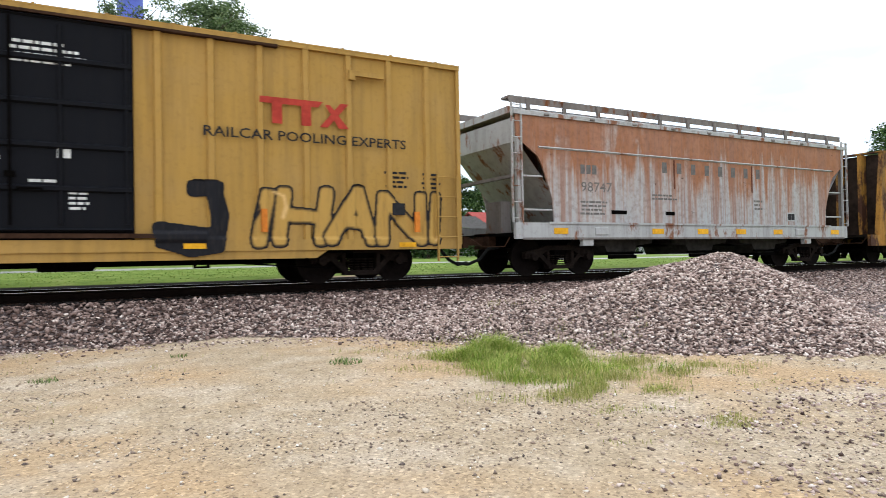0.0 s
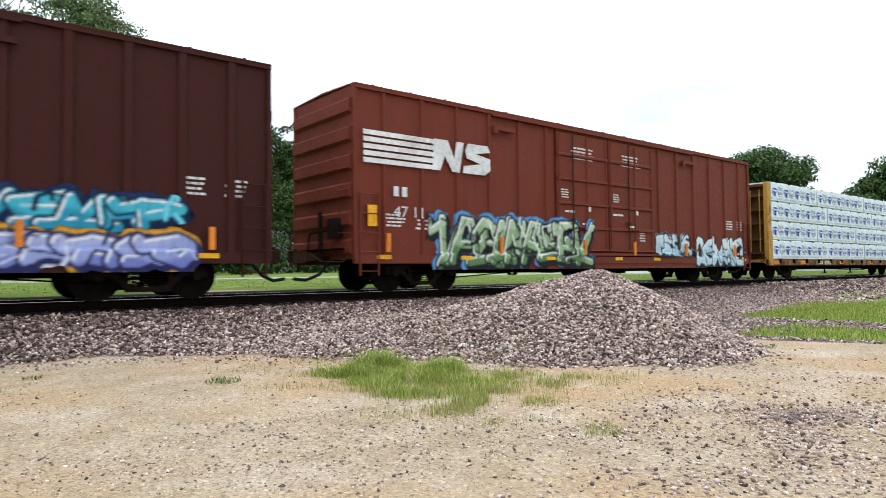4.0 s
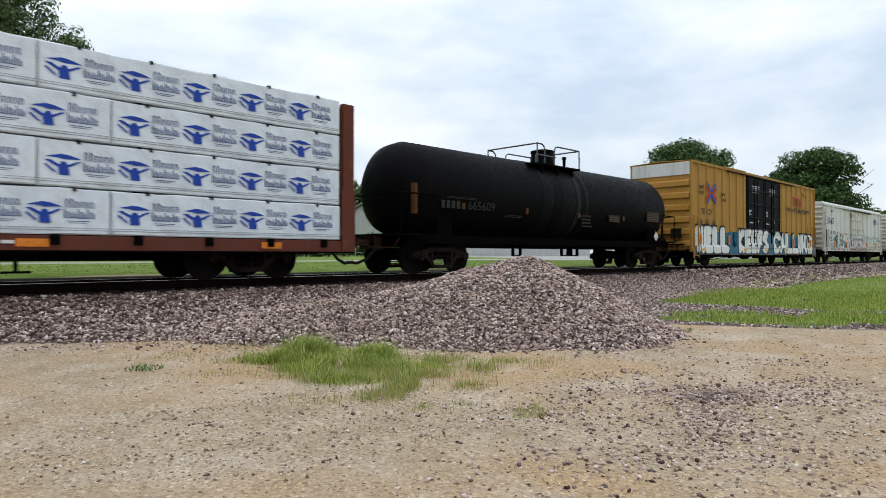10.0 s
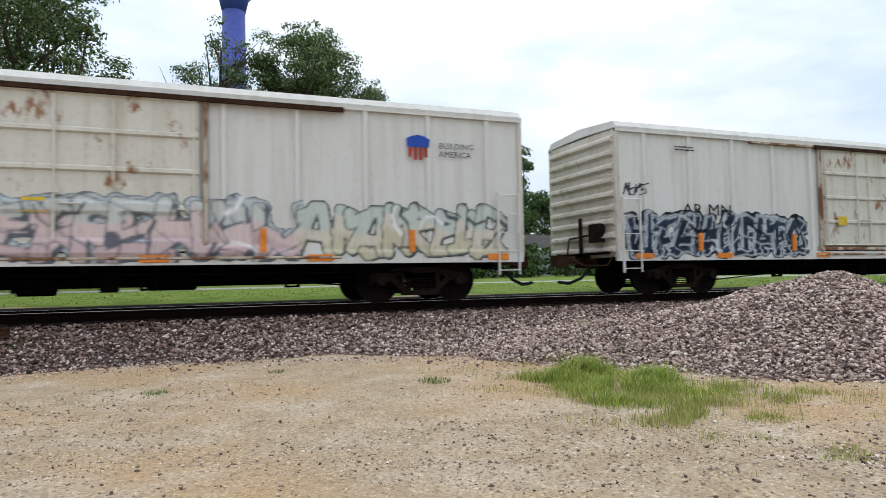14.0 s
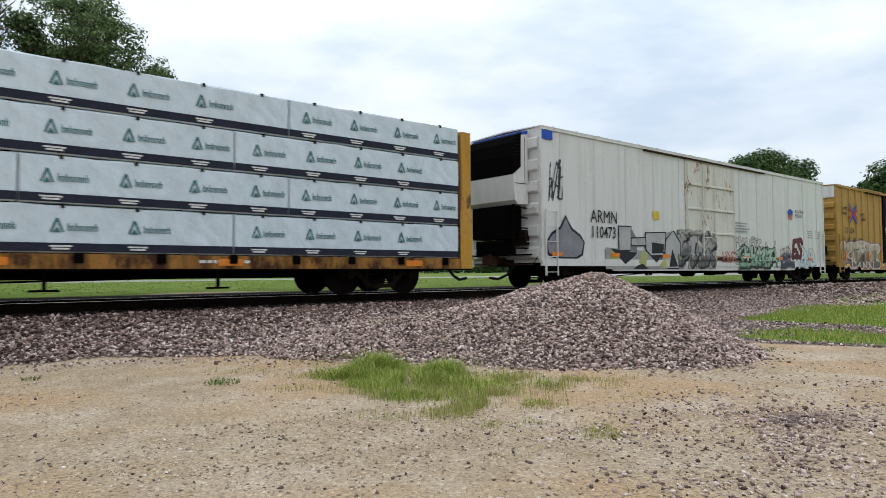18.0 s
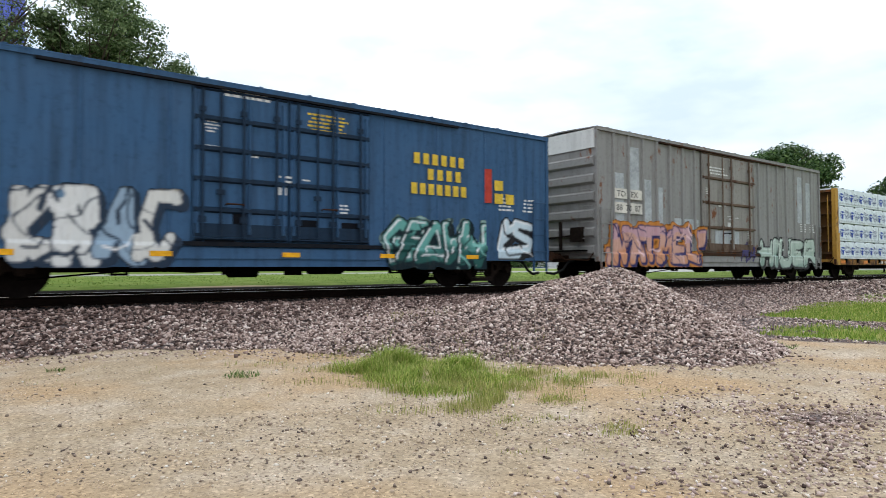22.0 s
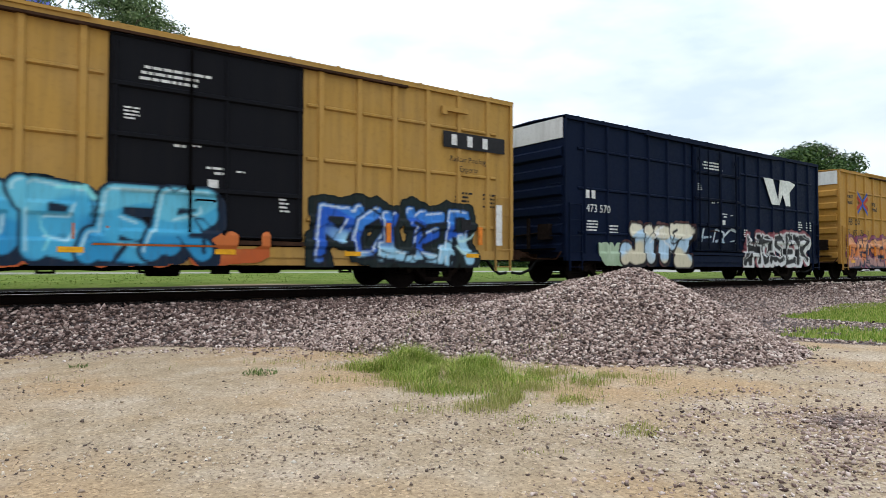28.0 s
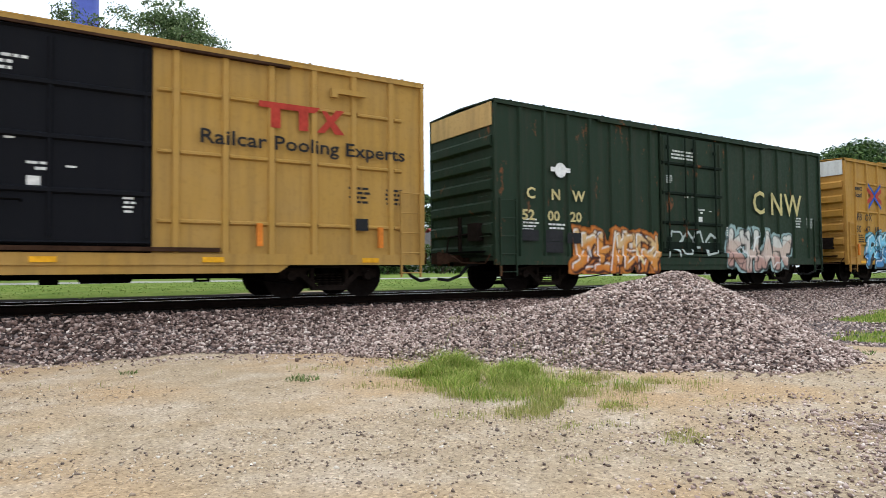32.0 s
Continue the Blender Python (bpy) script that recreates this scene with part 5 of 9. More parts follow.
    i = (np.arange(nz - 1)[:, None] * nx + np.arange(nx - 1)[None]).ravel()
    q = np.stack([i, i + 1, i + nx + 1, i + nx], 1)
    q = q[cov.ravel()[q].max(1) > 0]
    me = fast_mesh(name, v, q)
    me.attributes.new("spray", "FLOAT_COLOR", "POINT").data.foreach_set("color", np.concatenate([col, np.ones((nz, nx, 1))], -1).astype(np.float32).ravel())
    me.attributes.new("cover", "FLOAT", "POINT").data.foreach_set("value", cov.astype(np.float32).ravel())
    return part(name, me, spray_material(), car, label)


# ---------------------------------------------------------------- boxcars
def side_profile(door, leaves, ribs, rib_w, panel, face, sill, top, belts):
    """How far the near side stands out at each place along and up the car."""
    d0, d1 = door
    z0, z1, bars = sill + 0.36, top - 0.14, 4 if leaves == 1 else 5

    def prof(x, z):
        y = np.full(np.shape(x), panel)
        for k in ribs:
            y[np.abs(x - k) < rib_w / 2 + 0.01] = face
        for a, b, zs in belts:
            for zz in zs:
                y[(x > a) & (x < b) & (np.abs(z - zz) < 0.06)] = np.minimum(y[(x > a) & (x < b) & (np.abs(z - zz) < 0.06)], face + 0.01)
        inside = (x > d0) & (x < d1)
        y[inside] = face
        for k in range(bars + 1):
            y[inside & (np.abs(z - z0 - (z1 - z0) * k / bars) < 0.07)] = face - 0.056
        w = (d1 - d0) / leaves
        for k in range(leaves):
            a, b = d0 + k * w + 0.03, d0 + (k + 1) * w - 0.03
            for s in (a + 0.085, b - 0.095, a + (b - a) * 0.55 + 0.045):
                y[(np.abs(x - s) < 0.055) & (z > z0)] = face - 0.05
        y[z < sill + 0.23] = face - 0.012
        y[(z > sill + 0.24) & (z < sill + 0.34) & (x > d0 - 0.2) & (x < d1 + 1.2)] = face - 0.056
        return y
    return prof


def end_wall(car, x, k, z0, z1, mat, top_mat, ribs=6, name="end_wall"):
    """A pressed steel end with lying corrugations; k is the way it faces."""
    s = Shape().box(*sorted((x + 0.1 * k, x + 0.03 * k)), -HALF + 0.07, HALF - 0.07, z0, z1)
    cap = 0.62 if top_mat else 0.0
    e = part(name, s, mat, car)
    n, span = ribs, (z1 - cap - z0 - 0.1)
    for i in range(n):
        za, zb = z0 + 0.08 + i * span / n, z0 + 0.08 + (i + 0.62) * span / n
        prof = [(za, x + 0.035 * k), (za + 0.07, x - 0.07 * k), (zb - 0.07, x - 0.07 * k), (zb, x + 0.035 * k)]
        part("end_rib", Shape().add([(px, y, pz) for y in (-HALF + 0.12, HALF - 0.12) for pz, px in prof], [(0, 1, 5, 4), (1, 2, 6, 5), (2, 3, 7, 6), (0, 3, 2, 1), (4, 5, 6, 7)]), mat, e)
    part("corner_post", Shape().box(*sorted((x, x + 0.09 * k)), -HALF + 0.0, -HALF + 0.09, z0, z1), mat, e)
    part("corner_post", Shape().box(*sorted((x, x + 0.09 * k)), HALF - 0.09, HALF, z0, z1), mat, e)
    if top_mat:
        part("end_cap", Shape().box(*sorted((x - 0.012 * k, x + 0.028 * k)), -HALF + 0.1, HALF - 0.1, z1 - cap, z1 - 0.03), top_mat, e, "pale painted band at the top of the end")
    for z in (1.4, 1.9, 2.4, 2.9):
        part("grab_iron", Shape().path([(x - 0.02 * k, -1.35, z), (x - 0.12 * k, -1.35, z), (x - 0.12 * k, -0.95, z), (x - 0.02 * k, -0.95, z)], 0.012, 5), mat, e)
    part("crossover_platform", Shape().box(*sorted((x - 0.24 * k, x + 0.02 * k)), -1.2, 1.2, 1.0, 1.04), STEEL, e)
    if k > 0:
        gear = part("brake_gear", Shape().box(x - 0.2, x - 0.03, -1.05, -0.6, 1.3, 1.75), TRUCK, e, "dark brake gear on the end")
        part("brake_pipe", Shape().path([(x - 0.12, -0.6, 1.5), (x - 0.12, 0.4, 1.45), (x - 0.12, 0.5, 1.05)], 0.025, 5), TRUCK, gear)
        part("lever", Shape().box(x - 0.16, x - 0.1, -0.2, -0.1, 1.05, 1.95), TRUCK, gear)
    if k < 0:
        part("brake_wheel", Shape().lathe([(0.27, -0.015), (0.29, 0), (0.27, 0.015), (0.25, 0)], x + 0.2, 0.55, 2.5, 14, "x").box(x + 0.19, x + 0.21, 0.3, 0.8, 2.48, 2.52).box(x, x + 0.2, 0.53, 0.57, 2.48, 2.52), STEEL, e)
    return e


def door_leaf(car, x0, x1, z0, z1, mat, hardware, bars=4, seed=0, rib_mat=None):
    r = random.Random(seed)
    y = -HALF
    d = part("door", Shape().box(x0, x1, y - 0.0, y + 0.06, z0, z1), mat, car)
    for k in range(bars + 1):
        z = z0 + (z1 - z0) * k / bars
        part("door_rib", Shape().bar(x0 + 0.02, x1 - 0.02, y - 0.055, y - 0.001, max(z - 0.06, z0 + 0.002), min(z + 0.06, z1)), rib_mat or mat, d)
    for x in (x0 + 0.04, x1 - 0.14, x0 + (x1 - x0) * 0.55):
        part("door_stile", Shape().post(x, x + 0.09, y - 0.05, y - 0.002, z0 + 0.13, z1 - 0.13), mat, d)
    xr = x0 + (x1 - x0) * r.uniform(0.25, 0.4)
    part("lock_bar", Shape().rod((xr, y - 0.08, z0 + 0.1), (xr, y - 0.08, z1 - 0.1), 0.025, 6).box(xr - 0.08, xr + 0.08, y - 0.1, y - 0.05, z0 + 0.9, z0 + 1.0), rib_mat or hardware, d)
    part("door_handle", Shape().path([(xr + 0.1, y - 0.06, z0 + 0.7), (xr + 0.1, y - 0.14, z0 + 0.72), (xr + 0.45, y - 0.14, z0 + 0.72), (xr + 0.45, y - 0.06, z0 + 0.7)], 0.018, 6), hardware, d)
    if rib_mat:
        for f in (0.08, 0.5, 0.86):
            xk = x0 + (x1 - x0) * f
            part("lock_rod", Shape().rod((xk, y - 0.085, z0 + 0.04), (xk, y - 0.085, z1 - 0.06), 0.03, 6).box(xk - 0.07, xk + 0.07, y - 0.1, y - 0.05, z0 + 0.35, z0 + 0.47).box(xk - 0.06, xk + 0.06, y - 0.1, y - 0.05, z1 - 0.5, z1 - 0.4), rib_mat, d, "dark locking rod")
        part("kick_plate", Shape().box(x0 + 0.02, x1 - 0.02, y - 0.02, y - 0.001, z0 + 0.07, z0 + 0.33), rib_mat, d)
    return d


def boxcar(u, L, top, mat, label, door=(5.9, 9.7), leaves=1, door_mat=None, ribs=None, gap=0.96, rib_w=0.16, belts=(), end_top=None, smooth=False, roof_mat=None, seed=1, track_rust=None, end_ribs=6, name="boxcar", sill=0.68, end_mat=None, drop=True, rib_mat=None):
    """A steel boxcar or reefer; x runs along it from its leading end, z up from the rail."""
    car = place(thing(name, u, TRACK, RAIL, label, "freight car", "cars of the freight train"), u)
    door_mat = door_mat or mat
    panel, face = -HALF + (0.03 if smooth else 0.065), -HALF
    d0, d1 = door
    if ribs is None:
        left = [0.85 + k * (d0 - 1.25) / round((d0 - 1.25) / gap) for k in range(round((d0 - 1.25) / gap) + 1)]
        right = [d1 + 0.4 + k * (L - d1 - 1.25) / round((L - d1 - 1.25) / gap) for k in range(round((L - d1 - 1.25) / gap) + 1)]
        ribs = left + right
    for x0, x1 in ((0.09, d0), (d1, L - 0.09)):
        part("side_wall", Shape().box(x0, x1, panel, panel + 0.04, sill + 0.2, top - 0.05), mat, car)
    part("side_wall", Shape().box(0.09, L - 0.09, HALF - 0.1, HALF - 0.06, sill + 0.2, top - 0.05), mat, car)
    post = Shape().post(-rib_w / 2, rib_w / 2, face - panel + 0.0, -0.001, sill + 0.22, top - 0.08).mesh("side_post")
    post.materials.append(mat)
    for x in ribs:
        part("side_post", post, None, car).matrix_basis = pose(x, panel, 0)
        ob = part("side_post", post, None, car)
        ob.matrix_basis = pose(x, HALF - 0.06, 0, 0, 0, 180)
    for x0, x1, zs in belts:
        for z in zs:
            for a, b in zip([x0] + [r for r in ribs if x0 < r < x1], [r for r in ribs if x0 < r < x1] + [x1]):
                part("panel_rail", Shape().bar(a + rib_w / 2, b - rib_w / 2, face + 0.012, panel - 0.001, z - 0.05, z + 0.05), mat, car)
    part("top_chord", Shape().box(0, L, face - 0.015, panel + 0.05, top - 0.08, top).box(0, L, HALF - 0.09, HALF + 0.015, top - 0.08, top), roof_mat or mat, car)
    part("side_sill", Shape().box(0.02, L - 0.02, face - 0.012, panel + 0.06, sill, sill + 0.22).box(0.02, L - 0.02, HALF - 0.1, HALF + 0.01, sill, sill + 0.22), mat, car)
    if drop:
        part("drop_sill", Shape().prism([(3.2, sill), (3.45, sill - 0.16), (L - 3.45, sill - 0.16), (L - 3.2, sill)], face + 0.02, face + 0.05), mat, car)
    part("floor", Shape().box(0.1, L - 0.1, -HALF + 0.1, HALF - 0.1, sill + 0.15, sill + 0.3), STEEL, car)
    rise = 0.05
    roof = part("roof", Shape().prism_x([(-HALF - 0.02, top), (0, top + rise), (HALF + 0.02, top), (HALF + 0.02, top + 0.03), (0, top + rise + 0.04), (-HALF - 0.02, top + 0.03)], 0, L), roof_mat or mat, car)
    for k in range(int(L / 1.1)):
        x = 0.5 + k * 1.1
        part("roof_seam", Shape().prism_x([(-HALF - 0.025, top + 0.031), (0, top + rise + 0.041), (HALF + 0.025, top + 0.031), (HALF + 0.025, top + 0.05), (0, top + rise + 0.065), (-HALF - 0.025, top + 0.05)], x, x + 0.06), roof_mat or mat, roof)
    end_wall(car, 0, 1, sill + 0.1, top, end_mat or mat, end_top, end_ribs)
    end_wall(car, L, -1, sill + 0.1, top, end_mat or mat, end_top, end_ribs)
    hw = door_mat if name == "refrigerator_car" else STEEL if door_mat is not mat else RUSTY
    z0, z1 = sill + 0.36, top - 0.14
    w = (d1 - d0) / leaves
    for k in range(leaves):
        door_leaf(car, d0 + k * w + 0.03, d0 + (k + 1) * w - 0.03, z0, z1, door_mat, hw, 4 if leaves == 1 else 5, seed + k, rib_mat)
    tr = track_rust or (RUSTY if door_mat is not mat else mat)
    part("door_track", Shape().box(max(d0 - 2.6, 0.4), min(d1 + 2.6, L - 0.4), face - 0.06, panel - 0.001, top - 0.135, top - 0.085), tr, car)
    part("door_track", Shape().box(max(d0 - 0.2, 0.3), min(d1 + 1.2, L - 0.3), face - 0.055, panel - 0.001, sill + 0.25, sill + 0.33), track_rust or mat, car)
    part("door_back", Shape().box(d0, d1, panel + 0.06, panel + 0.1, sill + 0.2, top - 0.05), door_mat, car)
    ladder(car, 0.12, sill - 0.28, 2.35, mat, w=0.5)
    ladder(car, L - 0.65, sill - 0.28, 2.35, mat, w=0.5)
    part("step", Shape().path([(0.15, -HALF - 0.03, sill), (0.15, -HALF - 0.03, sill - 0.35), (0.6, -HALF - 0.03, sill - 0.35), (0.6, -HALF - 0.03, sill)], 0.018, 5), STEEL, car)
    truck(car, 2.15 if L < 17 else 2.3, u)
    truck(car, L - (2.15 if L < 17 else 2.3), u)
    end_gear(car, L)
    under_gear(car, L, sill, seed)
    return car, side_profile(door, leaves, ribs, rib_w, panel, face, sill, top, belts)


def reflectors(car, xs, z, mat=None, w=0.4, h=0.1, y=-HALF - 0.034):
    for x in xs:
        part("reflector", Shape().box(x, x + w, y, y + 0.006, z, z + h), mat or REFLECT, car, "yellow reflective strip")


def tall_reflectors(car, xs, z=1.05, h=0.45, w=0.11):
    for x in xs:
        part("reflector", Shape().box(x, x + w, -HALF - 0.075, -HALF - 0.02, z, z + h), REFLECT_O, car, "upright orange reflective strip")


Y_INK = -HALF - 0.006


def pool_logo(car, x, z, h=0.55, w=1.85, mat=None):
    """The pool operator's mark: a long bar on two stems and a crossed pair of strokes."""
    s = Shape()
    bar = h * 0.24
    s.prism([(x, z + h - bar), (x + w * 0.64, z + h - bar), (x + w * 0.7, z + h), (x, z + h)], Y_INK, Y_INK + 0.002)
    s.box(x + w * 0.13, x + w * 0.24, Y_INK, Y_INK + 0.002, z, z + h - bar)
    s.box(x + w * 0.45, x + w * 0.56, Y_INK, Y_INK + 0.002, z, z + h - bar)
    s.prism([(x + w * 0.66, z), (x + w * 0.75, z), (x + w, z + h), (x + w * 0.9, z + h)], Y_INK, Y_INK + 0.002)
    s.prism([(x + w * 0.72, z + h * 0.9), (x + w * 0.78, z + h * 0.9), (x + w, z), (x + w * 0.88, z)], Y_INK - 0.002, Y_INK)
    return part("pool_logo", s, mat or RED_INK, car, "dark red painted mark")


def road_logo(car, x, z, w=1.25, h=1.0):
    """Crossing red and blue strokes."""
    cx, cz, t = x + w / 2, z + h / 2, 0.085
    for sx in (-1, 1):
        red = Shape()
        for sz in (-1, 1):
            ax, az, bx, bz = cx + sx * 0.1, cz, cx + sx * w * 0.52, cz + sz * h * 0.27
            red.prism([(ax, az - t), (ax, az + t), (bx, bz + t), (bx, bz - t)][:: sx], Y_INK - 0.002 * (sz > 0), Y_INK + 0.002)
        part("road_logo_stroke", red, RED_INK, car, "red arrow stroke")
    for sz in (-1, 1):
        blue = Shape()
        for sx in (-1, 1):
            ax, az, bx, bz = cx, cz + sz * 0.06, cx + sx * w * 0.46, cz + sz * h * 0.5
            blue.prism([(ax, az - t * 0.7), (ax, az + t * 0.9), (bx, bz + t * 0.7), (bx, bz - t * 0.9)][:: sx], Y_INK - 0.006 - 0.002 * (sx > 0), Y_INK - 0.003)
        part("road_logo_stroke", blue, BLUE_INK, car, "blue arrow stroke")


def shield(car, x, z, s=1.0):
    part("shield_top", Shape().prism([(x, z + 0.32 * s), (x + 0.5 * s, z + 0.32 * s), (x + 0.53 * s, z + 0.5 * s), (x + 0.42 * s, z + 0.56 * s), (x + 0.25 * s, z + 0.6 * s), (x + 0.08 * s, z + 0.56 * s), (x - 0.03 * s, z + 0.5 * s)], Y_INK, Y_INK + 0.002), BLUE_INK, car)
    for k in range(4):
        xx, drop = x + 0.02 * s + k * 0.125 * s, 0.1 * s * abs(k - 1.5) / 1.5
        part("shield_stripe", Shape().box(xx, xx + 0.075 * s, Y_INK, Y_INK + 0.002, z + drop, z + 0.31 * s), RED_INK, car)


def small_print(car, L, seed, mat, door=None, spare=0.0, y=-HALF + 0.057):
    r = random.Random(seed)
    for x, z, w, h, n in ((0.8, 1.55, 0.7, 0.35, 4), (L - 1.9, 2.0, 0.6, 0.4, 4), (L - 1.0, 2.0, 0.5, 0.4, 4), (1.8, 1.5, 0.6, 0.3, 3)):
        if x > spare:
            stencil(n, x, y, z, w, h, mat, car, r)
    if door:
        W = door[1] - door[0]
        if W > 4.5:
            for x in (0.14 * W, 0.64 * W):
                stencil(4, door[0] + x, -HALF - 0.005, 3.86, 1.15, 0.42, WHITE_INK, car, r, "door_stencil")
                part("door_plate", Shape().box(door[0] + x + 0.7, door[0] + x + 0.9, -HALF - 0.012, -HALF - 0.003, 2.3, 2.55), WHITE_INK, car, "small white plate")
            spread = ((0.2, 2.65, 0.4, 0.3, 4), (0.3, 2.2, 0.7, 0.12, 1), (1.2, 1.75, 0.5, 0.2, 2), (0.3, 1.35, 0.6, 0.14, 1), (2.75, 2.65, 0.4, 0.3, 4), (2.75, 2.2, 0.6, 0.12, 1), (3.6, 1.75, 0.5, 0.2, 2), (4.2, 1.4, 0.35, 0.35, 4))
        else:
            stencil(3, door[0] + 0.5, -HALF - 0.005, 3.9, 1.35, 0.32, WHITE_INK, car, r, "door_stencil")
            part("door_plate", Shape().box(door[0] + 1.75, door[0] + 1.95, -HALF - 0.012, -HALF - 0.003, 2.02, 2.18), WHITE_INK, car, "small white plate")
            spread = ((0.24, 3.15, 0.3, 0.26, 4), (0.24, 2.82, 0.46, 0.12, 1), (1.1, 2.72, 0.24, 0.2, 2), (1.42, 2.74, 0.24, 0.16, 1), (1.72, 2.36, 0.5, 0.09, 1), (1.85, 2.26, 0.24, 0.1, 1), (2.3, 2.34, 0.22, 0.07, 1), (3.2, 1.6, 0.24, 0.32, 4))
        for x, z, w, h, n in spread:
            stencil(n, door[0] + x, -HALF - 0.005, z, w, h, WHITE_INK, car, r, "door_stencil")


YELLOW = paint("pool_yellow", (0.4, 0.233, 0.058), 0.3, 0.3, 0.0, 0.5)
ORANGE = paint("pool_orange_yellow", (0.405, 0.206, 0.04), 0.35, 0.26, 0.0, 0.5)
BLACK = paint("door_black", (0.0085, 0.009, 0.0115), 0.2, 0.15, 0.0, 0.55, (0.02, 0.018, 0.016))
WHITE = paint("reefer_white", (0.61, 0.605, 0.58), 0.1, 0.26, 0.0, 0.45, (0.3, 0.24, 0.17), (0.25, 0.12, 0.06))
OFFWHITE = paint("reefer_cream", (0.58, 0.56, 0.5), 0.2, 0.45, 0.28, 0.5, (0.3, 0.22, 0.14), (0.25, 0.12, 0.06))
RUST_CREAM = paint("rusty_door_frame", (0.5, 0.44, 0.36), 0.2, 0.5, 0.75, 0.6, (0.2, 0.12, 0.07), (0.17, 0.08, 0.04))
STAINED = paint("stained_cream_end", (0.56, 0.53, 0.47), 0.2, 0.5, 0.1, 0.6, (0.26, 0.19, 0.13), (0.24, 0.15, 0.09))
PALE = paint("end_band_white", (0.6, 0.6, 0.58), 0.2, 0.3)


def door_stop(car, x, mat):
    """The folded bracket high on the side that stops the open door."""
    part("door_stop", Shape().prism([(x, 4.24), (x + 0.14, 4.24), (x + 0.14, 4.33), (x + 0.8, 4.33), (x + 0.8, 4.44), (x, 4.44)], -HALF - 0.09, -HALF - 0.001), mat, car)


def pool_car(u, L, mat, label, number, seed, door, leaves=1, belts=(), old=False, mark="FB OX", logo_x=None, slogan="Railcar Pooling Experts", left=True, end_top=PALE):
    car, prof = boxcar(u, L, 4.85, mat, label, door, leaves, BLACK, end_top=end_top, belts=belts, seed=seed, roof_mat=mat, track_rust=RUSTY)
    R = L - door[1]
    if left:
        road_logo(car, 1.75 if L < 17 else 1.6, 3.0, 1.15, 0.95)
        lettering("next\nload", 0.2, BLACK_INK, car, 0.75, Y_INK, 3.65, wide=1.1, bold=0.008)
        lettering("any\nroad", 0.2, BLACK_INK, car, 3.35, Y_INK, 3.45, wide=1.1, bold=0.008)
        lettering(mark.replace(" ", "  "), 0.29, BLACK_INK, car, 0.8 if L < 17 else 0.95, Y_INK, 2.44, "reporting_mark", 1.0, 0.15, 0.003)
        lettering(number.replace(" ", "   "), 0.28, BLACK_INK, car, 0.72, Y_INK, 1.96, "car_number", 1.05, 0.15, 0.003)
    if old:
        part("mark_panel", Shape().box(L - 2.3, L - 0.3, Y_INK, Y_INK + 0.002, 3.45, 3.85), BLACK_INK, car, "black panel with a pale mark")
        letter_blocks(3, L - 2.05, Y_INK - 0.003, 3.52, 0.27, 0.33, WHITE_INK, car)
        for k, words in enumerate(("Railcar Pooling", "Experts")):
            lettering(words, 0.14, BLACK_INK, car, L - 2.1 + 0.3 * k, Y_INK, 3.12 - 0.24 * k)
    else:
        x = logo_x or door[1] + 0.62 + (R - 5.9) * 0.35
        long = (0.14 if slogan[1] == "a" else -0.15) if L > 17 else 0.0
        pool_logo(car, x + 1.15 + abs(long), 3.46 + (0.5 if long > 0 else 1.7) * long, 0.52, 1.85)
        lettering(slogan, 0.29 if slogan[1] == "a" else 0.2, BLACK_INK, car, x + 1.5 * abs(long), Y_INK, 3.02 + long, "slogan", 1.2, 0.0, 0.006 if slogan[1] == "a" else 0.003)
    small_print(car, L, seed, BLACK_INK, door)
    door_stop(car, door[1] + R * 0.6, mat)
    reflectors(car, (1.0, L * 0.33, L * 0.5, L * 0.68, L - 1.6), 0.73)
    part("placard", Shape().box(L - 1.75, L - 1.45, -HALF - 0.03, -HALF - 0.022, 1.42, 1.68), BLACK_INK, car, "small black data plate")
    tall_reflectors(car, [0.78 + k * (L - 2.0) / 5 for k in range(6) if not door[0] - 0.3 < 0.78 + k * (L - 2.0) / 5 < door[1] + 0.2])
    part("roof_board", Shape().box(door[0] - 3.2, door[0] - 0.3, -HALF - 0.05, -HALF - 0.02, 4.86, 4.92), mat, car, "bright folded roof edge")
    return car, prof


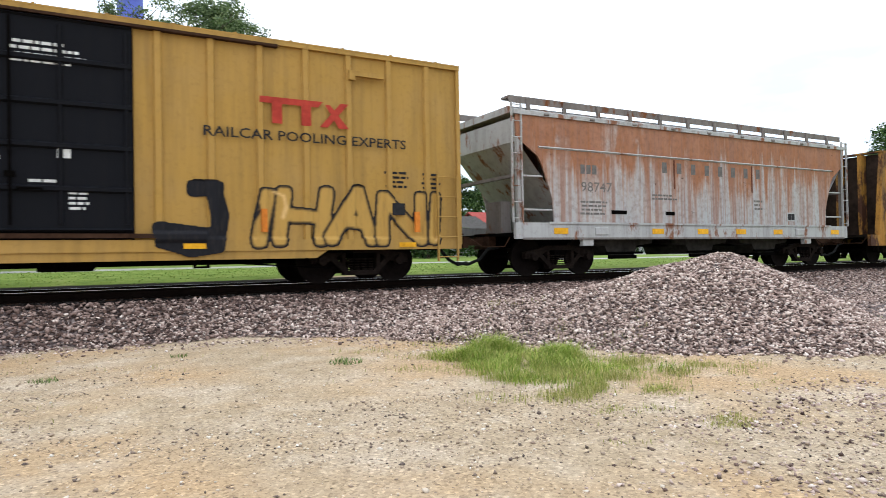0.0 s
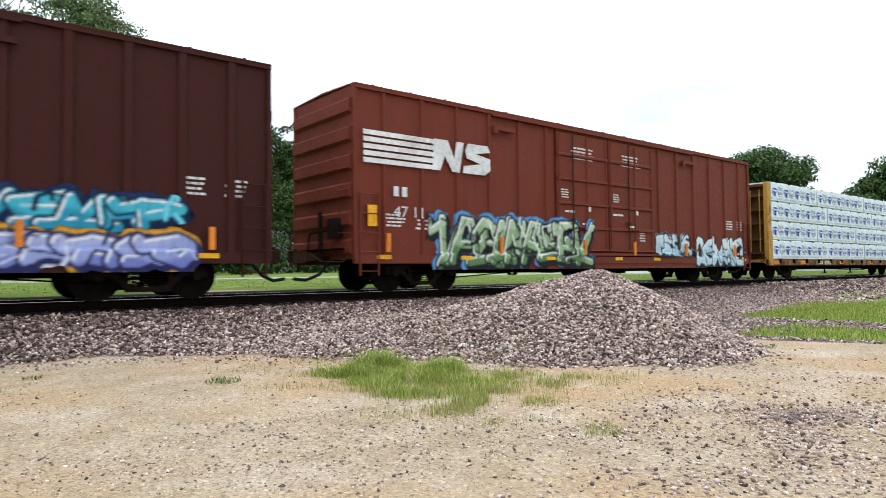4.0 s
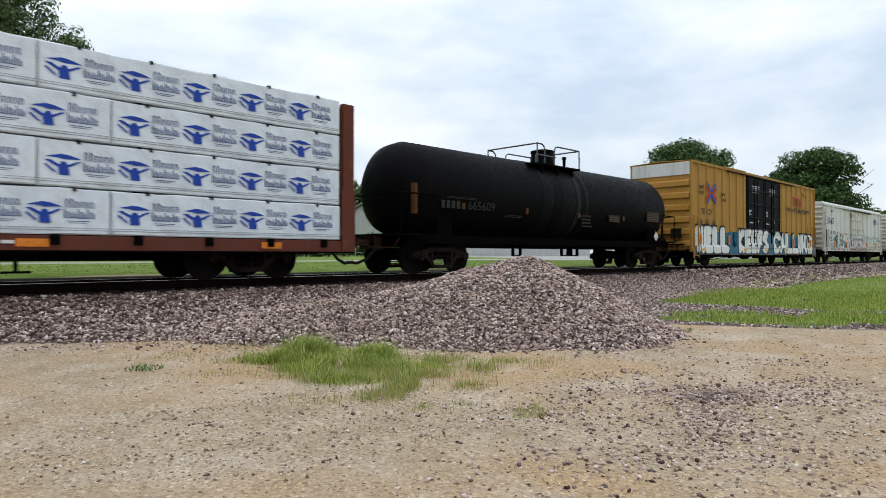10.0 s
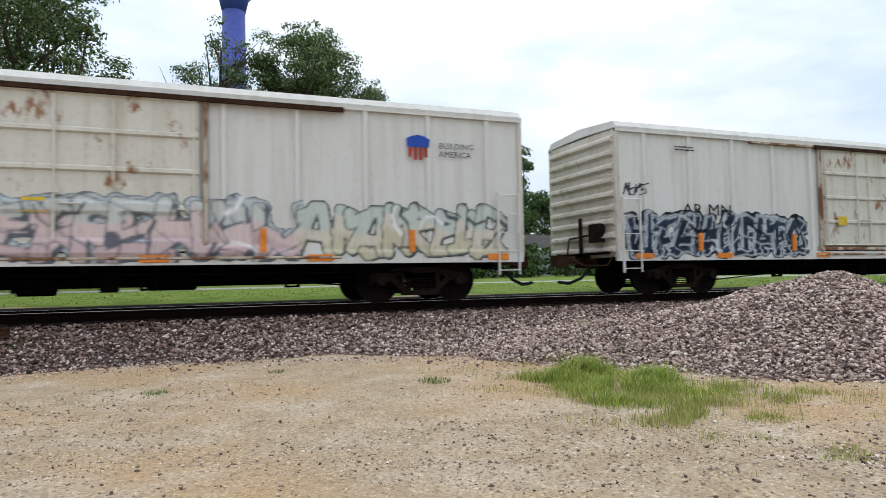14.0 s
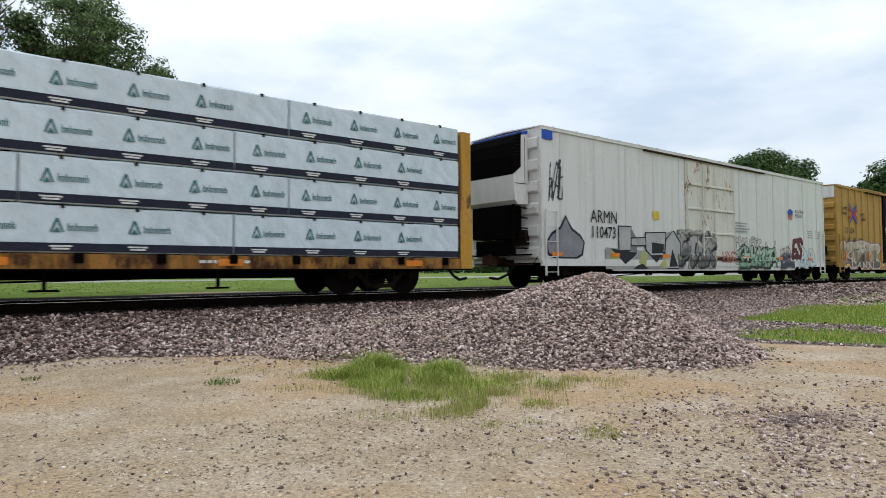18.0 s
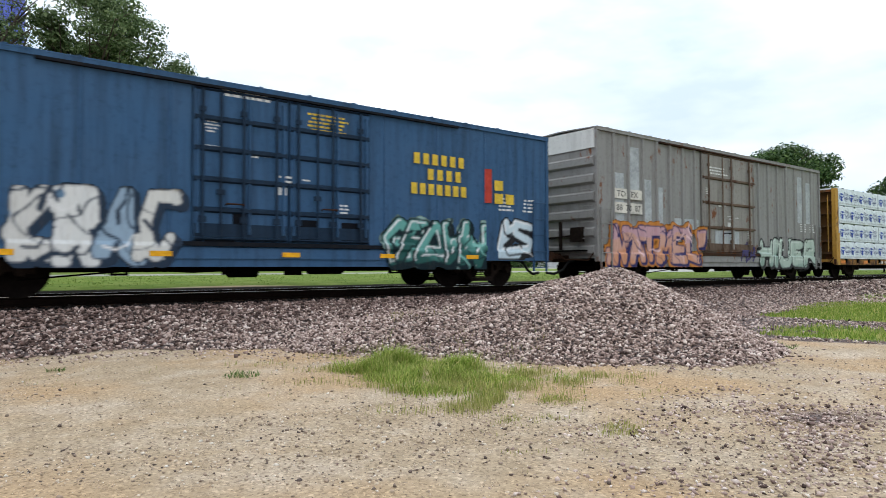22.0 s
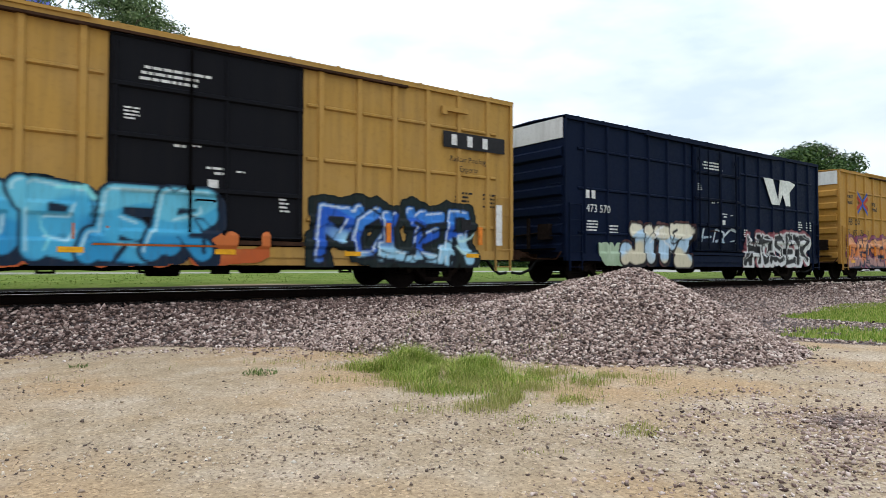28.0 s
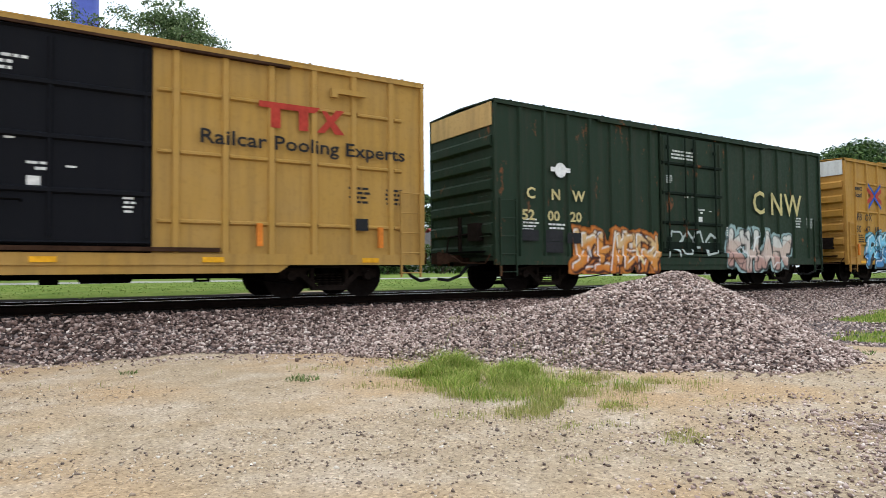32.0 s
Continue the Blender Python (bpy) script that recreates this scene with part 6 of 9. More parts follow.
def build_boxcars():
    blk, wht = (0.012, 0.012, 0.015), (0.72, 0.72, 0.7)
    # leading pool car
    car, prof = pool_car(-11.05, 18.75, YELLOW, "yellow boxcar with black double doors and loose outline graffiti", "660120", 3, (6.7, 11.95), 2, slogan="RAILCAR POOLING EXPERTS", left=False)
    spray_piece(car, prof, 13.8, 18.5, 0.68, 2.08, 4, [(0.46, 0.272, 0.07)], blk, None, words="IHANI", thick=0.14, style="wild", edge=0.055, shine=None, deep=0, loose=0.04, busy=3, label="black outline graffiti")
    spray_piece(car, prof, 12.05, 13.75, 0.52, 2.06, 8, [blk, blk], blk, None, words="j", thick=0.15, style="wild", slant=0.0, shine=None, edge=0.02, deep=0, label="solid black graffiti hook")
    # brown boxcar
    brown = paint("brown_car", (0.046, 0.0125, 0.0095), 0.2, 0.3, 0.0, 0.5, (0.02, 0.011, 0.009))
    car, prof = boxcar(47.86, 18.72, 4.85, brown, "dark brown boxcar with bubble graffiti", (6.85, 11.65), 2, gap=0.92, rib_w=0.2, end_top=PALE, seed=11)
    part("mark_panel", Shape().box(0.64, 1.36, Y_INK, Y_INK + 0.002, 2.2, 2.62), WHITE_INK, car, "white panel with dark letters")
    part("mark_panel", Shape().box(1.5, 1.9, Y_INK, Y_INK + 0.002, 2.2, 2.62), WHITE_INK, car, "white panel with a dark letter")
    lettering("KC", 0.32, BLACK_INK, car, 0.7, Y_INK - 0.003, 2.25, "reporting_mark", 0.95, 0.0, 0.006)
    lettering("S", 0.32, BLACK_INK, car, 1.57, Y_INK - 0.003, 2.25, "reporting_mark", 0.95, 0.0, 0.006)
    tall_reflectors(car, (0.72, 3.9, 6.7, 9.4, 14.2, 17.4), 0.95)
    for words, x in (("11", 0.78), ("23", 1.5), ("88", 2.42)):
        lettering(words, 0.26, WHITE_INK, car, x, Y_INK, 1.86, "car_number", 1.15, 0.0, 0.006)
    part("stencil_frame", Shape().box(2.7, 3.05, Y_INK, Y_INK + 0.002, 2.3, 2.33).box(2.7, 3.05, Y_INK, Y_INK + 0.002, 2.5, 2.53), WHITE_INK, car)
    small_print(car, 18.72, 12, WHITE_INK, (6.85, 11.65))
    spray_piece(car, prof, 0.95, 7.9, 0.95, 2.02, 20, [(0.24, 0.38, 0.09), (0.3, 0.44, 0.12)], None, None, 9, thick=0.2, style="bubble", shine=None, label="light green cloud patches")
    spray_piece(car, prof, 1.55, 7.1, 0.46, 2.0, 21, [(0.27, 0.38, 0.62), (0.3, 0.42, 0.68), (0.62, 0.56, 0.62), (0.28, 0.4, 0.66), (0.6, 0.54, 0.6), (0.24, 0.34, 0.6)], (0.012, 0.016, 0.03), None, words="JUCTUE", over=0.005, thick=0.17, style="bubble", edge=0.085, deep=0.1, loose=0.1, shine=None, turns=True, busy=6, spots=((0.7, 0.2, 0.3), (0.09, 0.11, 0.42), (0.6, 0.56, 0.62)), label="pale blue and pink bubble graffiti")
    spray_piece(car, prof, 11.2, 17.0, 1.2, 2.0, 24, [(0.02, 0.24, 0.36), (0.05, 0.38, 0.48)], (0.005, 0.015, 0.05), (0.02, 0.03, 0.1), 6, thick=0.12, style="mixed", halo_w=0.07, label="bright turquoise graffiti")
    spray_piece(car, prof, 11.3, 17.4, 0.52, 1.3, 25, [(0.15, 0.18, 0.45), (0.26, 0.31, 0.56), (0.34, 0.38, 0.6)], (0.018, 0.02, 0.08), (0.6, 0.3, 0.03), 6, over=0.005, thick=0.15, style="bubble", halo_w=0.1, edge=0.055, deep=0.08, spots=((0.15, 0.14, 0.45),), label="violet graffiti with orange glow")
    reflectors(car, (0.9, 17.2), 0.78)
    door_stop(car, 4.6, brown)
    door_stop(car, 13.4, brown)
    # red-brown boxcar
    red = paint("oxide_red_car", (0.15, 0.032, 0.017), 0.25, 0.3, 0.0, 0.5, (0.06, 0.025, 0.018))
    car, prof = boxcar(68.6, 19.05, 4.85, red, "oxide red boxcar with striped white mark and green graffiti", (7.0, 12.05), 2, gap=1.15, rib_w=0.12, end_top=None, seed=14)
    s = Shape()
    for k in range(5):
        s.box(0.25, 2.35, Y_INK, Y_INK + 0.002, 3.05 + k * 0.165, 3.05 + k * 0.165 + 0.115)
    s.prism([(2.3, 3.05), (2.55, 3.05), (2.7, 3.45), (2.95, 3.05), (3.2, 3.05), (3.35, 3.85), (3.1, 3.85), (3.02, 3.4), (2.8, 3.85), (2.35, 3.85)], Y_INK - 0.002, Y_INK)
    s.prism([(3.3, 3.05), (4.1, 3.05), (4.3, 3.2), (4.3, 3.5), (3.75, 3.6), (4.3, 3.68), (4.2, 3.85), (3.5, 3.85), (3.4, 3.65), (3.45, 3.45), (3.95, 3.34), (3.35, 3.24)], Y_INK - 0.004, Y_INK - 0.001)
    part("striped_mark", s, WHITE_INK, car, "white striped railway mark")
    letter_blocks(2, 1.1, Y_INK, 2.3, 0.24, 0.1, WHITE_INK, car)
    lettering("47 11", 0.28, WHITE_INK, car, 1.1, Y_INK, 1.8, "car_number", 1.1)
    small_print(car, 19.05, 15, WHITE_INK, (7.0, 12.05))
    spray_piece(car, prof, 2.3, 8.6, 0.52, 2.1, 33, [(0.1, 0.2, 0.08), (0.26, 0.38, 0.2), (0.4, 0.5, 0.34)], blk, (0.1, 0.28, 0.55), 7, thick=0.14, halo_w=0.1, label="green and pale graffiti with blue edge")
    spray_piece(car, prof, 12.2, 14.6, 0.9, 1.8, 35, [(0.35, 0.52, 0.6), (0.5, 0.62, 0.68)], blk, (0.4, 0.55, 0.62), 4, thick=0.1, style="bubble", halo_w=0.05, label="pale blue graffiti")
    spray_piece(car, prof, 14.8, 18.6, 0.55, 1.8, 36, [(0.4, 0.56, 0.64), (0.6, 0.68, 0.72)], blk, None, 5, thick=0.13, style="mixed", label="pale blue graffiti")
    reflectors(car, (0.6, 3.2, 6.5, 9.8, 12.0, 18.2), 0.78)
    door_stop(car, 4.4, red)
    door_stop(car, 13.9, red)
    tall_reflectors(car, (0.85, 4.6, 8.2, 10.8, 14.0, 17.6), 0.95)
    part("yellow_plate", Shape().box(0.35, 0.6, Y_INK - 0.03, Y_INK - 0.02, 1.55, 2.05), REFLECT, car)
    # pool car with the large white words
    car, prof = pool_car(180.52, 18.75, ORANGE, "yellow boxcar with black doors and large white block words on blue", "66 36 65", 41, (6.75, 11.85), 2, mark="TB OX")
    for words, x0, x1, top, thick, reach in (("HELL", 0.14, 4.55, 1.97, 0.21, (0.1, 4.95)), ("KEEPS", 5.25, 10.05, 1.94, 0.185, (4.95, 10.25)), ("CALLING", 10.4, 18.3, 1.9, 0.165, (10.25, 18.62))):
        spray_piece(car, prof, x0, x1, 0.54, top, 44, [wht, wht], blk, (0.02, 0.02, 0.03), words=words, thick=thick, style="block", slant=0.0, shine=None, edge=0.075, halo_w=0.13, box=(0.1, 18.6, 0.5, 1.68), boxcol=(0.025, 0.12, 0.2), reach=reach, label="white block letters on a blue band")
    # three reefers
    specs = ((201.27, "725 188", (7.2, 10.55), True, 51), (221.1, "781 111", (6.85, 10.1), False, 52), (240.49, "767 213", (7.3, 10.2), True, 53))
    for u, number, door, vent, sd in specs:
        L = 17.3
        car, prof = boxcar(u, L, 4.02, WHITE, "white refrigerator car covered with faded graffiti along the bottom", door, 1, OFFWHITE, gap=1.3, rib_w=0.14, seed=sd, end_top=None, end_ribs=9, name="refrigerator_car", track_rust=RUST_CREAM, end_mat=STAINED, sill=0.82, drop=False)
        part("roof_curve", Shape().prism_x([(-HALF, 4.06), (-HALF + 0.1, 4.2), (0, 4.3), (HALF - 0.1, 4.2), (HALF, 4.06)], 0.02, L - 0.02), WHITE, car, "rounded white roof")
        part("door_header", Shape().box(door[0] - 0.3, door[1] + 2.7, -HALF - 0.09, -HALF - 0.02, 3.86, 3.95), RUSTY, car)
        lettering("AR MN", 0.3, BLACK_INK, car, 1.35 if vent else 1.95, Y_INK, 1.95, "reporting_mark", 1.25, 0.0, 0.0)
        lettering(number, 0.3, BLACK_INK, car, 1.15 if vent else 1.85, Y_INK, 1.52, "car_number", 1.3)
        x = 0.25 if vent else L - 1.35
        # A flat near-black sheet stands for the shade inside the open bay.
        unit = part("machine_bay", Shape().box(x, x + 0.8, -HALF - 0.012, -HALF + 0.02, 0.95, 2.3), STEEL, car, "near-black sheet for the shade inside the machinery bay")
        for a, b, low, top in ((x + 0.55, x + 0.65, 0.85, 2.29), (x, x + 1.15, 2.3, 2.38), (x + 0.8, x + 0.86, 0.85, 2.29), (x, x + 0.06, 0.85, 2.29)):
            part("bay_post", Shape().box(a, b, -HALF - 0.04, -HALF - 0.013, low, top), WHITE, unit)
        for k in range(4):
            part("bay_rung", Shape().rod((x, -HALF - 0.05, 1.05 + 0.33 * k), (x + 0.55, -HALF - 0.05, 1.05 + 0.33 * k), 0.013, 5), WHITE, unit)
        for k in range(13):
            part("louvre", Shape().prism_x([(-HALF - 0.03, 2.52 + k * 0.095), (-HALF + 0.0, 2.5 + k * 0.095), (-HALF + 0.0, 2.57 + k * 0.095)], x + 0.1, x + 0.6), WHITE, unit)
        for xx in (door[0] - 0.13, door[1] + 0.03):
            part("door_frame", Shape().post(xx, xx + 0.1, -HALF - 0.05, -HALF + 0.02, 1.0, 3.86), RUST_CREAM, car, "rust-streaked door frame")
        part("door_frame", Shape().bar(door[0] - 0.3, door[1] + 2.6, -HALF - 0.05, -HALF + 0.02, 0.9, 0.99), RUST_CREAM, car, "rust-streaked door sill")
        tall_reflectors(car, (2.4, 5.6, 11.6, 14.6), 1.05)
        part("notice", Shape().box(door[0] + 0.5, door[0] + 0.85, -HALF - 0.064, -HALF - 0.058, 1.75, 2.0), YELLOW_INK, car, "yellow notice plate")
        shield(car, L - 2.7, 2.95, 0.95)
        lettering("BUILDING\nAMERICA", 0.13, BLACK_INK, car, L - 2.0, Y_INK, 3.25, "slogan")
        stencil(2, 1.7, Y_INK, 3.55, 0.8, 0.14, BLACK_INK, car, rng)
        if sd == 51:
            spray_piece(car, prof, 2.9, 6.7, 0.86, 2.2, 54, [(0.07, 0.32, 0.33), (0.62, 0.58, 0.52), (0.6, 0.56, 0.5)], (0.12, 0.05, 0.06), None, 5, thick=0.15, style="wild", edge=0.03, deep=0.04, shine=None, turns=True, spots=((0.07, 0.32, 0.33), (0.4, 0.1, 0.09), (0.1, 0.4, 0.42)), label="teal and cream graffiti with red edges")
            spray_piece(car, prof, 6.8, 12.3, 0.86, 2.12, 55, [(0.52, 0.4, 0.41), (0.6, 0.48, 0.47), (0.5, 0.52, 0.5)], (0.1, 0.11, 0.13), (0.45, 0.5, 0.53), 7, thick=0.15, style="wild", halo_w=0.07, edge=0.022, deep=0.05, shine=None, spots=((0.12, 0.12, 0.15), (0.55, 0.54, 0.5)), label="pale pink graffiti with thin dark outlines")
            spray_piece(car, prof, 12.3, 16.9, 0.86, 2.1, 56, [(0.5, 0.46, 0.34), (0.58, 0.54, 0.46), (0.48, 0.53, 0.49)], (0.06, 0.08, 0.08), None, 6, thick=0.13, style="mixed", edge=0.026, deep=0.03, shine=None, label="outlined cream graffiti")
            spray_piece(car, prof, 1.5, 2.9, 0.86, 1.4, 50, [(0.07, 0.32, 0.35), (0.55, 0.5, 0.46)], (0.3, 0.06, 0.05), None, 2, thick=0.12, style="bubble", edge=0.03, deep=0.0, shine=None, label="faded teal and red graffiti")
            spray_piece(car, prof, 0.85, 2.6, 2.62, 3.2, 57, [(0.1, 0.05, 0.16)], None, None, 6, thick=0.026, style="wild", shine=None, label="small purple tag")
        elif sd == 52:
            spray_piece(car, prof, 0.3, 6.2, 0.84, 2.1, 58, [(0.01, 0.016, 0.032), (0.014, 0.024, 0.045), (0.02, 0.035, 0.06)], (0.5, 0.54, 0.58), (0.012, 0.018, 0.035), 9, thick=0.15, edge=0.032, deep=0.0, halo_w=0.05, shine=(0.5, 0.55, 0.6), label="navy graffiti with white edges")
            spray_piece(car, prof, 10.1, 13.9, 0.84, 2.3, 59, [(0.07, 0.06, 0.07), (0.42, 0.36, 0.4), (0.34, 0.24, 0.3), (0.06, 0.05, 0.06)], (0.025, 0.02, 0.025), None, 4, thick=0.13, turns=True, edge=0.03, deep=0.05, shine=(0.5, 0.52, 0.52), busy=14, label="grey purple graffiti")
            spray_piece(car, prof, 0.2, 0.95, 2.35, 2.8, 64, [(0.05, 0.05, 0.07)], None, None, 4, thick=0.02, shine=None, label="small dark tag")
        else:
            spray_piece(car, prof, 1.4, 2.6, 0.86, 1.9, 60, [(0.5, 0.38, 0.2), (0.58, 0.5, 0.38)], None, None, 2, thick=0.2, style="bubble", shine=None, label="faded orange patch")
            spray_piece(car, prof, 4.6, 5.6, 0.86, 1.6, 65, [(0.5, 0.38, 0.2), (0.58, 0.5, 0.38)], None, None, 2, thick=0.15, style="bubble", shine=None, label="faded orange patch")
            spray_piece(car, prof, 5.6, 10.2, 0.9, 1.85, 61, [(0.27, 0.38, 0.48), (0.42, 0.5, 0.56)], None, None, 5, thick=0.2, style="mixed", shine=None, label="faded blue graffiti")
            spray_piece(car, prof, 10.3, 17.0, 0.86, 1.95, 62, [(0.36, 0.48, 0.5), (0.55, 0.56, 0.52)], (0.03, 0.04, 0.05), None, 9, thick=0.14, style="mixed", edge=0.045, deep=0.03, label="pale graffiti with black outlines")
            spray_piece(car, prof, 3.3, 4.3, 2.5, 3.3, 63, [(0.42, 0.1, 0.12)], None, None, 4, thick=0.024, shine=None, label="small red tag")
        reflectors(car, (0.5, 3.0, 6.5, 9.5, 12.5, 16.4), 0.87, REFLECT_O, 0.5, 0.13)
    # tall smooth reefer with its cooling unit on the end
    L = 20.38
    car, prof = boxcar(285.33, L, 4.78, WHITE, "tall smooth white refrigerator car with grey graffiti", (7.8, 11.5), 1, OFFWHITE, gap=1.5, rib_w=0.05, smooth=True, seed=71, name="refrigerator_car", track_rust=RUSTY)
    lettering("ARMN", 0.42, BLACK_INK, car, 2.25, Y_INK, 2.06, "reporting_mark", 0.86)
    lettering("110473", 0.38, BLACK_INK, car, 2.25, Y_INK, 1.58, "car_number", 0.84, 0.0, 0.004)
    shield(car, 16.4, 2.75, 0.9)
    lettering("BUILDING\nAMERICA", 0.15, BLACK_INK, car, 17.1, Y_INK, 3.15, "slogan")
    small_print(car, L, 72, plain("grey_stencil", (0.28, 0.28, 0.28), 0.6), spare=2.5, y=-HALF + 0.024)
    part("yellow_plate", Shape().box(5.7, 6.05, Y_INK - 0.003, Y_INK, 2.3, 2.6), YELLOW_INK, car)
    part("end_sign", Shape().box(0.03, 0.5, Y_INK - 0.004, Y_INK, 4.42, 4.68), BLUE_INK, car, "small blue sign at the top corner")
    unit = part("cooling_unit", Shape().prism([(-0.06, 2.5), (-0.5, 2.5), (-0.6, 2.62), (-0.68, 3.35), (-0.36, 3.6), (-0.34, 4.56), (-0.06, 4.6)], -1.05, 1.05), WHITE, car, "white cooling unit hung on the end wall")
    part("top_cover", Shape().prism([(-0.06, 4.605), (-0.34, 4.565), (-0.34, 4.66), (-0.06, 4.7)], -1.05, 1.05), BLUE_INK, unit, "dark blue top cover")
    grille = part("grille", Shape().prism([(-0.685, 3.36), (-0.74, 3.9), (-0.7, 4.3), (-0.56, 4.52), (-0.345, 4.62), (-0.365, 3.605)], -1.06, 1.06), STEEL, unit, "black rounded air grille")
    for k in range(9):
        part("louvre", Shape().box(-0.7 + 0.02 * max(k - 5, 0), -0.4, -1.073, -1.061, 3.62 + k * 0.1, 3.65 + k * 0.1), WHEEL, grille)
    part("panel_seam", Shape().box(-0.6, -0.1, -1.056, -1.051, 3.1, 3.12), STEEL, unit)
    part("panel_seam", Shape().box(-0.2, -0.185, -1.056, -1.051, 3.14, 4.5), STEEL, unit)
    part("engine", Shape().box(-0.62, -0.1, -0.8, 0.8, 1.5, 2.48).box(-0.66, -0.2, -0.6, 0.6, 1.0, 1.45), STEEL, unit, "dark engine and fuel tank")
    for yy in (-1.05, 0.97):
        part("frame_post", Shape().box(-0.68, -0.6, yy, yy + 0.08, 1.0, 2.49), STEEL, unit)
    for k in range(5):
        part("frame_bar", Shape().rod((-0.64, -1.02, 1.2 + k * 0.3), (-0.06, -1.02, 1.2 + k * 0.3), 0.02, 5), STEEL, unit)
    tones = [plain("spray_" + key, col, 0.55, 0, 0.2) for key, col in (("charcoal", (0.025, 0.025, 0.03)), ("mid_grey", (0.17, 0.17, 0.175)), ("silver", (0.36, 0.36, 0.35)), ("olive", (0.36, 0.38, 0.14)), ("stone", (0.3, 0.29, 0.275)))]
    panels = ((4, ((3.0, 0.58), (7.42, 0.58), (7.42, 1.52), (6.95, 1.95), (6.42, 1.86), (5.22, 1.82), (5.22, 1.2), (3.72, 1.25), (3.0, 1.28))), (3, ((3.1, 0.75), (3.6, 0.62), (3.75, 1.15), (3.3, 1.2))), (2, ((3.72, 1.2), (4.32, 1.22), (4.36, 1.98), (3.72, 1.97))), (1, ((4.36, 1.98), (4.7, 1.6), (4.7, 1.1), (4.32, 1.22))), (2, ((4.4, 1.38), (5.24, 1.4), (5.24, 1.64), (4.4, 1.6))),
              (2, ((5.24, 1.8), (6.42, 1.86), (6.33, 1.2), (5.95, 0.78), (5.24, 1.25))), (2, ((6.4, 1.2), (6.48, 1.62), (6.92, 1.93), (7.36, 1.52), (7.3, 0.62), (6.5, 0.62))))
    shades = ((0, ((3.27, 1.25), (4.69, 1.13), (4.5, 0.98), (4.03, 0.74))), (3, ((4.78, 0.8), (5.2, 0.62), (5.3, 1.15), (5.0, 1.2))), (0, ((4.5, 0.59), (4.75, 0.72), (5.02, 0.76), (5.35, 0.59))), (0, ((5.58, 1.5), (6.32, 1.46), (6.28, 1.14), (5.58, 1.12))), (0, ((5.46, 1.06), (6.24, 1.08), (5.84, 0.8))), (0, ((6.84, 1.28), (7.2, 0.68), (6.64, 0.66))), (3, ((6.0, 0.7), (6.5, 0.6), (6.42, 1.0))), (3, ((7.2, 0.7), (7.44, 0.62), (7.42, 1.1))))
    for k, (tone, poly) in enumerate(panels + shades):
        if k in (2, 4, 5, 6):
            mx, mz = sum(a for a, b in poly) / len(poly), sum(b for a, b in poly) / len(poly)
            part("graffiti_block", Shape().prism([(a + 0.045 * (1 if a > mx else -1), b + 0.04 * (1 if b > mz else -1)) for a, b in poly], Y_INK - 0.001 * k + 0.0005, Y_INK + 0.002), tones[0], car, "black graffiti outline")
        part("graffiti_block", Shape().prism(list(poly), Y_INK - 0.001 * k, Y_INK + 0.002), tones[tone], car, "grey shaded graffiti block")
    spray_piece(car, prof, 7.4, 9.85, 0.58, 2.0, 74, [(0.12, 0.12, 0.12), (0.3, 0.29, 0.27), (0.36, 0.35, 0.33)], (0.02, 0.02, 0.025), (0.36, 0.34, 0.31), 3, thick=0.15, style="mixed", edge=0.035, deep=0.06, shine=None, busy=16, spots=((0.08, 0.08, 0.085), (0.5, 0.4, 0.25)), label="grey graffiti with dark outlines")
    spray_piece(car, prof, 10.3, 11.5, 0.75, 1.35, 78, [(0.42, 0.16, 0.13)], None, None, 4, thick=0.03, shine=None, label="salmon scribble")
    spray_piece(car, prof, 11.4, 15.2, 0.6, 1.95, 79, [(0.42, 0.4, 0.36), (0.5, 0.48, 0.45)], (0.12, 0.11, 0.11), None, 5, thick=0.07, style="wild", edge=0.025, deep=0, shine=None, busy=5, label="thin grey graffiti in the background")
    spray_piece(car, prof, 11.7, 15.15, 0.56, 1.62, 75, [(0.2, 0.34, 0.24), (0.36, 0.46, 0.36)], (0.02, 0.03, 0.025), None, 6, thick=0.085, style="wild", edge=0.045, deep=0.09, over=0.005, shine=None, label="pale green graffiti")
    spray_piece(car, prof, 15.5, 16.9, 0.58, 1.6, 73, [(0.03, 0.04, 0.07), (0.5, 0.44, 0.4)], (0.1, 0.09, 0.1), None, 2, thick=0.1, style="wild", edge=0.025, deep=0.04, shine=None, label="navy and cream graffiti")
    spray_piece(car, prof, 16.7, 17.95, 0.95, 2.08, 76, [(0.09, 0.012, 0.018), (0.12, 0.016, 0.024)], (0.05, 0.012, 0.016), None, words="ES", thick=0.1, style="wild", edge=0.02, loose=0.08, deep=0, busy=0, over=0.004, shine=None, label="dark red graffiti")
    spray_piece(car, prof, 17.3, 19.3, 0.58, 1.6, 70, [(0.45, 0.52, 0.56), (0.55, 0.56, 0.55)], (0.1, 0.12, 0.16), None, 3, thick=0.09, style="mixed", edge=0.025, deep=0.03, shine=None, label="pale blue graffiti")
    stencil(4, 11.4, Y_INK, 2.05, 1.35, 0.45, MATS["grey_stencil"], car, rng)
    s = Shape().prism([(0.21, 1.35), (0.3, 1.06), (0.6, 0.95), (1.5, 0.95), (1.78, 1.06), (1.88, 1.4), (1.7, 1.58), (1.3, 1.78), (1.06, 2.12), (0.85, 1.8), (0.45, 1.6)], Y_INK, Y_INK + 0.002)
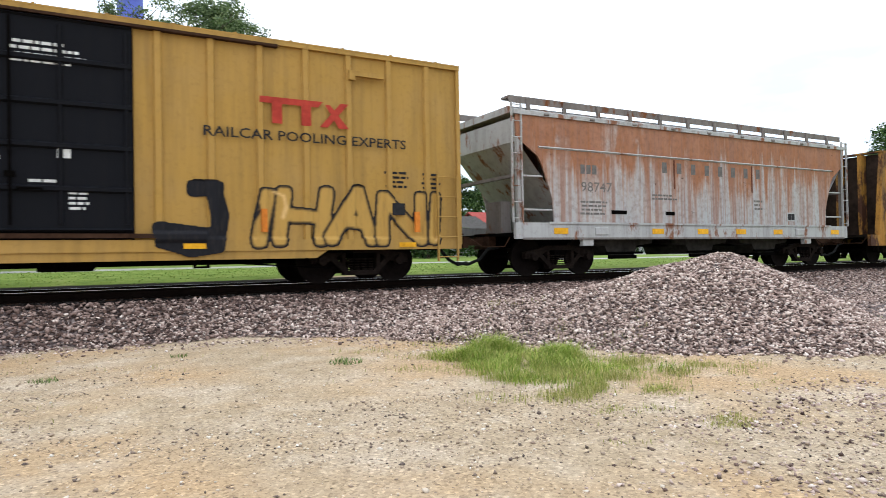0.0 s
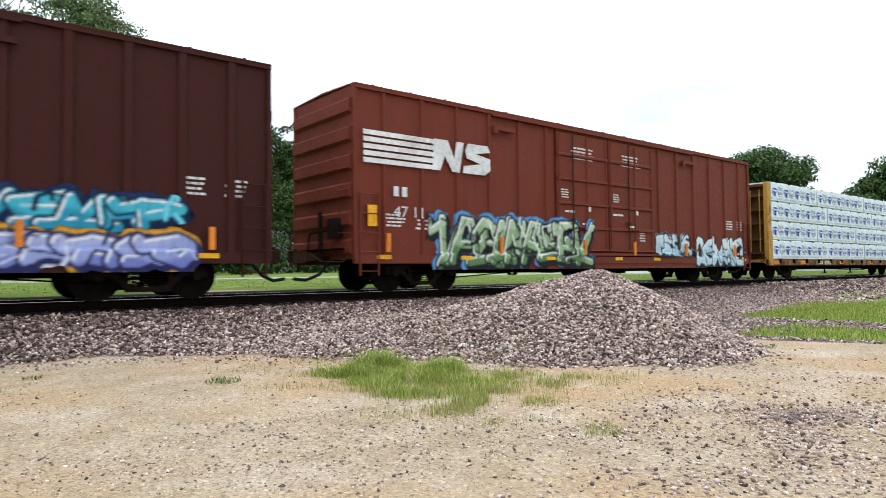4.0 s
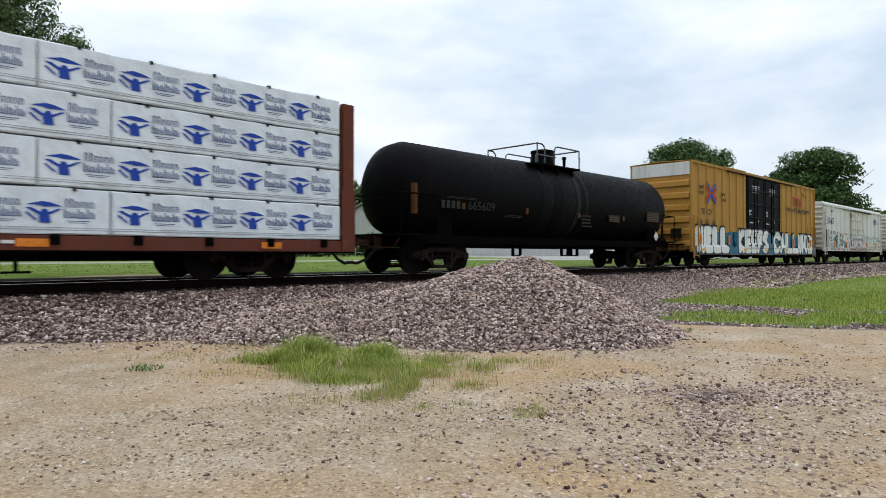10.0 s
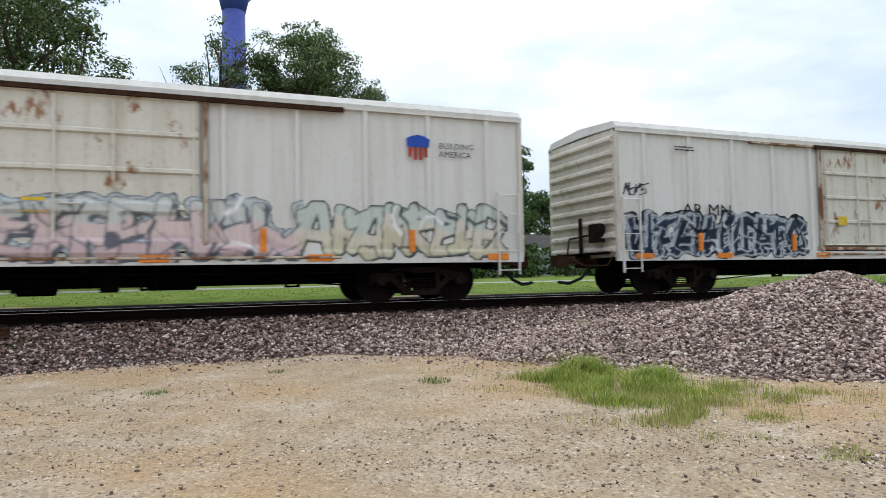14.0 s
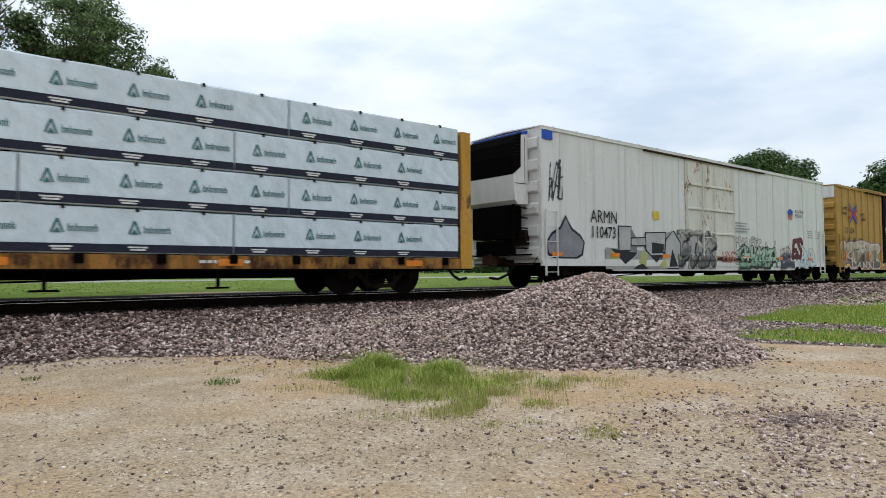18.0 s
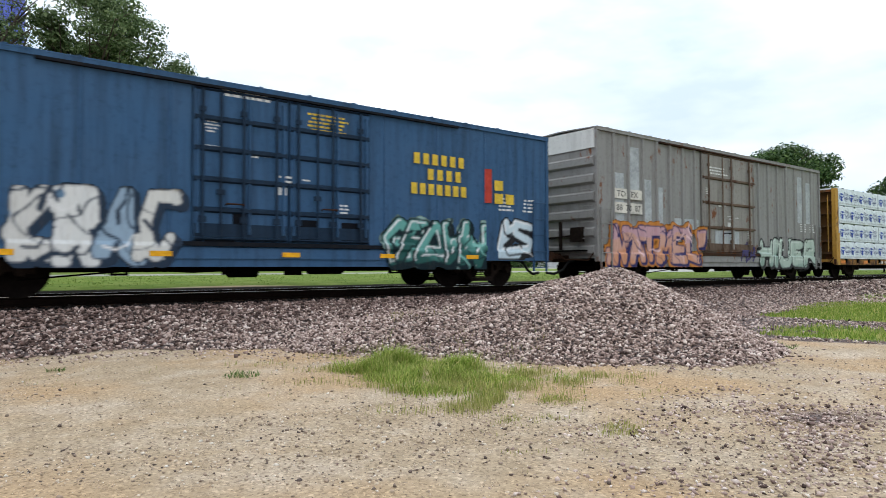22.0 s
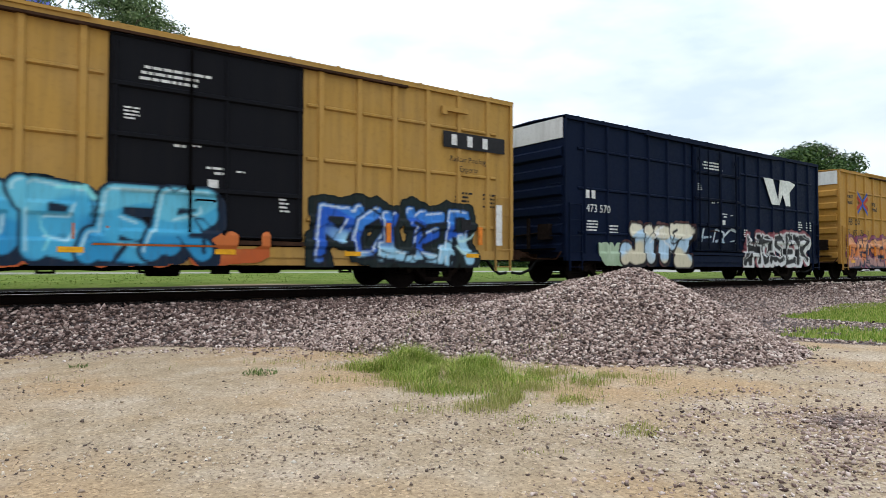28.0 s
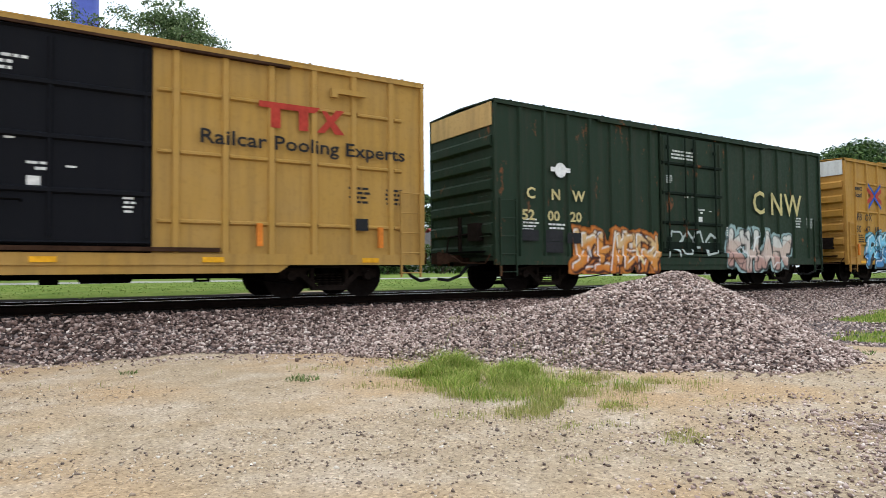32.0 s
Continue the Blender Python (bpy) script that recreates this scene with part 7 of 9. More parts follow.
    part("graffiti_drop", Shape().prism([(0.14, 1.35), (0.24, 1.0), (0.58, 0.88), (1.52, 0.88), (1.85, 1.0), (1.95, 1.42), (1.75, 1.64), (1.35, 1.84), (1.06, 2.22), (0.8, 1.86), (0.4, 1.66)], Y_INK + 0.003, Y_INK + 0.005), plain("spray_charcoal", (0.025, 0.025, 0.03), 0.55, 0, 0.2), car, "black outline of the drop")
    part("graffiti_drop", s, plain("drop_grey", (0.2, 0.2, 0.215), 0.6), car, "grey drop-shaped graffiti")
    spray_piece(car, prof, 0.3, 1.05, 2.55, 3.9, 77, [(0.05, 0.05, 0.06)], None, None, 4, thick=0.022, shine=None, label="thin black scrawl")
    reflectors(car, (0.4, 3.25, 6.2, 9.65, 12.15, 15.2, 18.4), 0.98, REFLECT_O, 0.45, 0.12)
    # second long pool car
    car, prof = pool_car(307.39, 18.75, YELLOW, "yellow boxcar with black double doors and cream graffiti", "6 65 00 3", 81, (6.75, 11.8), 2, mark="TB OX", old=True)
    spray_piece(car, prof, 0.6, 6.3, 0.54, 2.05, 83, [(0.1, 0.075, 0.06), (0.26, 0.2, 0.15), (0.4, 0.34, 0.26)], (0.6, 0.56, 0.5), (0.38, 0.2, 0.2), words="KERKE", thick=0.2, style="mixed", halo_w=0.1, loose=0.09, edge=0.05, deep=0, shine=None, spots=((0.13, 0.09, 0.07), (0.13, 0.09, 0.07)), label="cream graffiti with a pink edge")
    spray_piece(car, prof, 11.6, 15.6, 0.5, 1.85, 84, [(0.02, 0.08, 0.2), (0.04, 0.14, 0.3), (0.06, 0.18, 0.36)], (0.48, 0.54, 0.6), (0.3, 0.36, 0.48), 6, thick=0.14, halo_w=0.08, edge=0.035, deep=0.04, label="blue and white graffiti")
    spray_piece(car, prof, 15.4, 18.4, 0.58, 1.8, 85, [(0.42, 0.14, 0.16), (0.6, 0.36, 0.38), (0.6, 0.45, 0.46)], (0.12, 0.03, 0.04), (0.45, 0.42, 0.55), 2, thick=0.26, style="bubble", halo_w=0.25, edge=0.03, label="pink graffiti in a lilac cloud")
    # blue boxcar
    blue = paint("faded_blue_car", (0.04, 0.098, 0.19), 0.3, 0.6, 0.0, 0.55, (0.016, 0.026, 0.042))
    car, prof = boxcar(328.05, 15.67, 4.18, blue, "faded blue smooth-sided boxcar with white graffiti", (5.75, 9.75), 2, gap=1.5, rib_w=0.06, smooth=True, seed=91, end_ribs=11, rib_mat=paint("grimy_blue_rods", (0.014, 0.03, 0.055), 0.2, 0.6, 0.0, 0.6, (0.008, 0.01, 0.014)), track_rust=paint("black_door_track", (0.008, 0.01, 0.014), 0.1, 0.2))
    for k, n in enumerate((6, 4, 7)):
        letter_blocks(n, 10.9 + (0.08, 0.5, 0.0)[k], Y_INK, 3.03 - k * 0.37, 0.27, (0.11, 0.12, 0.09)[k], YELLOW_INK, car)
    part("owner_mark", Shape().box(13.25, 13.5, Y_INK, Y_INK + 0.002, 2.2, 3.1), RED_INK, car)
    for xa, za in ((13.6, 2.55), (13.6, 2.2), (14.0, 2.2)):
        part("owner_mark", Shape().box(xa, xa + 0.3, Y_INK, Y_INK + 0.002, za, za + 0.27), YELLOW_INK, car)
    part("number_panel", Shape().box(0.85, 2.7, Y_INK + 0.001, Y_INK + 0.003, 0.75, 1.85), plain("darker_blue", (0.035, 0.09, 0.22), 0.6), car)
    lettering("698639", 0.24, WHITE_INK, car, 1.0, Y_INK, 1.5, "car_number", 1.1)
    small_print(car, 15.67, 92, WHITE_INK, (5.75, 9.75), y=-HALF + 0.024)
    spray_piece(car, prof, 2.6, 5.75, 0.5, 2.0, 93, [(0.56, 0.56, 0.54), (0.62, 0.63, 0.62), (0.26, 0.36, 0.46), (0.6, 0.6, 0.57)], (0.02, 0.035, 0.06), None, words="KRAC", turns=True, loose=0.12, thick=0.16, style="wild", shine=None, edge=0.03, deep=0.1, busy=14, spots=((0.1, 0.18, 0.28),), label="white graffiti")
    spray_piece(car, prof, 10.0, 13.2, 0.45, 1.8, 94, [(0.02, 0.09, 0.08), (0.12, 0.34, 0.3)], (0.005, 0.015, 0.02), (0.3, 0.45, 0.42), 4, thick=0.15, halo_w=0.04, label="teal graffiti")
    spray_piece(car, prof, 0.15, 1.5, 2.4, 3.6, 95, [(0.6, 0.62, 0.62)], (0.5, 0.36, 0.14), None, 2, thick=0.09, style="bubble", deep=0, shine=None, label="pale graffiti")
    spray_piece(car, prof, 13.7, 15.1, 0.7, 1.9, 96, [(0.45, 0.55, 0.6), (0.5, 0.6, 0.65)], blk, None, 2, thick=0.1, style="mixed", label="small pale graffiti")
    stencil(5, 8.15, -HALF - 0.006, 3.45, 1.1, 0.42, YELLOW_INK, car, rng, "door_stencil")
    for x, z, w, h in ((6.55, 1.35, 0.3, 0.3), (8.0, 1.1, 0.45, 0.42), (9.0, 1.1, 0.5, 0.4), (6.0, 0.95, 0.6, 0.15)):
        part("worn_patch", Shape().box(x, x + w, -HALF - 0.004, -HALF - 0.0015, z, z + h), plain("bare_black_patch", (0.008, 0.009, 0.012), 0.7), car, "black scuffed patch on the door")
    part("vent_slot", Shape().bar(1.55, 1.8, -HALF - 0.012, -HALF + 0.03, 3.15, 3.55), BLACK, car)
    reflectors(car, (0.2, 2.5, 5.0, 7.6, 10.0, 12.6), 0.72, REFLECT)
    # grey boxcar
    grey = paint("primer_grey_car", (0.25, 0.245, 0.235), 0.3, 0.35, 0.12, 0.55)
    car, prof = boxcar(345.88, 15.62, 4.82, grey, "weathered grey boxcar with orange and pink graffiti", (5.85, 9.65), 1, gap=0.82, rib_w=0.13, end_top=PALE, seed=101, track_rust=RUSTY, door_mat=paint("rusty_grey_door", (0.26, 0.245, 0.225), 0.3, 0.5, 0.12, 0.6), rib_mat=paint("rusty_door_rods", (0.13, 0.09, 0.065), 0.3, 0.6, 0.5, 0.7, (0.04, 0.025, 0.018), (0.07, 0.035, 0.022)))
    for x in (0.85, 1.65):
        part("mark_patch", Shape().box(x, x + 0.62, Y_INK + 0.001, Y_INK + 0.003, 2.68, 3.0).box(x, x + 0.62, Y_INK + 0.001, Y_INK + 0.003, 2.22, 2.56), plain("patch_cream", (0.55, 0.52, 0.46), 0.6), car)
    lettering("TO   FX", 0.2, BLACK_INK, car, 0.95, Y_INK, 2.74, "reporting_mark", 1.15)
    lettering("88  70  87", 0.2, BLACK_INK, car, 0.93, Y_INK, 2.3, "car_number", 1.1)
    for x, z, w, h in ((1.7, 2.9, 0.5, 1.5), (2.45, 1.8, 0.42, 1.6), (3.1, 1.8, 0.42, 1.4), (13.5, 2.4, 0.5, 2.0), (14.3, 2.4, 0.5, 1.8), (4.2, 1.7, 1.5, 0.5), (0.8, 1.8, 0.6, 1.7)):
        part("paint_patch", Shape().box(x, x + w, -HALF + 0.058, -HALF + 0.062, z, z + h), plain("patch_light_grey", (0.36, 0.38, 0.39), 0.6), car)
    small_print(car, 15.62, 102, WHITE_INK, (5.85, 9.65))
    spray_piece(car, prof, 0.5, 5.9, 0.5, 1.95, 103, [(0.58, 0.27, 0.15), (0.56, 0.32, 0.25), (0.5, 0.3, 0.33)], (0.025, 0.025, 0.1), (0.52, 0.2, 0.04), words="NATMEL", thick=0.15, style="wild", halo_w=0.13, loose=0.1, edge=0.04, deep=0.08, shine=None, label="pink and orange graffiti with navy edge")
    spray_piece(car, prof, 9.75, 15.3, 0.4, 1.75, 104, [(0.24, 0.33, 0.28), (0.36, 0.44, 0.38), (0.42, 0.5, 0.44)], blk, None, words="HIUER", thick=0.19, style="mixed", loose=0.05, slant=0.05, edge=0.055, deep=0.09, shine=(0.6, 0.65, 0.6), label="pale green graffiti with black outlines")
    part("door_panel", Shape().bar(6.7, 8.4, -HALF - 0.012, -HALF - 0.002, 1.3, 1.85), plain("patch_light_grey", (0.36, 0.38, 0.39), 0.6), car, "pale painted patch on the door")
    part("rust_band", Shape().bar(5.95, 9.6, -HALF - 0.008, -HALF - 0.0015, 0.8, 1.2), paint("rusty_door_foot", (0.12, 0.08, 0.06), 0.3, 0.6, 0.6, 0.8), car, "rusted foot of the door")
    spray_piece(car, prof, 8.5, 9.6, 0.6, 1.5, 105, [(0.05, 0.04, 0.12)], None, None, 3, thick=0.05, shine=None, label="dark blue scrawl on the door")
    # short pool cars with belt rails
    belt = lambda L, d0, d1: ((0.9, d0, (1.5, 2.8, 3.95)), (d1, L - 0.5, (1.5, 2.8, 3.95)))
    car, prof = pool_car(412.84, 15.6, YELLOW, "yellow boxcar with one black door and turquoise graffiti", "5 04 15", 111, (5.9, 9.65), 1, belt(15.6, 5.9, 9.65), old=True)
    spray_piece(car, prof, 1.7, 8.9, 0.42, 1.3, 112, [(0.45, 0.1, 0.03), (0.5, 0.14, 0.04)], None, None, 8, thick=0.17, style="bubble", shine=None, label="orange red cloud")
    spray_piece(car, prof, 2.4, 8.05, 0.5, 2.05, 113, [(0.03, 0.26, 0.5), (0.06, 0.36, 0.58), (0.12, 0.46, 0.62)], (0.01, 0.02, 0.04), None, words="DOBER", over=0.005, thick=0.19, style="bubble", loose=0.1, edge=0.055, deep=0.12, shine=(0.4, 0.65, 0.72), label="turquoise graffiti with orange glow")
    spray_piece(car, prof, 9.8, 14.4, 0.48, 2.0, 114, [(0.3, 0.55, 0.7), (0.02, 0.1, 0.48), (0.04, 0.2, 0.6)], (0.01, 0.014, 0.02), (0.012, 0.02, 0.02), words="POLER", thick=0.13, style="wild", halo_w=0.2, loose=0.1, edge=0.035, deep=0.06, shine=(0.6, 0.7, 0.75), label="bright blue graffiti with black cloud")
    part("white_post", Shape().box(0.35, 0.62, -HALF - 0.07, -HALF - 0.062, 1.05, 2.25), WHITE_INK, car)
    part("white_post", Shape().box(14.95, 15.15, -HALF - 0.07, -HALF - 0.062, 1.05, 2.1), WHITE_INK, car)
    navy = paint("navy_car", (0.0042, 0.009, 0.026), 0.2, 0.2, 0.0, 0.5, (0.01, 0.011, 0.016))
    car, prof = boxcar(430.45, 15.4, 4.83, navy, "dark navy boxcar with a white angular mark and graffiti", (6.25, 9.25), 1, gap=0.95, rib_w=0.11, end_top=PALE, belts=((0.5, 6.25, (1.5, 2.8, 3.95)), (9.25, 14.9, (1.5, 2.8, 3.95))), seed=121, rib_mat=paint("navy_rods", (0.003, 0.006, 0.016), 0.1, 0.3, 0.0, 0.5, (0.006, 0.007, 0.01)))
    part("angular_mark", Shape().prism([(10.9, 3.95), (11.6, 3.95), (12.0, 3.15), (12.15, 3.95), (12.9, 3.95), (13.4, 3.85), (12.9, 3.5), (12.95, 2.95), (12.6, 2.95), (12.35, 3.4), (12.1, 2.95), (11.5, 2.95)], Y_INK, Y_INK + 0.002), WHITE_INK, car, "white angular railway mark")
    letter_blocks(2, 0.85, Y_INK, 2.52, 0.24, 0.1, WHITE_INK, car)
    lettering("473 570", 0.24, WHITE_INK, car, 0.85, Y_INK, 2.12, "car_number", 1.0)
    small_print(car, 15.4, 122, WHITE_INK, (6.25, 9.25))
    spray_piece(car, prof, 1.4, 2.9, 0.48, 1.3, 122, [(0.3, 0.4, 0.26), (0.36, 0.46, 0.32)], None, None, 2, thick=0.2, style="bubble", shine=None, label="pale green patch")
    spray_piece(car, prof, 2.4, 6.4, 0.46, 2.0, 123, [(0.58, 0.52, 0.38), (0.4, 0.55, 0.68), (0.68, 0.63, 0.5)], (0.012, 0.01, 0.014), (0.12, 0.05, 0.05), words="JITZ", over=0.005, thick=0.22, style="bubble", halo_w=0.06, loose=0.07, edge=0.055, deep=0.08, shine=None, label="cream and pale blue graffiti")
    spray_piece(car, prof, 9.5, 14.6, 0.5, 1.9, 124, [(0.012, 0.012, 0.016), (0.016, 0.016, 0.02)], (0.6, 0.6, 0.6), (0.25, 0.07, 0.09), words="HOSER", thick=0.14, shine=None, halo_w=0.12, edge=0.05, deep=0.1, loose=0.09, label="black graffiti with white edges and a red cloud")
    spray_piece(car, prof, 6.7, 8.9, 1.1, 2.0, 125, [(0.35, 0.45, 0.55), (0.5, 0.55, 0.6)], None, None, 3, thick=0.04, shine=None, label="pale scrawl on the door")
    car, prof = pool_car(447.88, 15.62, ORANGE, "yellow boxcar with one black door and orange graffiti", "5 05 76 3", 131, (5.85, 9.65), 1, belt(15.62, 5.85, 9.65), logo_x=10.05)
    spray_piece(car, prof, 0.6, 5.7, 0.48, 1.95, 133, [(0.38, 0.2, 0.19), (0.62, 0.2, 0.07), (0.66, 0.3, 0.15)], (0.02, 0.02, 0.045), (0.24, 0.07, 0.13), words="DRUSER", thick=0.16, style="wild", halo_w=0.13, loose=0.09, edge=0.035, deep=0.1, shine=None, label="orange and mauve graffiti")
    spray_piece(car, prof, 6.05, 9.2, 0.68, 1.95, 134, [(0.65, 0.46, 0.015), (0.68, 0.52, 0.03)], (0.02, 0.07, 0.24), (0.4, 0.46, 0.5), words="RA IC", thick=0.17, slant=0.1, style="mixed", halo_w=0.13, loose=0.04, deep=0.08, label="bright yellow letters with blue edge on the door")
    spray_piece(car, prof, 9.7, 13.7, 0.52, 1.95, 135, [(0.45, 0.62, 0.28), (0.62, 0.1, 0.05), (0.64, 0.18, 0.1)], (0.03, 0.012, 0.02), (0.1, 0.03, 0.05), words="DCRON", thick=0.14, halo_w=0.14, loose=0.1, edge=0.04, deep=0.08, label="red and pale green graffiti")
    car, prof = pool_car(465.7, 15.4, YELLOW, "yellow boxcar with one black door and red and black graffiti", "50  61", 141, (5.9, 9.6), 1, belt(15.4, 5.9, 9.6), mark="FB  OX", logo_x=10.4)
    spray_piece(car, prof, 2.3, 5.75, 1.75, 3.15, 143, [(0.36, 0.03, 0.025), (0.4, 0.04, 0.035)], (0.68, 0.66, 0.64), None, words="CHEES", thick=0.19, style="bubble", shine=None, edge=0.05, deep=0, loose=0.03, slant=0.0, label="red bubble graffiti with white outlines")
    spray_piece(car, prof, 2.25, 5.4, 0.52, 1.78, 144, [(0.012, 0.018, 0.02), (0.016, 0.024, 0.026)], (0.68, 0.66, 0.64), None, words="CHEES", thick=0.175, style="bubble", shine=None, edge=0.045, deep=0, loose=0.03, slant=0.0, label="black bubble graffiti with white outlines")
    green = paint("dark_green_car", (0.018, 0.034, 0.02), 0.25, 0.3, 0.05, 0.5)
    car, prof = boxcar(483.15, 15.4, 4.82, green, "dark green boxcar with orange and white graffiti", (6.25, 9.25), 1, gap=0.9, rib_w=0.13, end_top=paint("end_band_tan", (0.5, 0.32, 0.12), 0.3, 0.4), seed=151, rib_mat=paint("green_rods", (0.01, 0.017, 0.012), 0.2, 0.5, 0.1, 0.6, (0.01, 0.01, 0.008)))
    faded = plain("faded_yellow_stencil", (0.5, 0.42, 0.2), 0.7)
    for words, x in (("C", 1.0), ("N", 1.85), ("W", 2.62)):
        lettering(words, 0.29, faded, car, x, Y_INK, 2.4, "reporting_mark", 1.1, 0.0, 0.01)
    for words, x in (("52", 0.85), ("00", 1.72), ("20", 2.52)):
        lettering(words, 0.27, faded, car, x, Y_INK, 1.84, "car_number", 1.15, 0.0, 0.01)
    for words, x in (("C", 10.95), ("N", 12.0), ("W", 12.9)):
        lettering(words, 0.8, faded, car, x, Y_INK, 2.42, "reporting_mark", 0.95, 0.0, 0.015)
    for x, z, w in ((0.85, 1.35, 0.55), (1.65, 1.35, 0.6), (2.42, 1.3, 0.5), (1.65, 1.05, 0.6)):
        part("data_panel", Shape().box(x, x + w, Y_INK, Y_INK + 0.002, z - 0.05, z + 0.24), BLACK_INK, car, "black data panel")
    part("round_mark", Shape().lathe([(0.2, -0.002), (0.2, 0.0)], 2.2, Y_INK, 3.2, 16).box(1.85, 2.55, Y_INK - 0.004, Y_INK - 0.002, 3.15, 3.27), WHITE_INK, car)
    small_print(car, 15.4, 152, WHITE_INK, (6.25, 9.25))
    spray_piece(car, prof, 2.5, 6.0, 0.42, 1.7, 153, [(0.55, 0.17, 0.03), (0.6, 0.24, 0.05), (0.6, 0.4, 0.2)], (0.06, 0.02, 0.015), (0.5, 0.16, 0.03), 5, thick=0.15, style="wild", halo_w=0.1, edge=0.03, deep=0.05, label="orange and white graffiti")
    spray_piece(car, prof, 9.4, 13.3, 0.4, 1.9, 154, [(0.45, 0.26, 0.22), (0.55, 0.42, 0.36), (0.6, 0.58, 0.54)], (0.03, 0.03, 0.03), (0.3, 0.42, 0.42), words="KHAN", thick=0.16, style="wild", loose=0.1, halo_w=0.1, edge=0.035, deep=0.06, shine=None, label="pink and pale graffiti")
    spray_piece(car, prof, 6.5, 9.0, 0.85, 1.8, 155, [(0.45, 0.5, 0.48)], None, None, 4, thick=0.04, shine=None, label="pale scrawl on the door")
    car, prof = pool_car(500.4, 15.6, ORANGE, "yellow boxcar with one black door and blue graffiti", "50 42 18", 161, (5.9, 9.65), 1, belt(15.6, 5.9, 9.65))
    spray_piece(car, prof, 1.5, 7.4, 0.5, 2.0, 163, [(0.05, 0.2, 0.42), (0.15, 0.42, 0.6)], blk, (0.2, 0.45, 0.55), 6, thick=0.18, style="mixed", halo_w=0.08, label="blue graffiti")


# ---------------------------------------------------------------- covered hopper
def hopper_paint():
    """Pale primer under orange paint: the paint holds in patches at the top and runs down in streaks."""
    m, nt, bsdf, co = base_material("hopper_rust_and_primer", 0.75)
    a = noise_tex(nt, co, 1.0, 7, 0.66, (3.4, 1.0, 0.22))
    b = noise_tex(nt, co, 0.7, 6, 0.6, (1.0, 1.0, 0.7))
    sep = nt.nodes.new("ShaderNodeSeparateXYZ")
    nt.links.new(co, sep.inputs[0])
    fac = calc(nt, "ADD", calc(nt, "MULTIPLY", a, 0.75), calc(nt, "MULTIPLY", b, 0.42))
    fac = calc(nt, "ADD", calc(nt, "MULTIPLY", fac, 0.65), calc(nt, "MULTIPLY", calc(nt, "DIVIDE", sep.outputs[2], 4.0), 0.4))
    color = ramp(nt, fac, [(0.5, (0.4, 0.405, 0.41)), (0.61, (0.42, 0.38, 0.36)), (0.645, (0.4, 0.26, 0.2)), (0.69, (0.33, 0.14, 0.07)), (0.8, (0.38, 0.18, 0.11)), (0.95, (0.29, 0.11, 0.06))])
    patch = noise_tex(nt, co, 0.55, 5, 0.65, (1.0, 1.0, 0.55))
    color = blend(nt, ramp(nt, patch, [(0.55, (0, 0, 0)), (0.64, (0.75, 0.75, 0.75))]), color, (0.47, 0.44, 0.42))
    drip = noise_tex(nt, co, 1.0, 6, 0.62, (6.0, 1.0, 0.12))
    color = blend(nt, ramp(nt, drip, [(0.47, (0, 0, 0)), (0.6, (0.75, 0.75, 0.75))]), color, (0.3, 0.15, 0.1))
    fine = noise_tex(nt, co, 8.0, 7, 0.72)
    color = blend(nt, ramp(nt, fine, [(0.46, (0, 0, 0)), (0.72, (0.55, 0.55, 0.55))]), color, (0.16, 0.085, 0.06))
    spot = noise_tex(nt, co, 2.0, 6, 0.72, (1.0, 1.0, 1.6))
    color = blend(nt, ramp(nt, spot, [(0.66, (0, 0, 0)), (0.7, (0.85, 0.85, 0.85))]), color, (0.06, 0.03, 0.02))
    nt.links.new(color, bsdf.inputs["Base Color"])
    bump(nt, bsdf, fine, 0.3, 0.01)
    return m


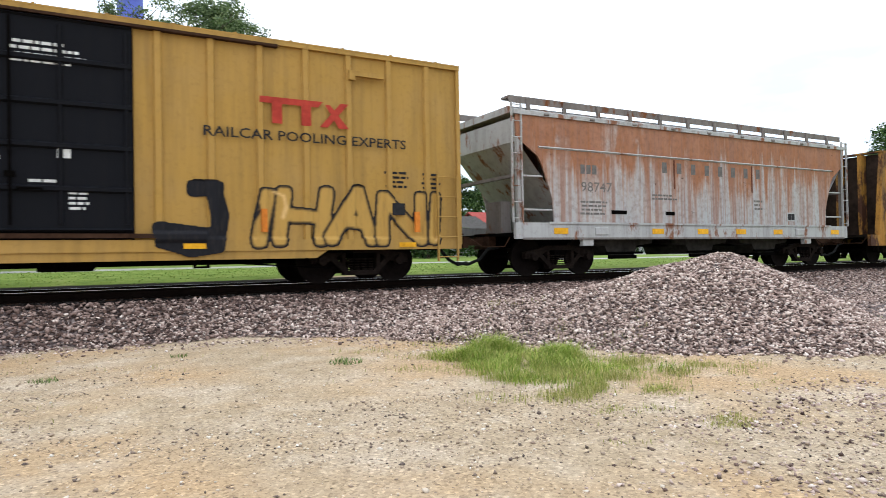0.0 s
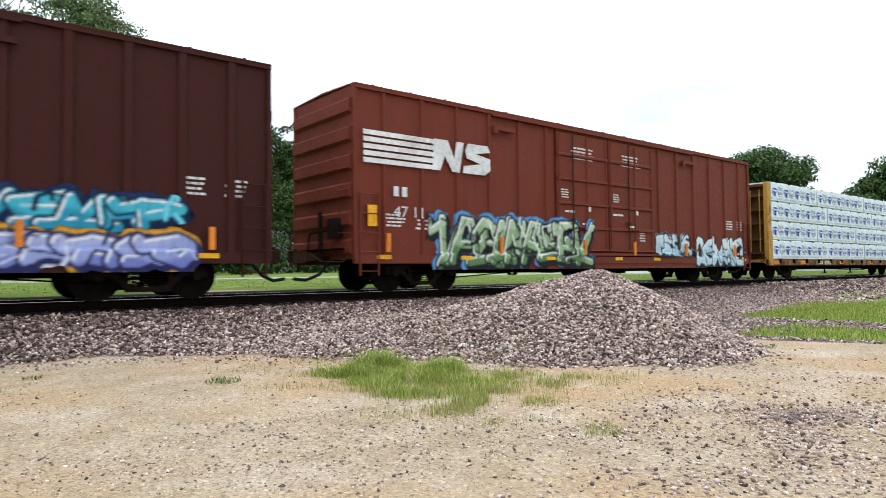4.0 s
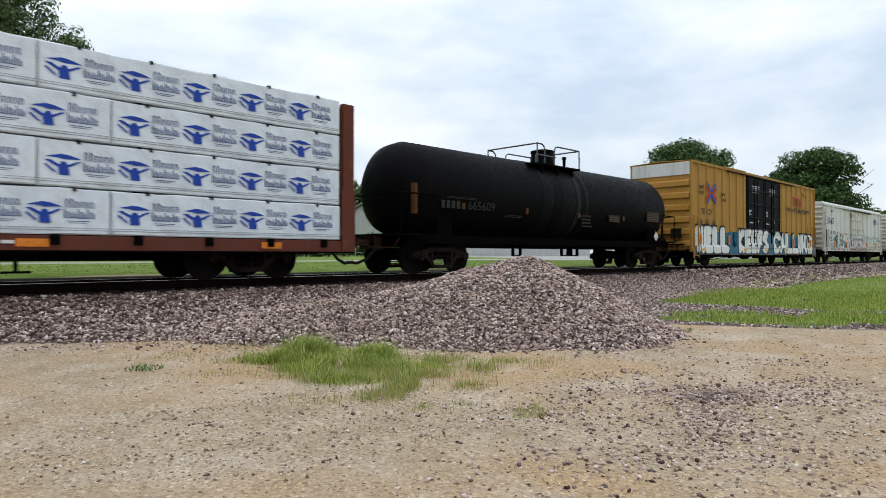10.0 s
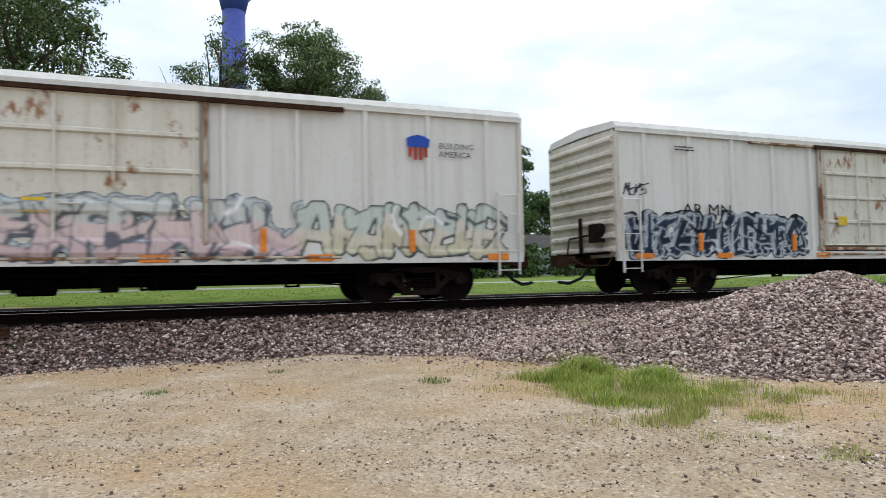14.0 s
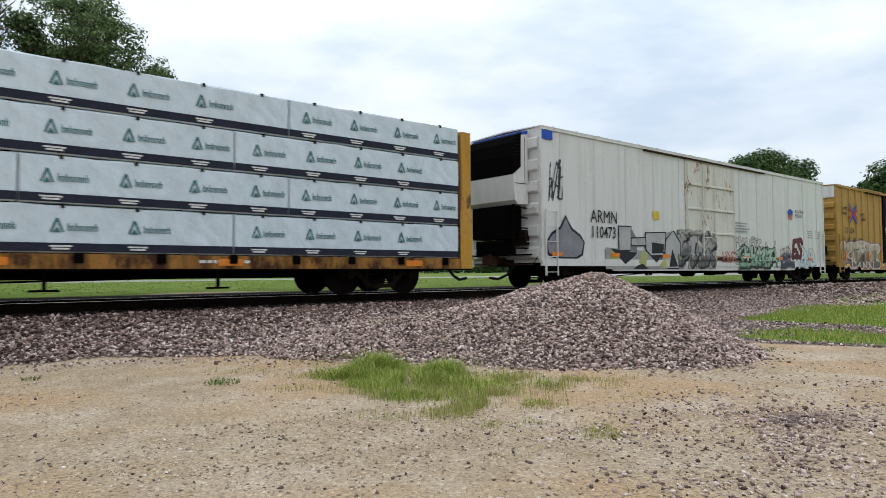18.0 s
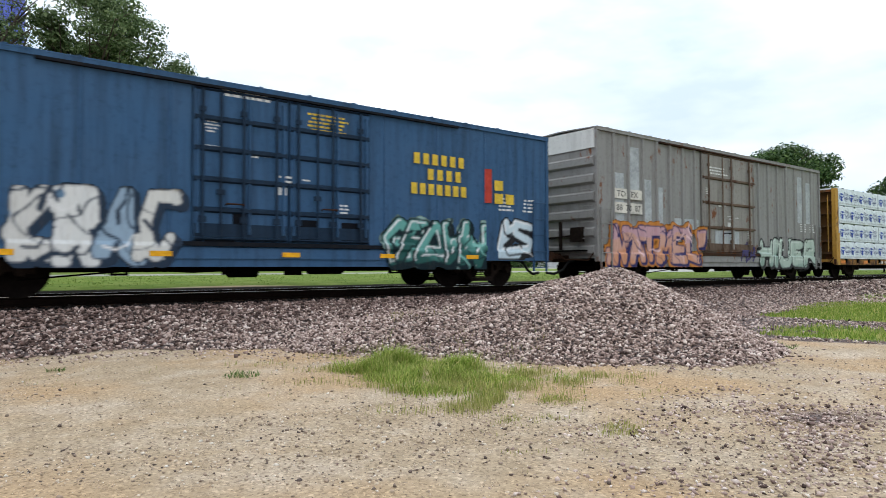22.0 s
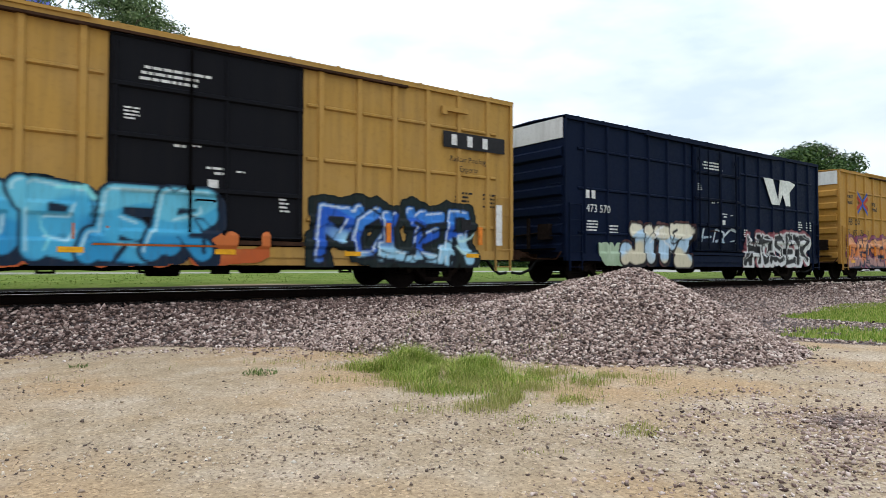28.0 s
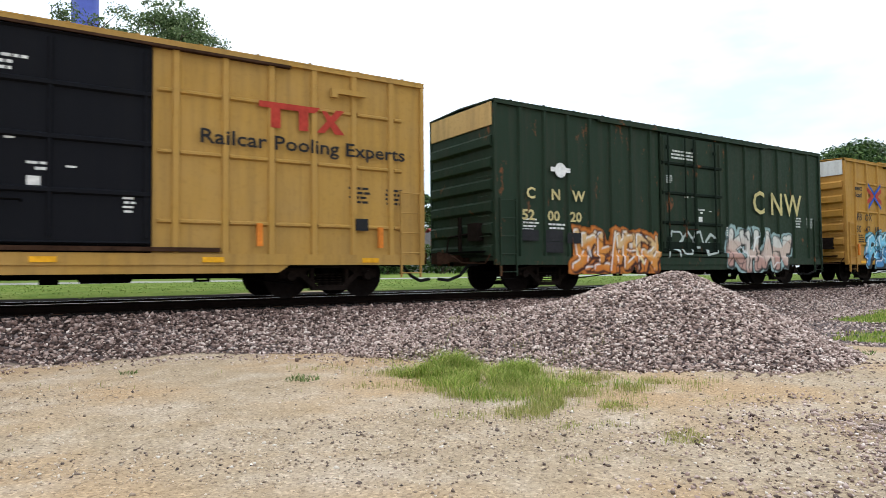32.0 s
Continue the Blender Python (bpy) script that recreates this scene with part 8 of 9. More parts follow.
def build_hopper():
    u, L = 9.2, 13.98
    car = place(thing("covered_hopper", u, TRACK, RAIL, "grey covered hopper car streaked with orange rust", "freight car", "cars of the freight train"), u)
    skin = hopper_paint()
    primer = paint("hopper_primer", (0.42, 0.415, 0.405), 0.2, 0.4, 0.35, 0.65, (0.1, 0.07, 0.055), (0.22, 0.1, 0.06))
    boards = paint("running_board_brown", (0.2, 0.175, 0.16), 0.3, 0.5, 0.3, 0.8, (0.05, 0.04, 0.035))
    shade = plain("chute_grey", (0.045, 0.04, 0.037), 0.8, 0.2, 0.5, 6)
    y = -HALF
    half = [(1.2, 1.3), (1.17, 1.85), (1.02, 2.3), (0.86, 2.72), (0.72, 2.95), (0.2, 3.3), (0.08, 3.42), (0.06, 3.95)]
    poly = [(L - a, b) for a, b in half] + half[::-1]
    for k in (1, -1):
        part("side_sheet", Shape().prism(poly, *sorted((k * y, k * (y + 0.05)))), skin, car, "streaked rust and primer side")
    part("side_rib", Shape().bar(0.75, 13.25, y - 0.04, y - 0.001, 3.14, 3.2), primer, car)
    for x in (5.53, 8.95):
        part("seam_bar", Shape().bar(x - 0.025, x + 0.025, y - 0.012, y - 0.001, 2.3, 3.12), plain("seam_brown", (0.14, 0.05, 0.03), 0.8), car)
    part("top_chord", Shape().box(0.0, L, y - 0.05, y + 0.1, 3.93, 4.03).box(0, L, HALF - 0.1, HALF + 0.05, 3.93, 4.03), primer, car)
    part("side_sill", Shape().box(0, L, y - 0.04, y + 0.06, 0.9, 1.3).box(0, L, HALF - 0.06, HALF + 0.04, 0.9, 1.3), primer, car)
    part("sill_ledge", Shape().box(1.0, L - 1.0, y - 0.07, y - 0.041, 1.27, 1.32), primer, car)
    part("sill_flange", Shape().box(0.2, L - 0.2, y - 0.06, y - 0.041, 0.88, 0.93), boards, car)
    part("roof", Shape().prism_x([(y, 4.03), (y + 0.35, 4.2), (HALF - 0.35, 4.2), (HALF, 4.03)], 0.1, L - 0.1), primer, car)
    part("hatch_trough", Shape().box(0.9, L - 0.9, -0.35, 0.35, 4.2, 4.36), primer, car)
    for yy in (y + 0.16, HALF - 0.5):
        part("running_board", Shape().box(0.0, L + 0.05, yy, yy + 0.34, 4.36, 4.42).box(0.0, L + 0.05, yy, yy + 0.02, 4.25, 4.36), boards, car, "weathered brown roof walkway")
    for k in range(12):
        part("board_bracket", Shape().box(0.5 + k * 1.15, 0.6 + k * 1.15, y + 0.1, y + 0.157, 4.06, 4.4), boards, car)
    for k in range(9):
        part("clamp", Shape().bar(0.9 + k * 1.5, 1.05 + k * 1.5, y - 0.075, y - 0.051, 3.94, 4.01), boards, car)
    for x, k in ((0.0, 1), (L, -1)):
        part("slope_sheet", Shape().add([(x + 0.15 * k, y + 0.06, 3.3), (x + 0.15 * k, HALF - 0.06, 3.3), (x + 2.1 * k, HALF - 0.06, 1.0), (x + 2.1 * k, y + 0.06, 1.0), (x + 0.15 * k, y + 0.06, 3.9), (x + 0.15 * k, HALF - 0.06, 3.9)], [(0, 1, 2, 3), (0, 4, 5, 1)]), primer, car, "sloping grey end sheet")
        for yy in (y + 0.02, HALF - 0.12):
            part("end_post", Shape().box(*sorted((x + 0.12 * k, x + 0.2 * k)), yy, yy + 0.1, 1.3, 4.03), boards if k < 0 else primer, car)
        part("end_beam", Shape().box(*sorted((x + 0.1 * k, x + 0.2 * k)), y + 0.12, HALF - 0.12, 2.42, 2.5), boards, car)
        part("end_platform", Shape().box(*sorted((x, x + 1.3 * k)), y + 0.1, HALF - 0.1, 1.0, 1.06), STEEL, car)
        for z, far in ((1.62, 1.2), (2.45, 0.9)):
            part("cross_rail", Shape().rod((x + 0.2 * k, y + 0.06, z), (x + far * k, y + 0.06, z), 0.026, 6), primer, car)
        ladder(car, x + (-0.08 if k > 0 else -0.22), 1.3, 4.2, primer, y=y - 0.05, w=0.28)
        part("brake_box", Shape().box(*sorted((x + 0.3 * k, x + 0.6 * k)), -0.5, 0.2, 1.06, 1.9), boards, car)
        part("pull_pad", Shape().bar(*sorted((x + 2.5 * k, x + 2.95 * k)), y - 0.062, y - 0.041, 0.98, 1.2), primer, car, "raised pale jacking pad")
        part("jack_lug", Shape().box(*sorted((x + 2.1 * k, x + 2.45 * k)), y - 0.03, y + 0.1, 0.72, 0.9), primer, car)
    for x in (4.0, 7.22, 10.3):
        part("discharge_gate", Shape().prism([(x - 1.25, 0.92), (x + 1.25, 0.92), (x + 1.2, 0.78), (x + 0.62, 0.72), (x + 0.5, 0.46), (x - 0.45, 0.46), (x - 0.6, 0.72), (x - 1.2, 0.78)], -0.95, 0.75), shade, car, "dark discharge chute")
        part("gate_frame", Shape().box(x - 0.5, x + 0.5, -1.05, -0.96, 0.36, 0.46).rod((x - 0.6, -1.02, 0.52), (x + 0.75, -1.02, 0.52), 0.035, 6), STEEL, car)
    ink = plain("faded_grey_ink", (0.15, 0.135, 0.125), 0.8)
    letter_blocks(8, 5.05, y - 0.004, 2.73, 0.3, 0.4, ink, car)
    letter_blocks(3, 2.08, y - 0.004, 2.57, 0.24, 0.05, ink, car)
    lettering("98747", 0.26, ink, car, 2.08, y - 0.005, 2.12, "car_number", 1.2)
    stencil(4, 2.05, y - 0.004, 1.5, 1.0, 0.4, ink, car, rng)
    stencil(2, 4.5, y - 0.004, 1.95, 1.2, 0.2, ink, car, rng)
    stencil(3, 9.0, y - 0.004, 1.75, 0.5, 0.35, ink, car, rng)
    plate = part("placard", Shape().box(10.68, 11.08, y - 0.01, y - 0.002, 1.44, 1.72), primer, car, "data panel with white edge")
    part("print", Shape().box(10.71, 10.87, y - 0.014, y - 0.0105, 1.48, 1.68).box(10.89, 11.05, y - 0.014, y - 0.0105, 1.48, 1.68), BLACK_INK, plate)
    for x in (3.12, 5.15):
        part("slot", Shape().box(x, x + (0.55 if x < 4 else 0.36), y - 0.012, y - 0.002, 1.55, 1.65), STEEL, car)
    reflectors(car, (1.15, 4.57, 6.4, 8.1, 9.9, 13.0), 1.02, REFLECT, 0.45, 0.15, y - 0.05)
    truck(car, 1.75, u)
    truck(car, L - 1.75, u)
    end_gear(car, L)
    part("centre_sill", Shape().box(0.2, L - 0.2, -0.3, 0.3, 0.7, 1.0), STEEL, car)


# ---------------------------------------------------------------- bulkhead flat car with steel bars
def build_flat():
    u, L = 24.74, 20.98
    car = place(thing("bulkhead_flat_car", u, TRACK, RAIL, "rusty yellow bulkhead flat car with timber-lined ends", "freight car", "cars of the freight train"), u)
    yel = paint("flat_yellow", (0.36, 0.17, 0.03), 0.2, 0.8, 0.85, 0.6, rust_col=(0.07, 0.032, 0.02))
    y = -HALF
    for a, b, m in ((0, 5.0, yel), (5.0, 8.1, RUSTY), (8.1, 15.3, yel), (15.3, 17.2, RUSTY), (17.2, L, yel)):
        for k in (1, -1):
            part("side_sill", Shape().box(a, b, *sorted((k * y, k * (y + 0.12))), 0.62, 1.02), m, car)
    part("fish_belly", Shape().prism([(5.0, 0.62), (7.0, 0.32), (14.0, 0.32), (16.0, 0.62)], -1.0, 1.0), STEEL, car)
    for k in range(42):
        part("deck_plank", Shape().box(0.2 + k * 0.49, 0.66 + k * 0.49, y + 0.12, HALF - 0.12, 0.95, 1.04), TIE_MAT, car)
    for k in range(18):
        part("stake_pocket", Shape().box(1.0 + k * 1.1, 1.16 + k * 1.1, y - 0.07, y - 0.001, 0.72, 0.98), yel if k % 3 else RUSTY, car)
    plank = plain("old_planks", (0.03, 0.02, 0.015), 0.9, 0, 0.45, 6, 0.5)
    worn = plain("worn_planks", (0.1, 0.07, 0.055), 0.9, 0, 0.5, 5, 0.5)
    for x, k in ((0.0, 1), (L, -1)):
        bulk = part("bulkhead", Shape().box(*sorted((x + 1.08 * k, x + 1.2 * k)), y + 0.17, HALF - 0.17, 1.02, 4.0), plank, car, "timber-lined bulkhead")
        for yy in (y + 0.0, HALF - 0.16):
            part("bulkhead_post", Shape().prism([(x + 0.55 * k, 1.02), (x + 1.2 * k, 1.02), (x + 1.2 * k, 4.05), (x + 0.95 * k, 4.05)][:: k], yy, yy + 0.16), yel, bulk, "tapered yellow post")
        for yy in (-0.8, 0, 0.8):
            part("bulkhead_rib", Shape().box(*sorted((x + 0.7 * k, x + 1.07 * k)), yy - 0.06, yy + 0.06, 1.02, 4.0), yel, bulk)
        for i in range(14):
            part("plank", Shape().box(*sorted((x + 1.2 * k, x + 1.28 * k)), y + 0.02, HALF - 0.02, 1.06 + i * 0.21, 1.25 + i * 0.21), worn if i < 7 else plank, bulk)
        part("top_rail", Shape().box(*sorted((x + 0.9 * k, x + 1.25 * k)), y, HALF, 4.05, 4.1), yel, bulk)
    letter_blocks(3, 15.6, y - 0.01, 0.72, 0.2, 0.3, WHITE_INK, car)
    letter_blocks(5, 5.6, y - 0.01, 0.74, 0.13, 0.2, plain("faded_cream_ink", (0.3, 0.26, 0.2), 0.7), car)
    truck(car, 2.4, u)
    truck(car, L - 2.4, u)
    end_gear(car, L)
    bar_mat = plain("blue_black_steel", (0.07, 0.085, 0.115), 0.34, 0.8, 0.35)
    layers = ((1.5, 19.2, 1.12, 12), (1.5, 19.3, 1.25, 12), (4.9, 16.4, 1.4, 10), (4.9, 16.5, 1.53, 10), (4.9, 16.5, 1.66, 10))
    for i, (a, b, z, n) in enumerate(layers):
        load = thing("steel_bar_bundle", u, TRACK, RAIL, "layer of long dark steel bars on the flat car", "steel bars", "bar bundles")
        MOVERS.append((load, u, 0.0, 0.0))
        for k in range(n):
            yy = -1.28 + k * 2.56 / (n - 1)
            part("bar", Shape().rod((a + rng.uniform(-0.3, 0.1), yy, z), (b + rng.uniform(-0.1, 0.5), yy, z), 0.06, 8), bar_mat, load)
    for k, x in enumerate((5.0, 8.3, 11.5, 14.6)):
        part("strap", Shape().box(x, x + 0.08, y + 0.02, y + 0.03, 1.0, 1.72).box(x, x + 0.08, y + 0.03, HALF - 0.03, 1.73, 1.75), plain("grey_strap", (0.25, 0.25, 0.26), 0.6), car)
        part("stake", Shape().box(x + 1.4, x + 1.5, y - 0.02, y + 0.06, 1.0, 1.4), yel, car)
    part("stake", Shape().box(19.3, 19.42, y - 0.02, y + 0.08, 1.0, 2.0), yel, car)


# ---------------------------------------------------------------- centre-beam cars with wrapped lumber
def wrap_material(name, base=(0.6, 0.64, 0.68)):
    m, nt, bsdf, co = base_material(name, 0.35)
    crease = noise_tex(nt, co, 2.2, 6, 0.62, (1.4, 1, 1.0))
    color = ramp(nt, crease, [(0.3, tuple(np.array(base) * 0.84)), (0.65, base)])
    nt.links.new(color, bsdf.inputs["Base Color"])
    fold = nt.nodes.new("ShaderNodeTexWave")
    fold.wave_type, fold.bands_direction = "BANDS", "DIAGONAL"
    for key, value in (("Scale", 1.1), ("Distortion", 7.0), ("Detail", 4.0), ("Detail Scale", 1.3)):
        fold.inputs[key].default_value = value
    nt.links.new(co, fold.inputs["Vector"])
    bump(nt, bsdf, calc(nt, "ADD", calc(nt, "MULTIPLY", crease, 0.7), calc(nt, "MULTIPLY", fold.outputs["Fac"], 0.25)), 0.6, 0.07)
    return m


WRAP = wrap_material("white_lumber_wrap", (0.7, 0.755, 0.79))
WRAP_PALE = wrap_material("bluish_lumber_wrap", (0.58, 0.66, 0.7))
WRAP_BLUE = plain("wrap_print_blue", (0.022, 0.06, 0.32), 0.5)
WRAP_SLATE = plain("wrap_print_slate", (0.06, 0.085, 0.2), 0.5)
WRAP_DARK = plain("wrap_band_dark", (0.02, 0.022, 0.035), 0.5)
WRAP_GREY = plain("wrap_print_grey", (0.06, 0.15, 0.15), 0.5)


def bundle_master(length, seed, dark):
    """A paper-wrapped pack of lumber with the mill's printed mark along it."""
    r = random.Random(seed)
    b = thing("lumber_bundle", 0, -400, -50, "pack of lumber in white wrap with %s printing" % ("dark-banded grey" if dark else "blue"), "lumber pack", "lumber packs")
    h, d, c = 0.825, 1.16, 0.025
    s = Shape()
    n = int(length / 0.4)
    prof = [(-d / 2 + c, 0), (-d / 2, c), (-d / 2, h - c), (-d / 2 + c, h), (d / 2 - c, h), (d / 2, h - c), (d / 2, c), (d / 2 - c, 0)]
    vs, k = [], len(prof)
    for i in range(n + 1):
        x = length * i / n
        for py, pz in prof:
            j = 0.012 if 0 < i < n else 0.0
            vs.append((x, py + r.uniform(-j, j), pz + (r.uniform(-j, j) if pz > 0.1 else 0)))
    fs = [(i * k + a, i * k + (a + 1) % k, (i + 1) * k + (a + 1) % k, (i + 1) * k + a) for i in range(n) for a in range(k)] + [tuple(range(k - 1, -1, -1)), tuple(range(n * k, n * k + k))]
    part("wrap", Shape().add(vs, fs), WRAP_PALE if dark else WRAP, b)
    y, s, t = -d / 2 - 0.016, Shape(), Shape()
    x = 0.1 + (r.uniform(0, 0.3) if dark else 0)
    if dark:
        part("wrap_band", Shape().box(0.0, length, y, y + 0.003, 0.02, 0.17), WRAP_DARK, b, "dark printed band")
        if "grey_mark" not in SHARED:
            s.prism([(0, 0.36), (0.04, 0.36), (0.11, 0.55), (0.18, 0.36), (0.22, 0.36), (0.13, 0.6), (0.09, 0.6)], 0, 0.002)
            s.prism([(0.05, 0.35), (0.17, 0.35), (0.11, 0.45)], 0, 0.002)
            for q in range(8):
                xa, za, hh = 0.27 + q * 0.062, 0.38, 0.14 if q in (0, 2, 7) else 0.1
                s.flat(xa, xa + 0.016, 0, za, za + hh).flat(xa + 0.034, xa + 0.048, 0, za, za + 0.09).flat(xa + 0.016, xa + 0.034, 0, za + 0.075, za + 0.095)
        mark = shared("grey_mark", lambda: s, WRAP_GREY)
        line = shared("band_print", lambda: Shape().flat(0, 0.34, 0, 0.1, 0.13).flat(0.04, 0.3, 0, 0.055, 0.085), WHITE_INK)
        while x < length - 0.8:
            tagged(part("printed_mark", mark, None, b), kind="stuff").matrix_basis = pose(x, y, 0)
            part("band_print", line, None, b).matrix_basis = pose(x, y - 0.003, 0)
            x += 1.25
    else:
        if "blue_mark" not in SHARED:
            s.prism([(0.02, 0.515), (0.2, 0.505), (0.3, 0.48), (0.58, 0.495), (0.4, 0.555), (0.26, 0.575)], 0, 0.002)
            s.prism([(0.22, 0.2), (0.39, 0.2), (0.375, 0.34), (0.58, 0.455), (0.5, 0.45), (0.36, 0.385), (0.33, 0.44), (0.26, 0.44), (0.23, 0.385), (0.1, 0.46), (0.0, 0.46), (0.21, 0.335)], -0.002, 0)
            s.prism([(0.0, 0.37), (0.17, 0.225), (0.17, 0.265), (0.03, 0.385)], -0.004, -0.002)
            for q in range(6):
                xa, za, hh = 0.62 + q * 0.082, 0.48, 0.17 if q in (0, 1) else 0.12
                t.flat(xa, xa + 0.016, 0, za, za + hh).flat(xa + 0.045, xa + 0.058, 0, za, za + hh * 0.75).flat(xa + 0.02, xa + 0.045, 0, za + hh * 0.75, za + hh * 0.92)
            for q in range(7):
                xa, za, hh = 0.6 + q * 0.075, 0.29, 0.17 if q in (0, 3, 5) else 0.12
                t.flat(xa, xa + 0.02, 0, za, za + hh).flat(xa + 0.04, xa + 0.056, 0, za, za + hh * 0.75).flat(xa + 0.02, xa + 0.04, 0, za, za + 0.02)
            t.flat(0.64, 1.02, 0, 0.235, 0.247).flat(0.68, 0.96, 0, 0.205, 0.214)
        name_print = shared("name_print", lambda: t, WRAP_SLATE)
        mark = shared("blue_mark", lambda: s, WRAP_BLUE)
        while x < length - 0.9:
            tagged(part("printed_mark", mark, None, b), kind="stuff").matrix_basis = pose(x, y, 0)
            tagged(part("printed_name", name_print, None, b), kind="stuff").matrix_basis = pose(x, y, 0)
            x += 1.16
    tick = Shape()
    for q in range(int(length / 1.22)):
        tick.box(0.6 + q * 1.22, 0.66 + q * 1.22, -d / 2 - 0.02, -d / 2 + 0.25, h - 0.05, h + 0.012)
    tagged(part("strap", tick, BLACK_INK, b), kind="stuff")
    part("seam", Shape().box(0.01, length - 0.01, y + 0.004, y + 0.012, 0.115, 0.123).box(0.01, length - 0.01, y + 0.004, y + 0.012, 0.075, 0.085).box(0.012, 0.022, y + 0.002, y + 0.012, 0.03, h - 0.03), plain("seam_grey", (0.3, 0.31, 0.33), 0.6), b)
    return b


def centre_beam(u, L, mat, label, seed, masters, mark=0):
    r = random.Random(seed)
    car = place(thing("centre_beam_car", u, TRACK, RAIL, label, "freight car", "cars of the freight train"), u)
    y, dk = -HALF, 0.86
    sill_mat = mat if "red" in mat.name else paint("rust_streaked_sill", (0.3, 0.14, 0.03), 0.3, 0.95, 0.75, 0.6, (0.035, 0.02, 0.014), (0.05, 0.022, 0.013))
    # End faces darker brown than the side posts: their shade is in the colour.
    grimy_shaded = paint("grimy_shaded_bulkhead", (0.1, 0.048, 0.016), 0.2, 0.6, 0.3, 0.7)
    for k in (1, -1):
        part("side_sill", Shape().box(0, L, *sorted((k * (y + 0.02), k * (y + 0.12))), 0.6, dk), sill_mat, car)
        part("sill_flange", Shape().box(0, L, *sorted((k * (y + 0.0), k * (y + 0.13))), 0.565, 0.599), STEEL, car)
    part("deck", Shape().box(0.1, L - 0.1, y + 0.12, HALF - 0.12, 0.72, dk), mat, car)
    # Second box is no real beam: added as the dark shade below the sill.
    part("centre_sill", Shape().box(0.3, L - 0.3, -0.3, 0.3, 0.55, 0.75).box(3.8, L - 3.8, -0.25, 0.25, 0.4, 0.56), STEEL, car)
    for k in range(16):
        x = 1.0 + k * (L - 2) / 15
        part("tie_down", Shape().box(x, x + 0.16, y - 0.03, y + 0.019, dk - 0.16, dk + 0.02), STEEL, car)
    for x, k in ((0.0, 1), (L, -1)):
        bulk = part("bulkhead", Shape().box(*sorted((x + 0.3 * k, x + 0.38 * k)), y + 0.1, HALF - 0.1, dk, 4.12), grimy_shaded, car)
        for yy in (y + 0.02, -0.08, HALF - 0.18):
            part("bulkhead_post", Shape().box(*sorted((x + 0.02 * k, x + 0.34 * k)), yy, yy + 0.16, dk - 0.2, 4.2), mat if yy < -1 else grimy_shaded, bulk)
        for z in (1.1, 1.7, 2.4, 3.0, 3.6, 4.05):
            part("bulkhead_rib", Shape().box(*sorted((x + 0.06 * k, x + 0.3 * k)), y + 0.18, HALF - 0.18, z, z + 0.11), grimy_shaded, bulk)
        part("side_plate", Shape().box(*sorted((x + 0.01 * k, x + 0.4 * k)), y - 0.012, y + 0.019, dk - 0.26, 2.1), mat, bulk)
        part("end_ladder", Shape().path([(x - 0.03 * k, -1.2, 1.2), (x - 0.03 * k, -1.2, 3.9)], 0.02, 5).path([(x - 0.03 * k, -0.8, 1.2), (x - 0.03 * k, -0.8, 3.9)], 0.02, 5), mat, bulk)
    part("centre_partition", Shape().box(0.38, L - 0.38, -0.03, 0.03, dk, 4.1), mat, car)
    part("top_chord", Shape().box(0.3, L - 0.3, -0.18, 0.18, 4.18, 4.3), mat, car)
    for k in range(9):
        x = 1.5 + k * (L - 3) / 8
        part("partition_post", Shape().box(x, x + 0.14, -0.14, 0.14, dk, 4.18), mat, car)
    letter_blocks(8, 5.2, y - 0.001, 0.65, 0.15, 0.1, WHITE_INK, car, skip=(3,))
    stencil(1, 15.5, y - 0.001, 0.68, 1.2, 0.12, WHITE_INK, car, r)
    reflectors(car, (0.5, 3.2, 7.8, 12.0, 16.0, 20.6), 0.66, REFLECT_O, 0.5, 0.14, y - 0.002)
    truck(car, 2.6, u)
    truck(car, L - 2.6, u)
    end_gear(car, L)
    part("brake_rod", Shape().path([(4, -0.9, 0.5), (L / 2, -0.9, 0.35), (L - 4, -0.9, 0.5)], 0.02, 5), STEEL, car)
    for x in (6.2, 9.5, 13.0, 16.0):
        part("bracket", Shape().box(x, x + 0.06, y + 0.1, y + 0.16, 0.2, 0.6).box(x - 0.2, x + 0.26, y + 0.1, y + 0.16, 0.2, 0.24), STEEL, car)
    span = L - 0.84
    for tier in range(4):
        order = [(4.9, 6.1, 4.9, 0), (6.1, 4.9, 6.1, 0), (4.9, 4.9, 6.1, 0), (6.1, 6.1, 4.9, 0)][(tier + seed) % 4]
        lens = list(order[:3])
        lens.append(span - sum(lens))
        for k in (-1, 1):
            x = 0.42
            for ln in lens:
                key = min(masters, key=lambda m: abs(m - ln))
                b = copy_thing(masters[key], pose(u, TRACK, RAIL))
                b.scale = ((ln - 0.02) / key, 1, 1)
                MOVERS.append((b, u + x + (ln if k > 0 else 0), k * 0.9 + r.uniform(-0.015, 0.015), dk + 0.02 + tier * 0.853, 180 if k > 0 else 0))
                x += ln
    for tier in range(4):
        for k in range(8):
            part("spacer", Shape().box(1.2 + k * 2.8, 1.32 + k * 2.8, y + 0.1, -0.33, dk + tier * 0.853 + (0 if tier == 0 else 0.0) + 0.001, dk + 0.019 + tier * 0.853), TIE_MAT, car)


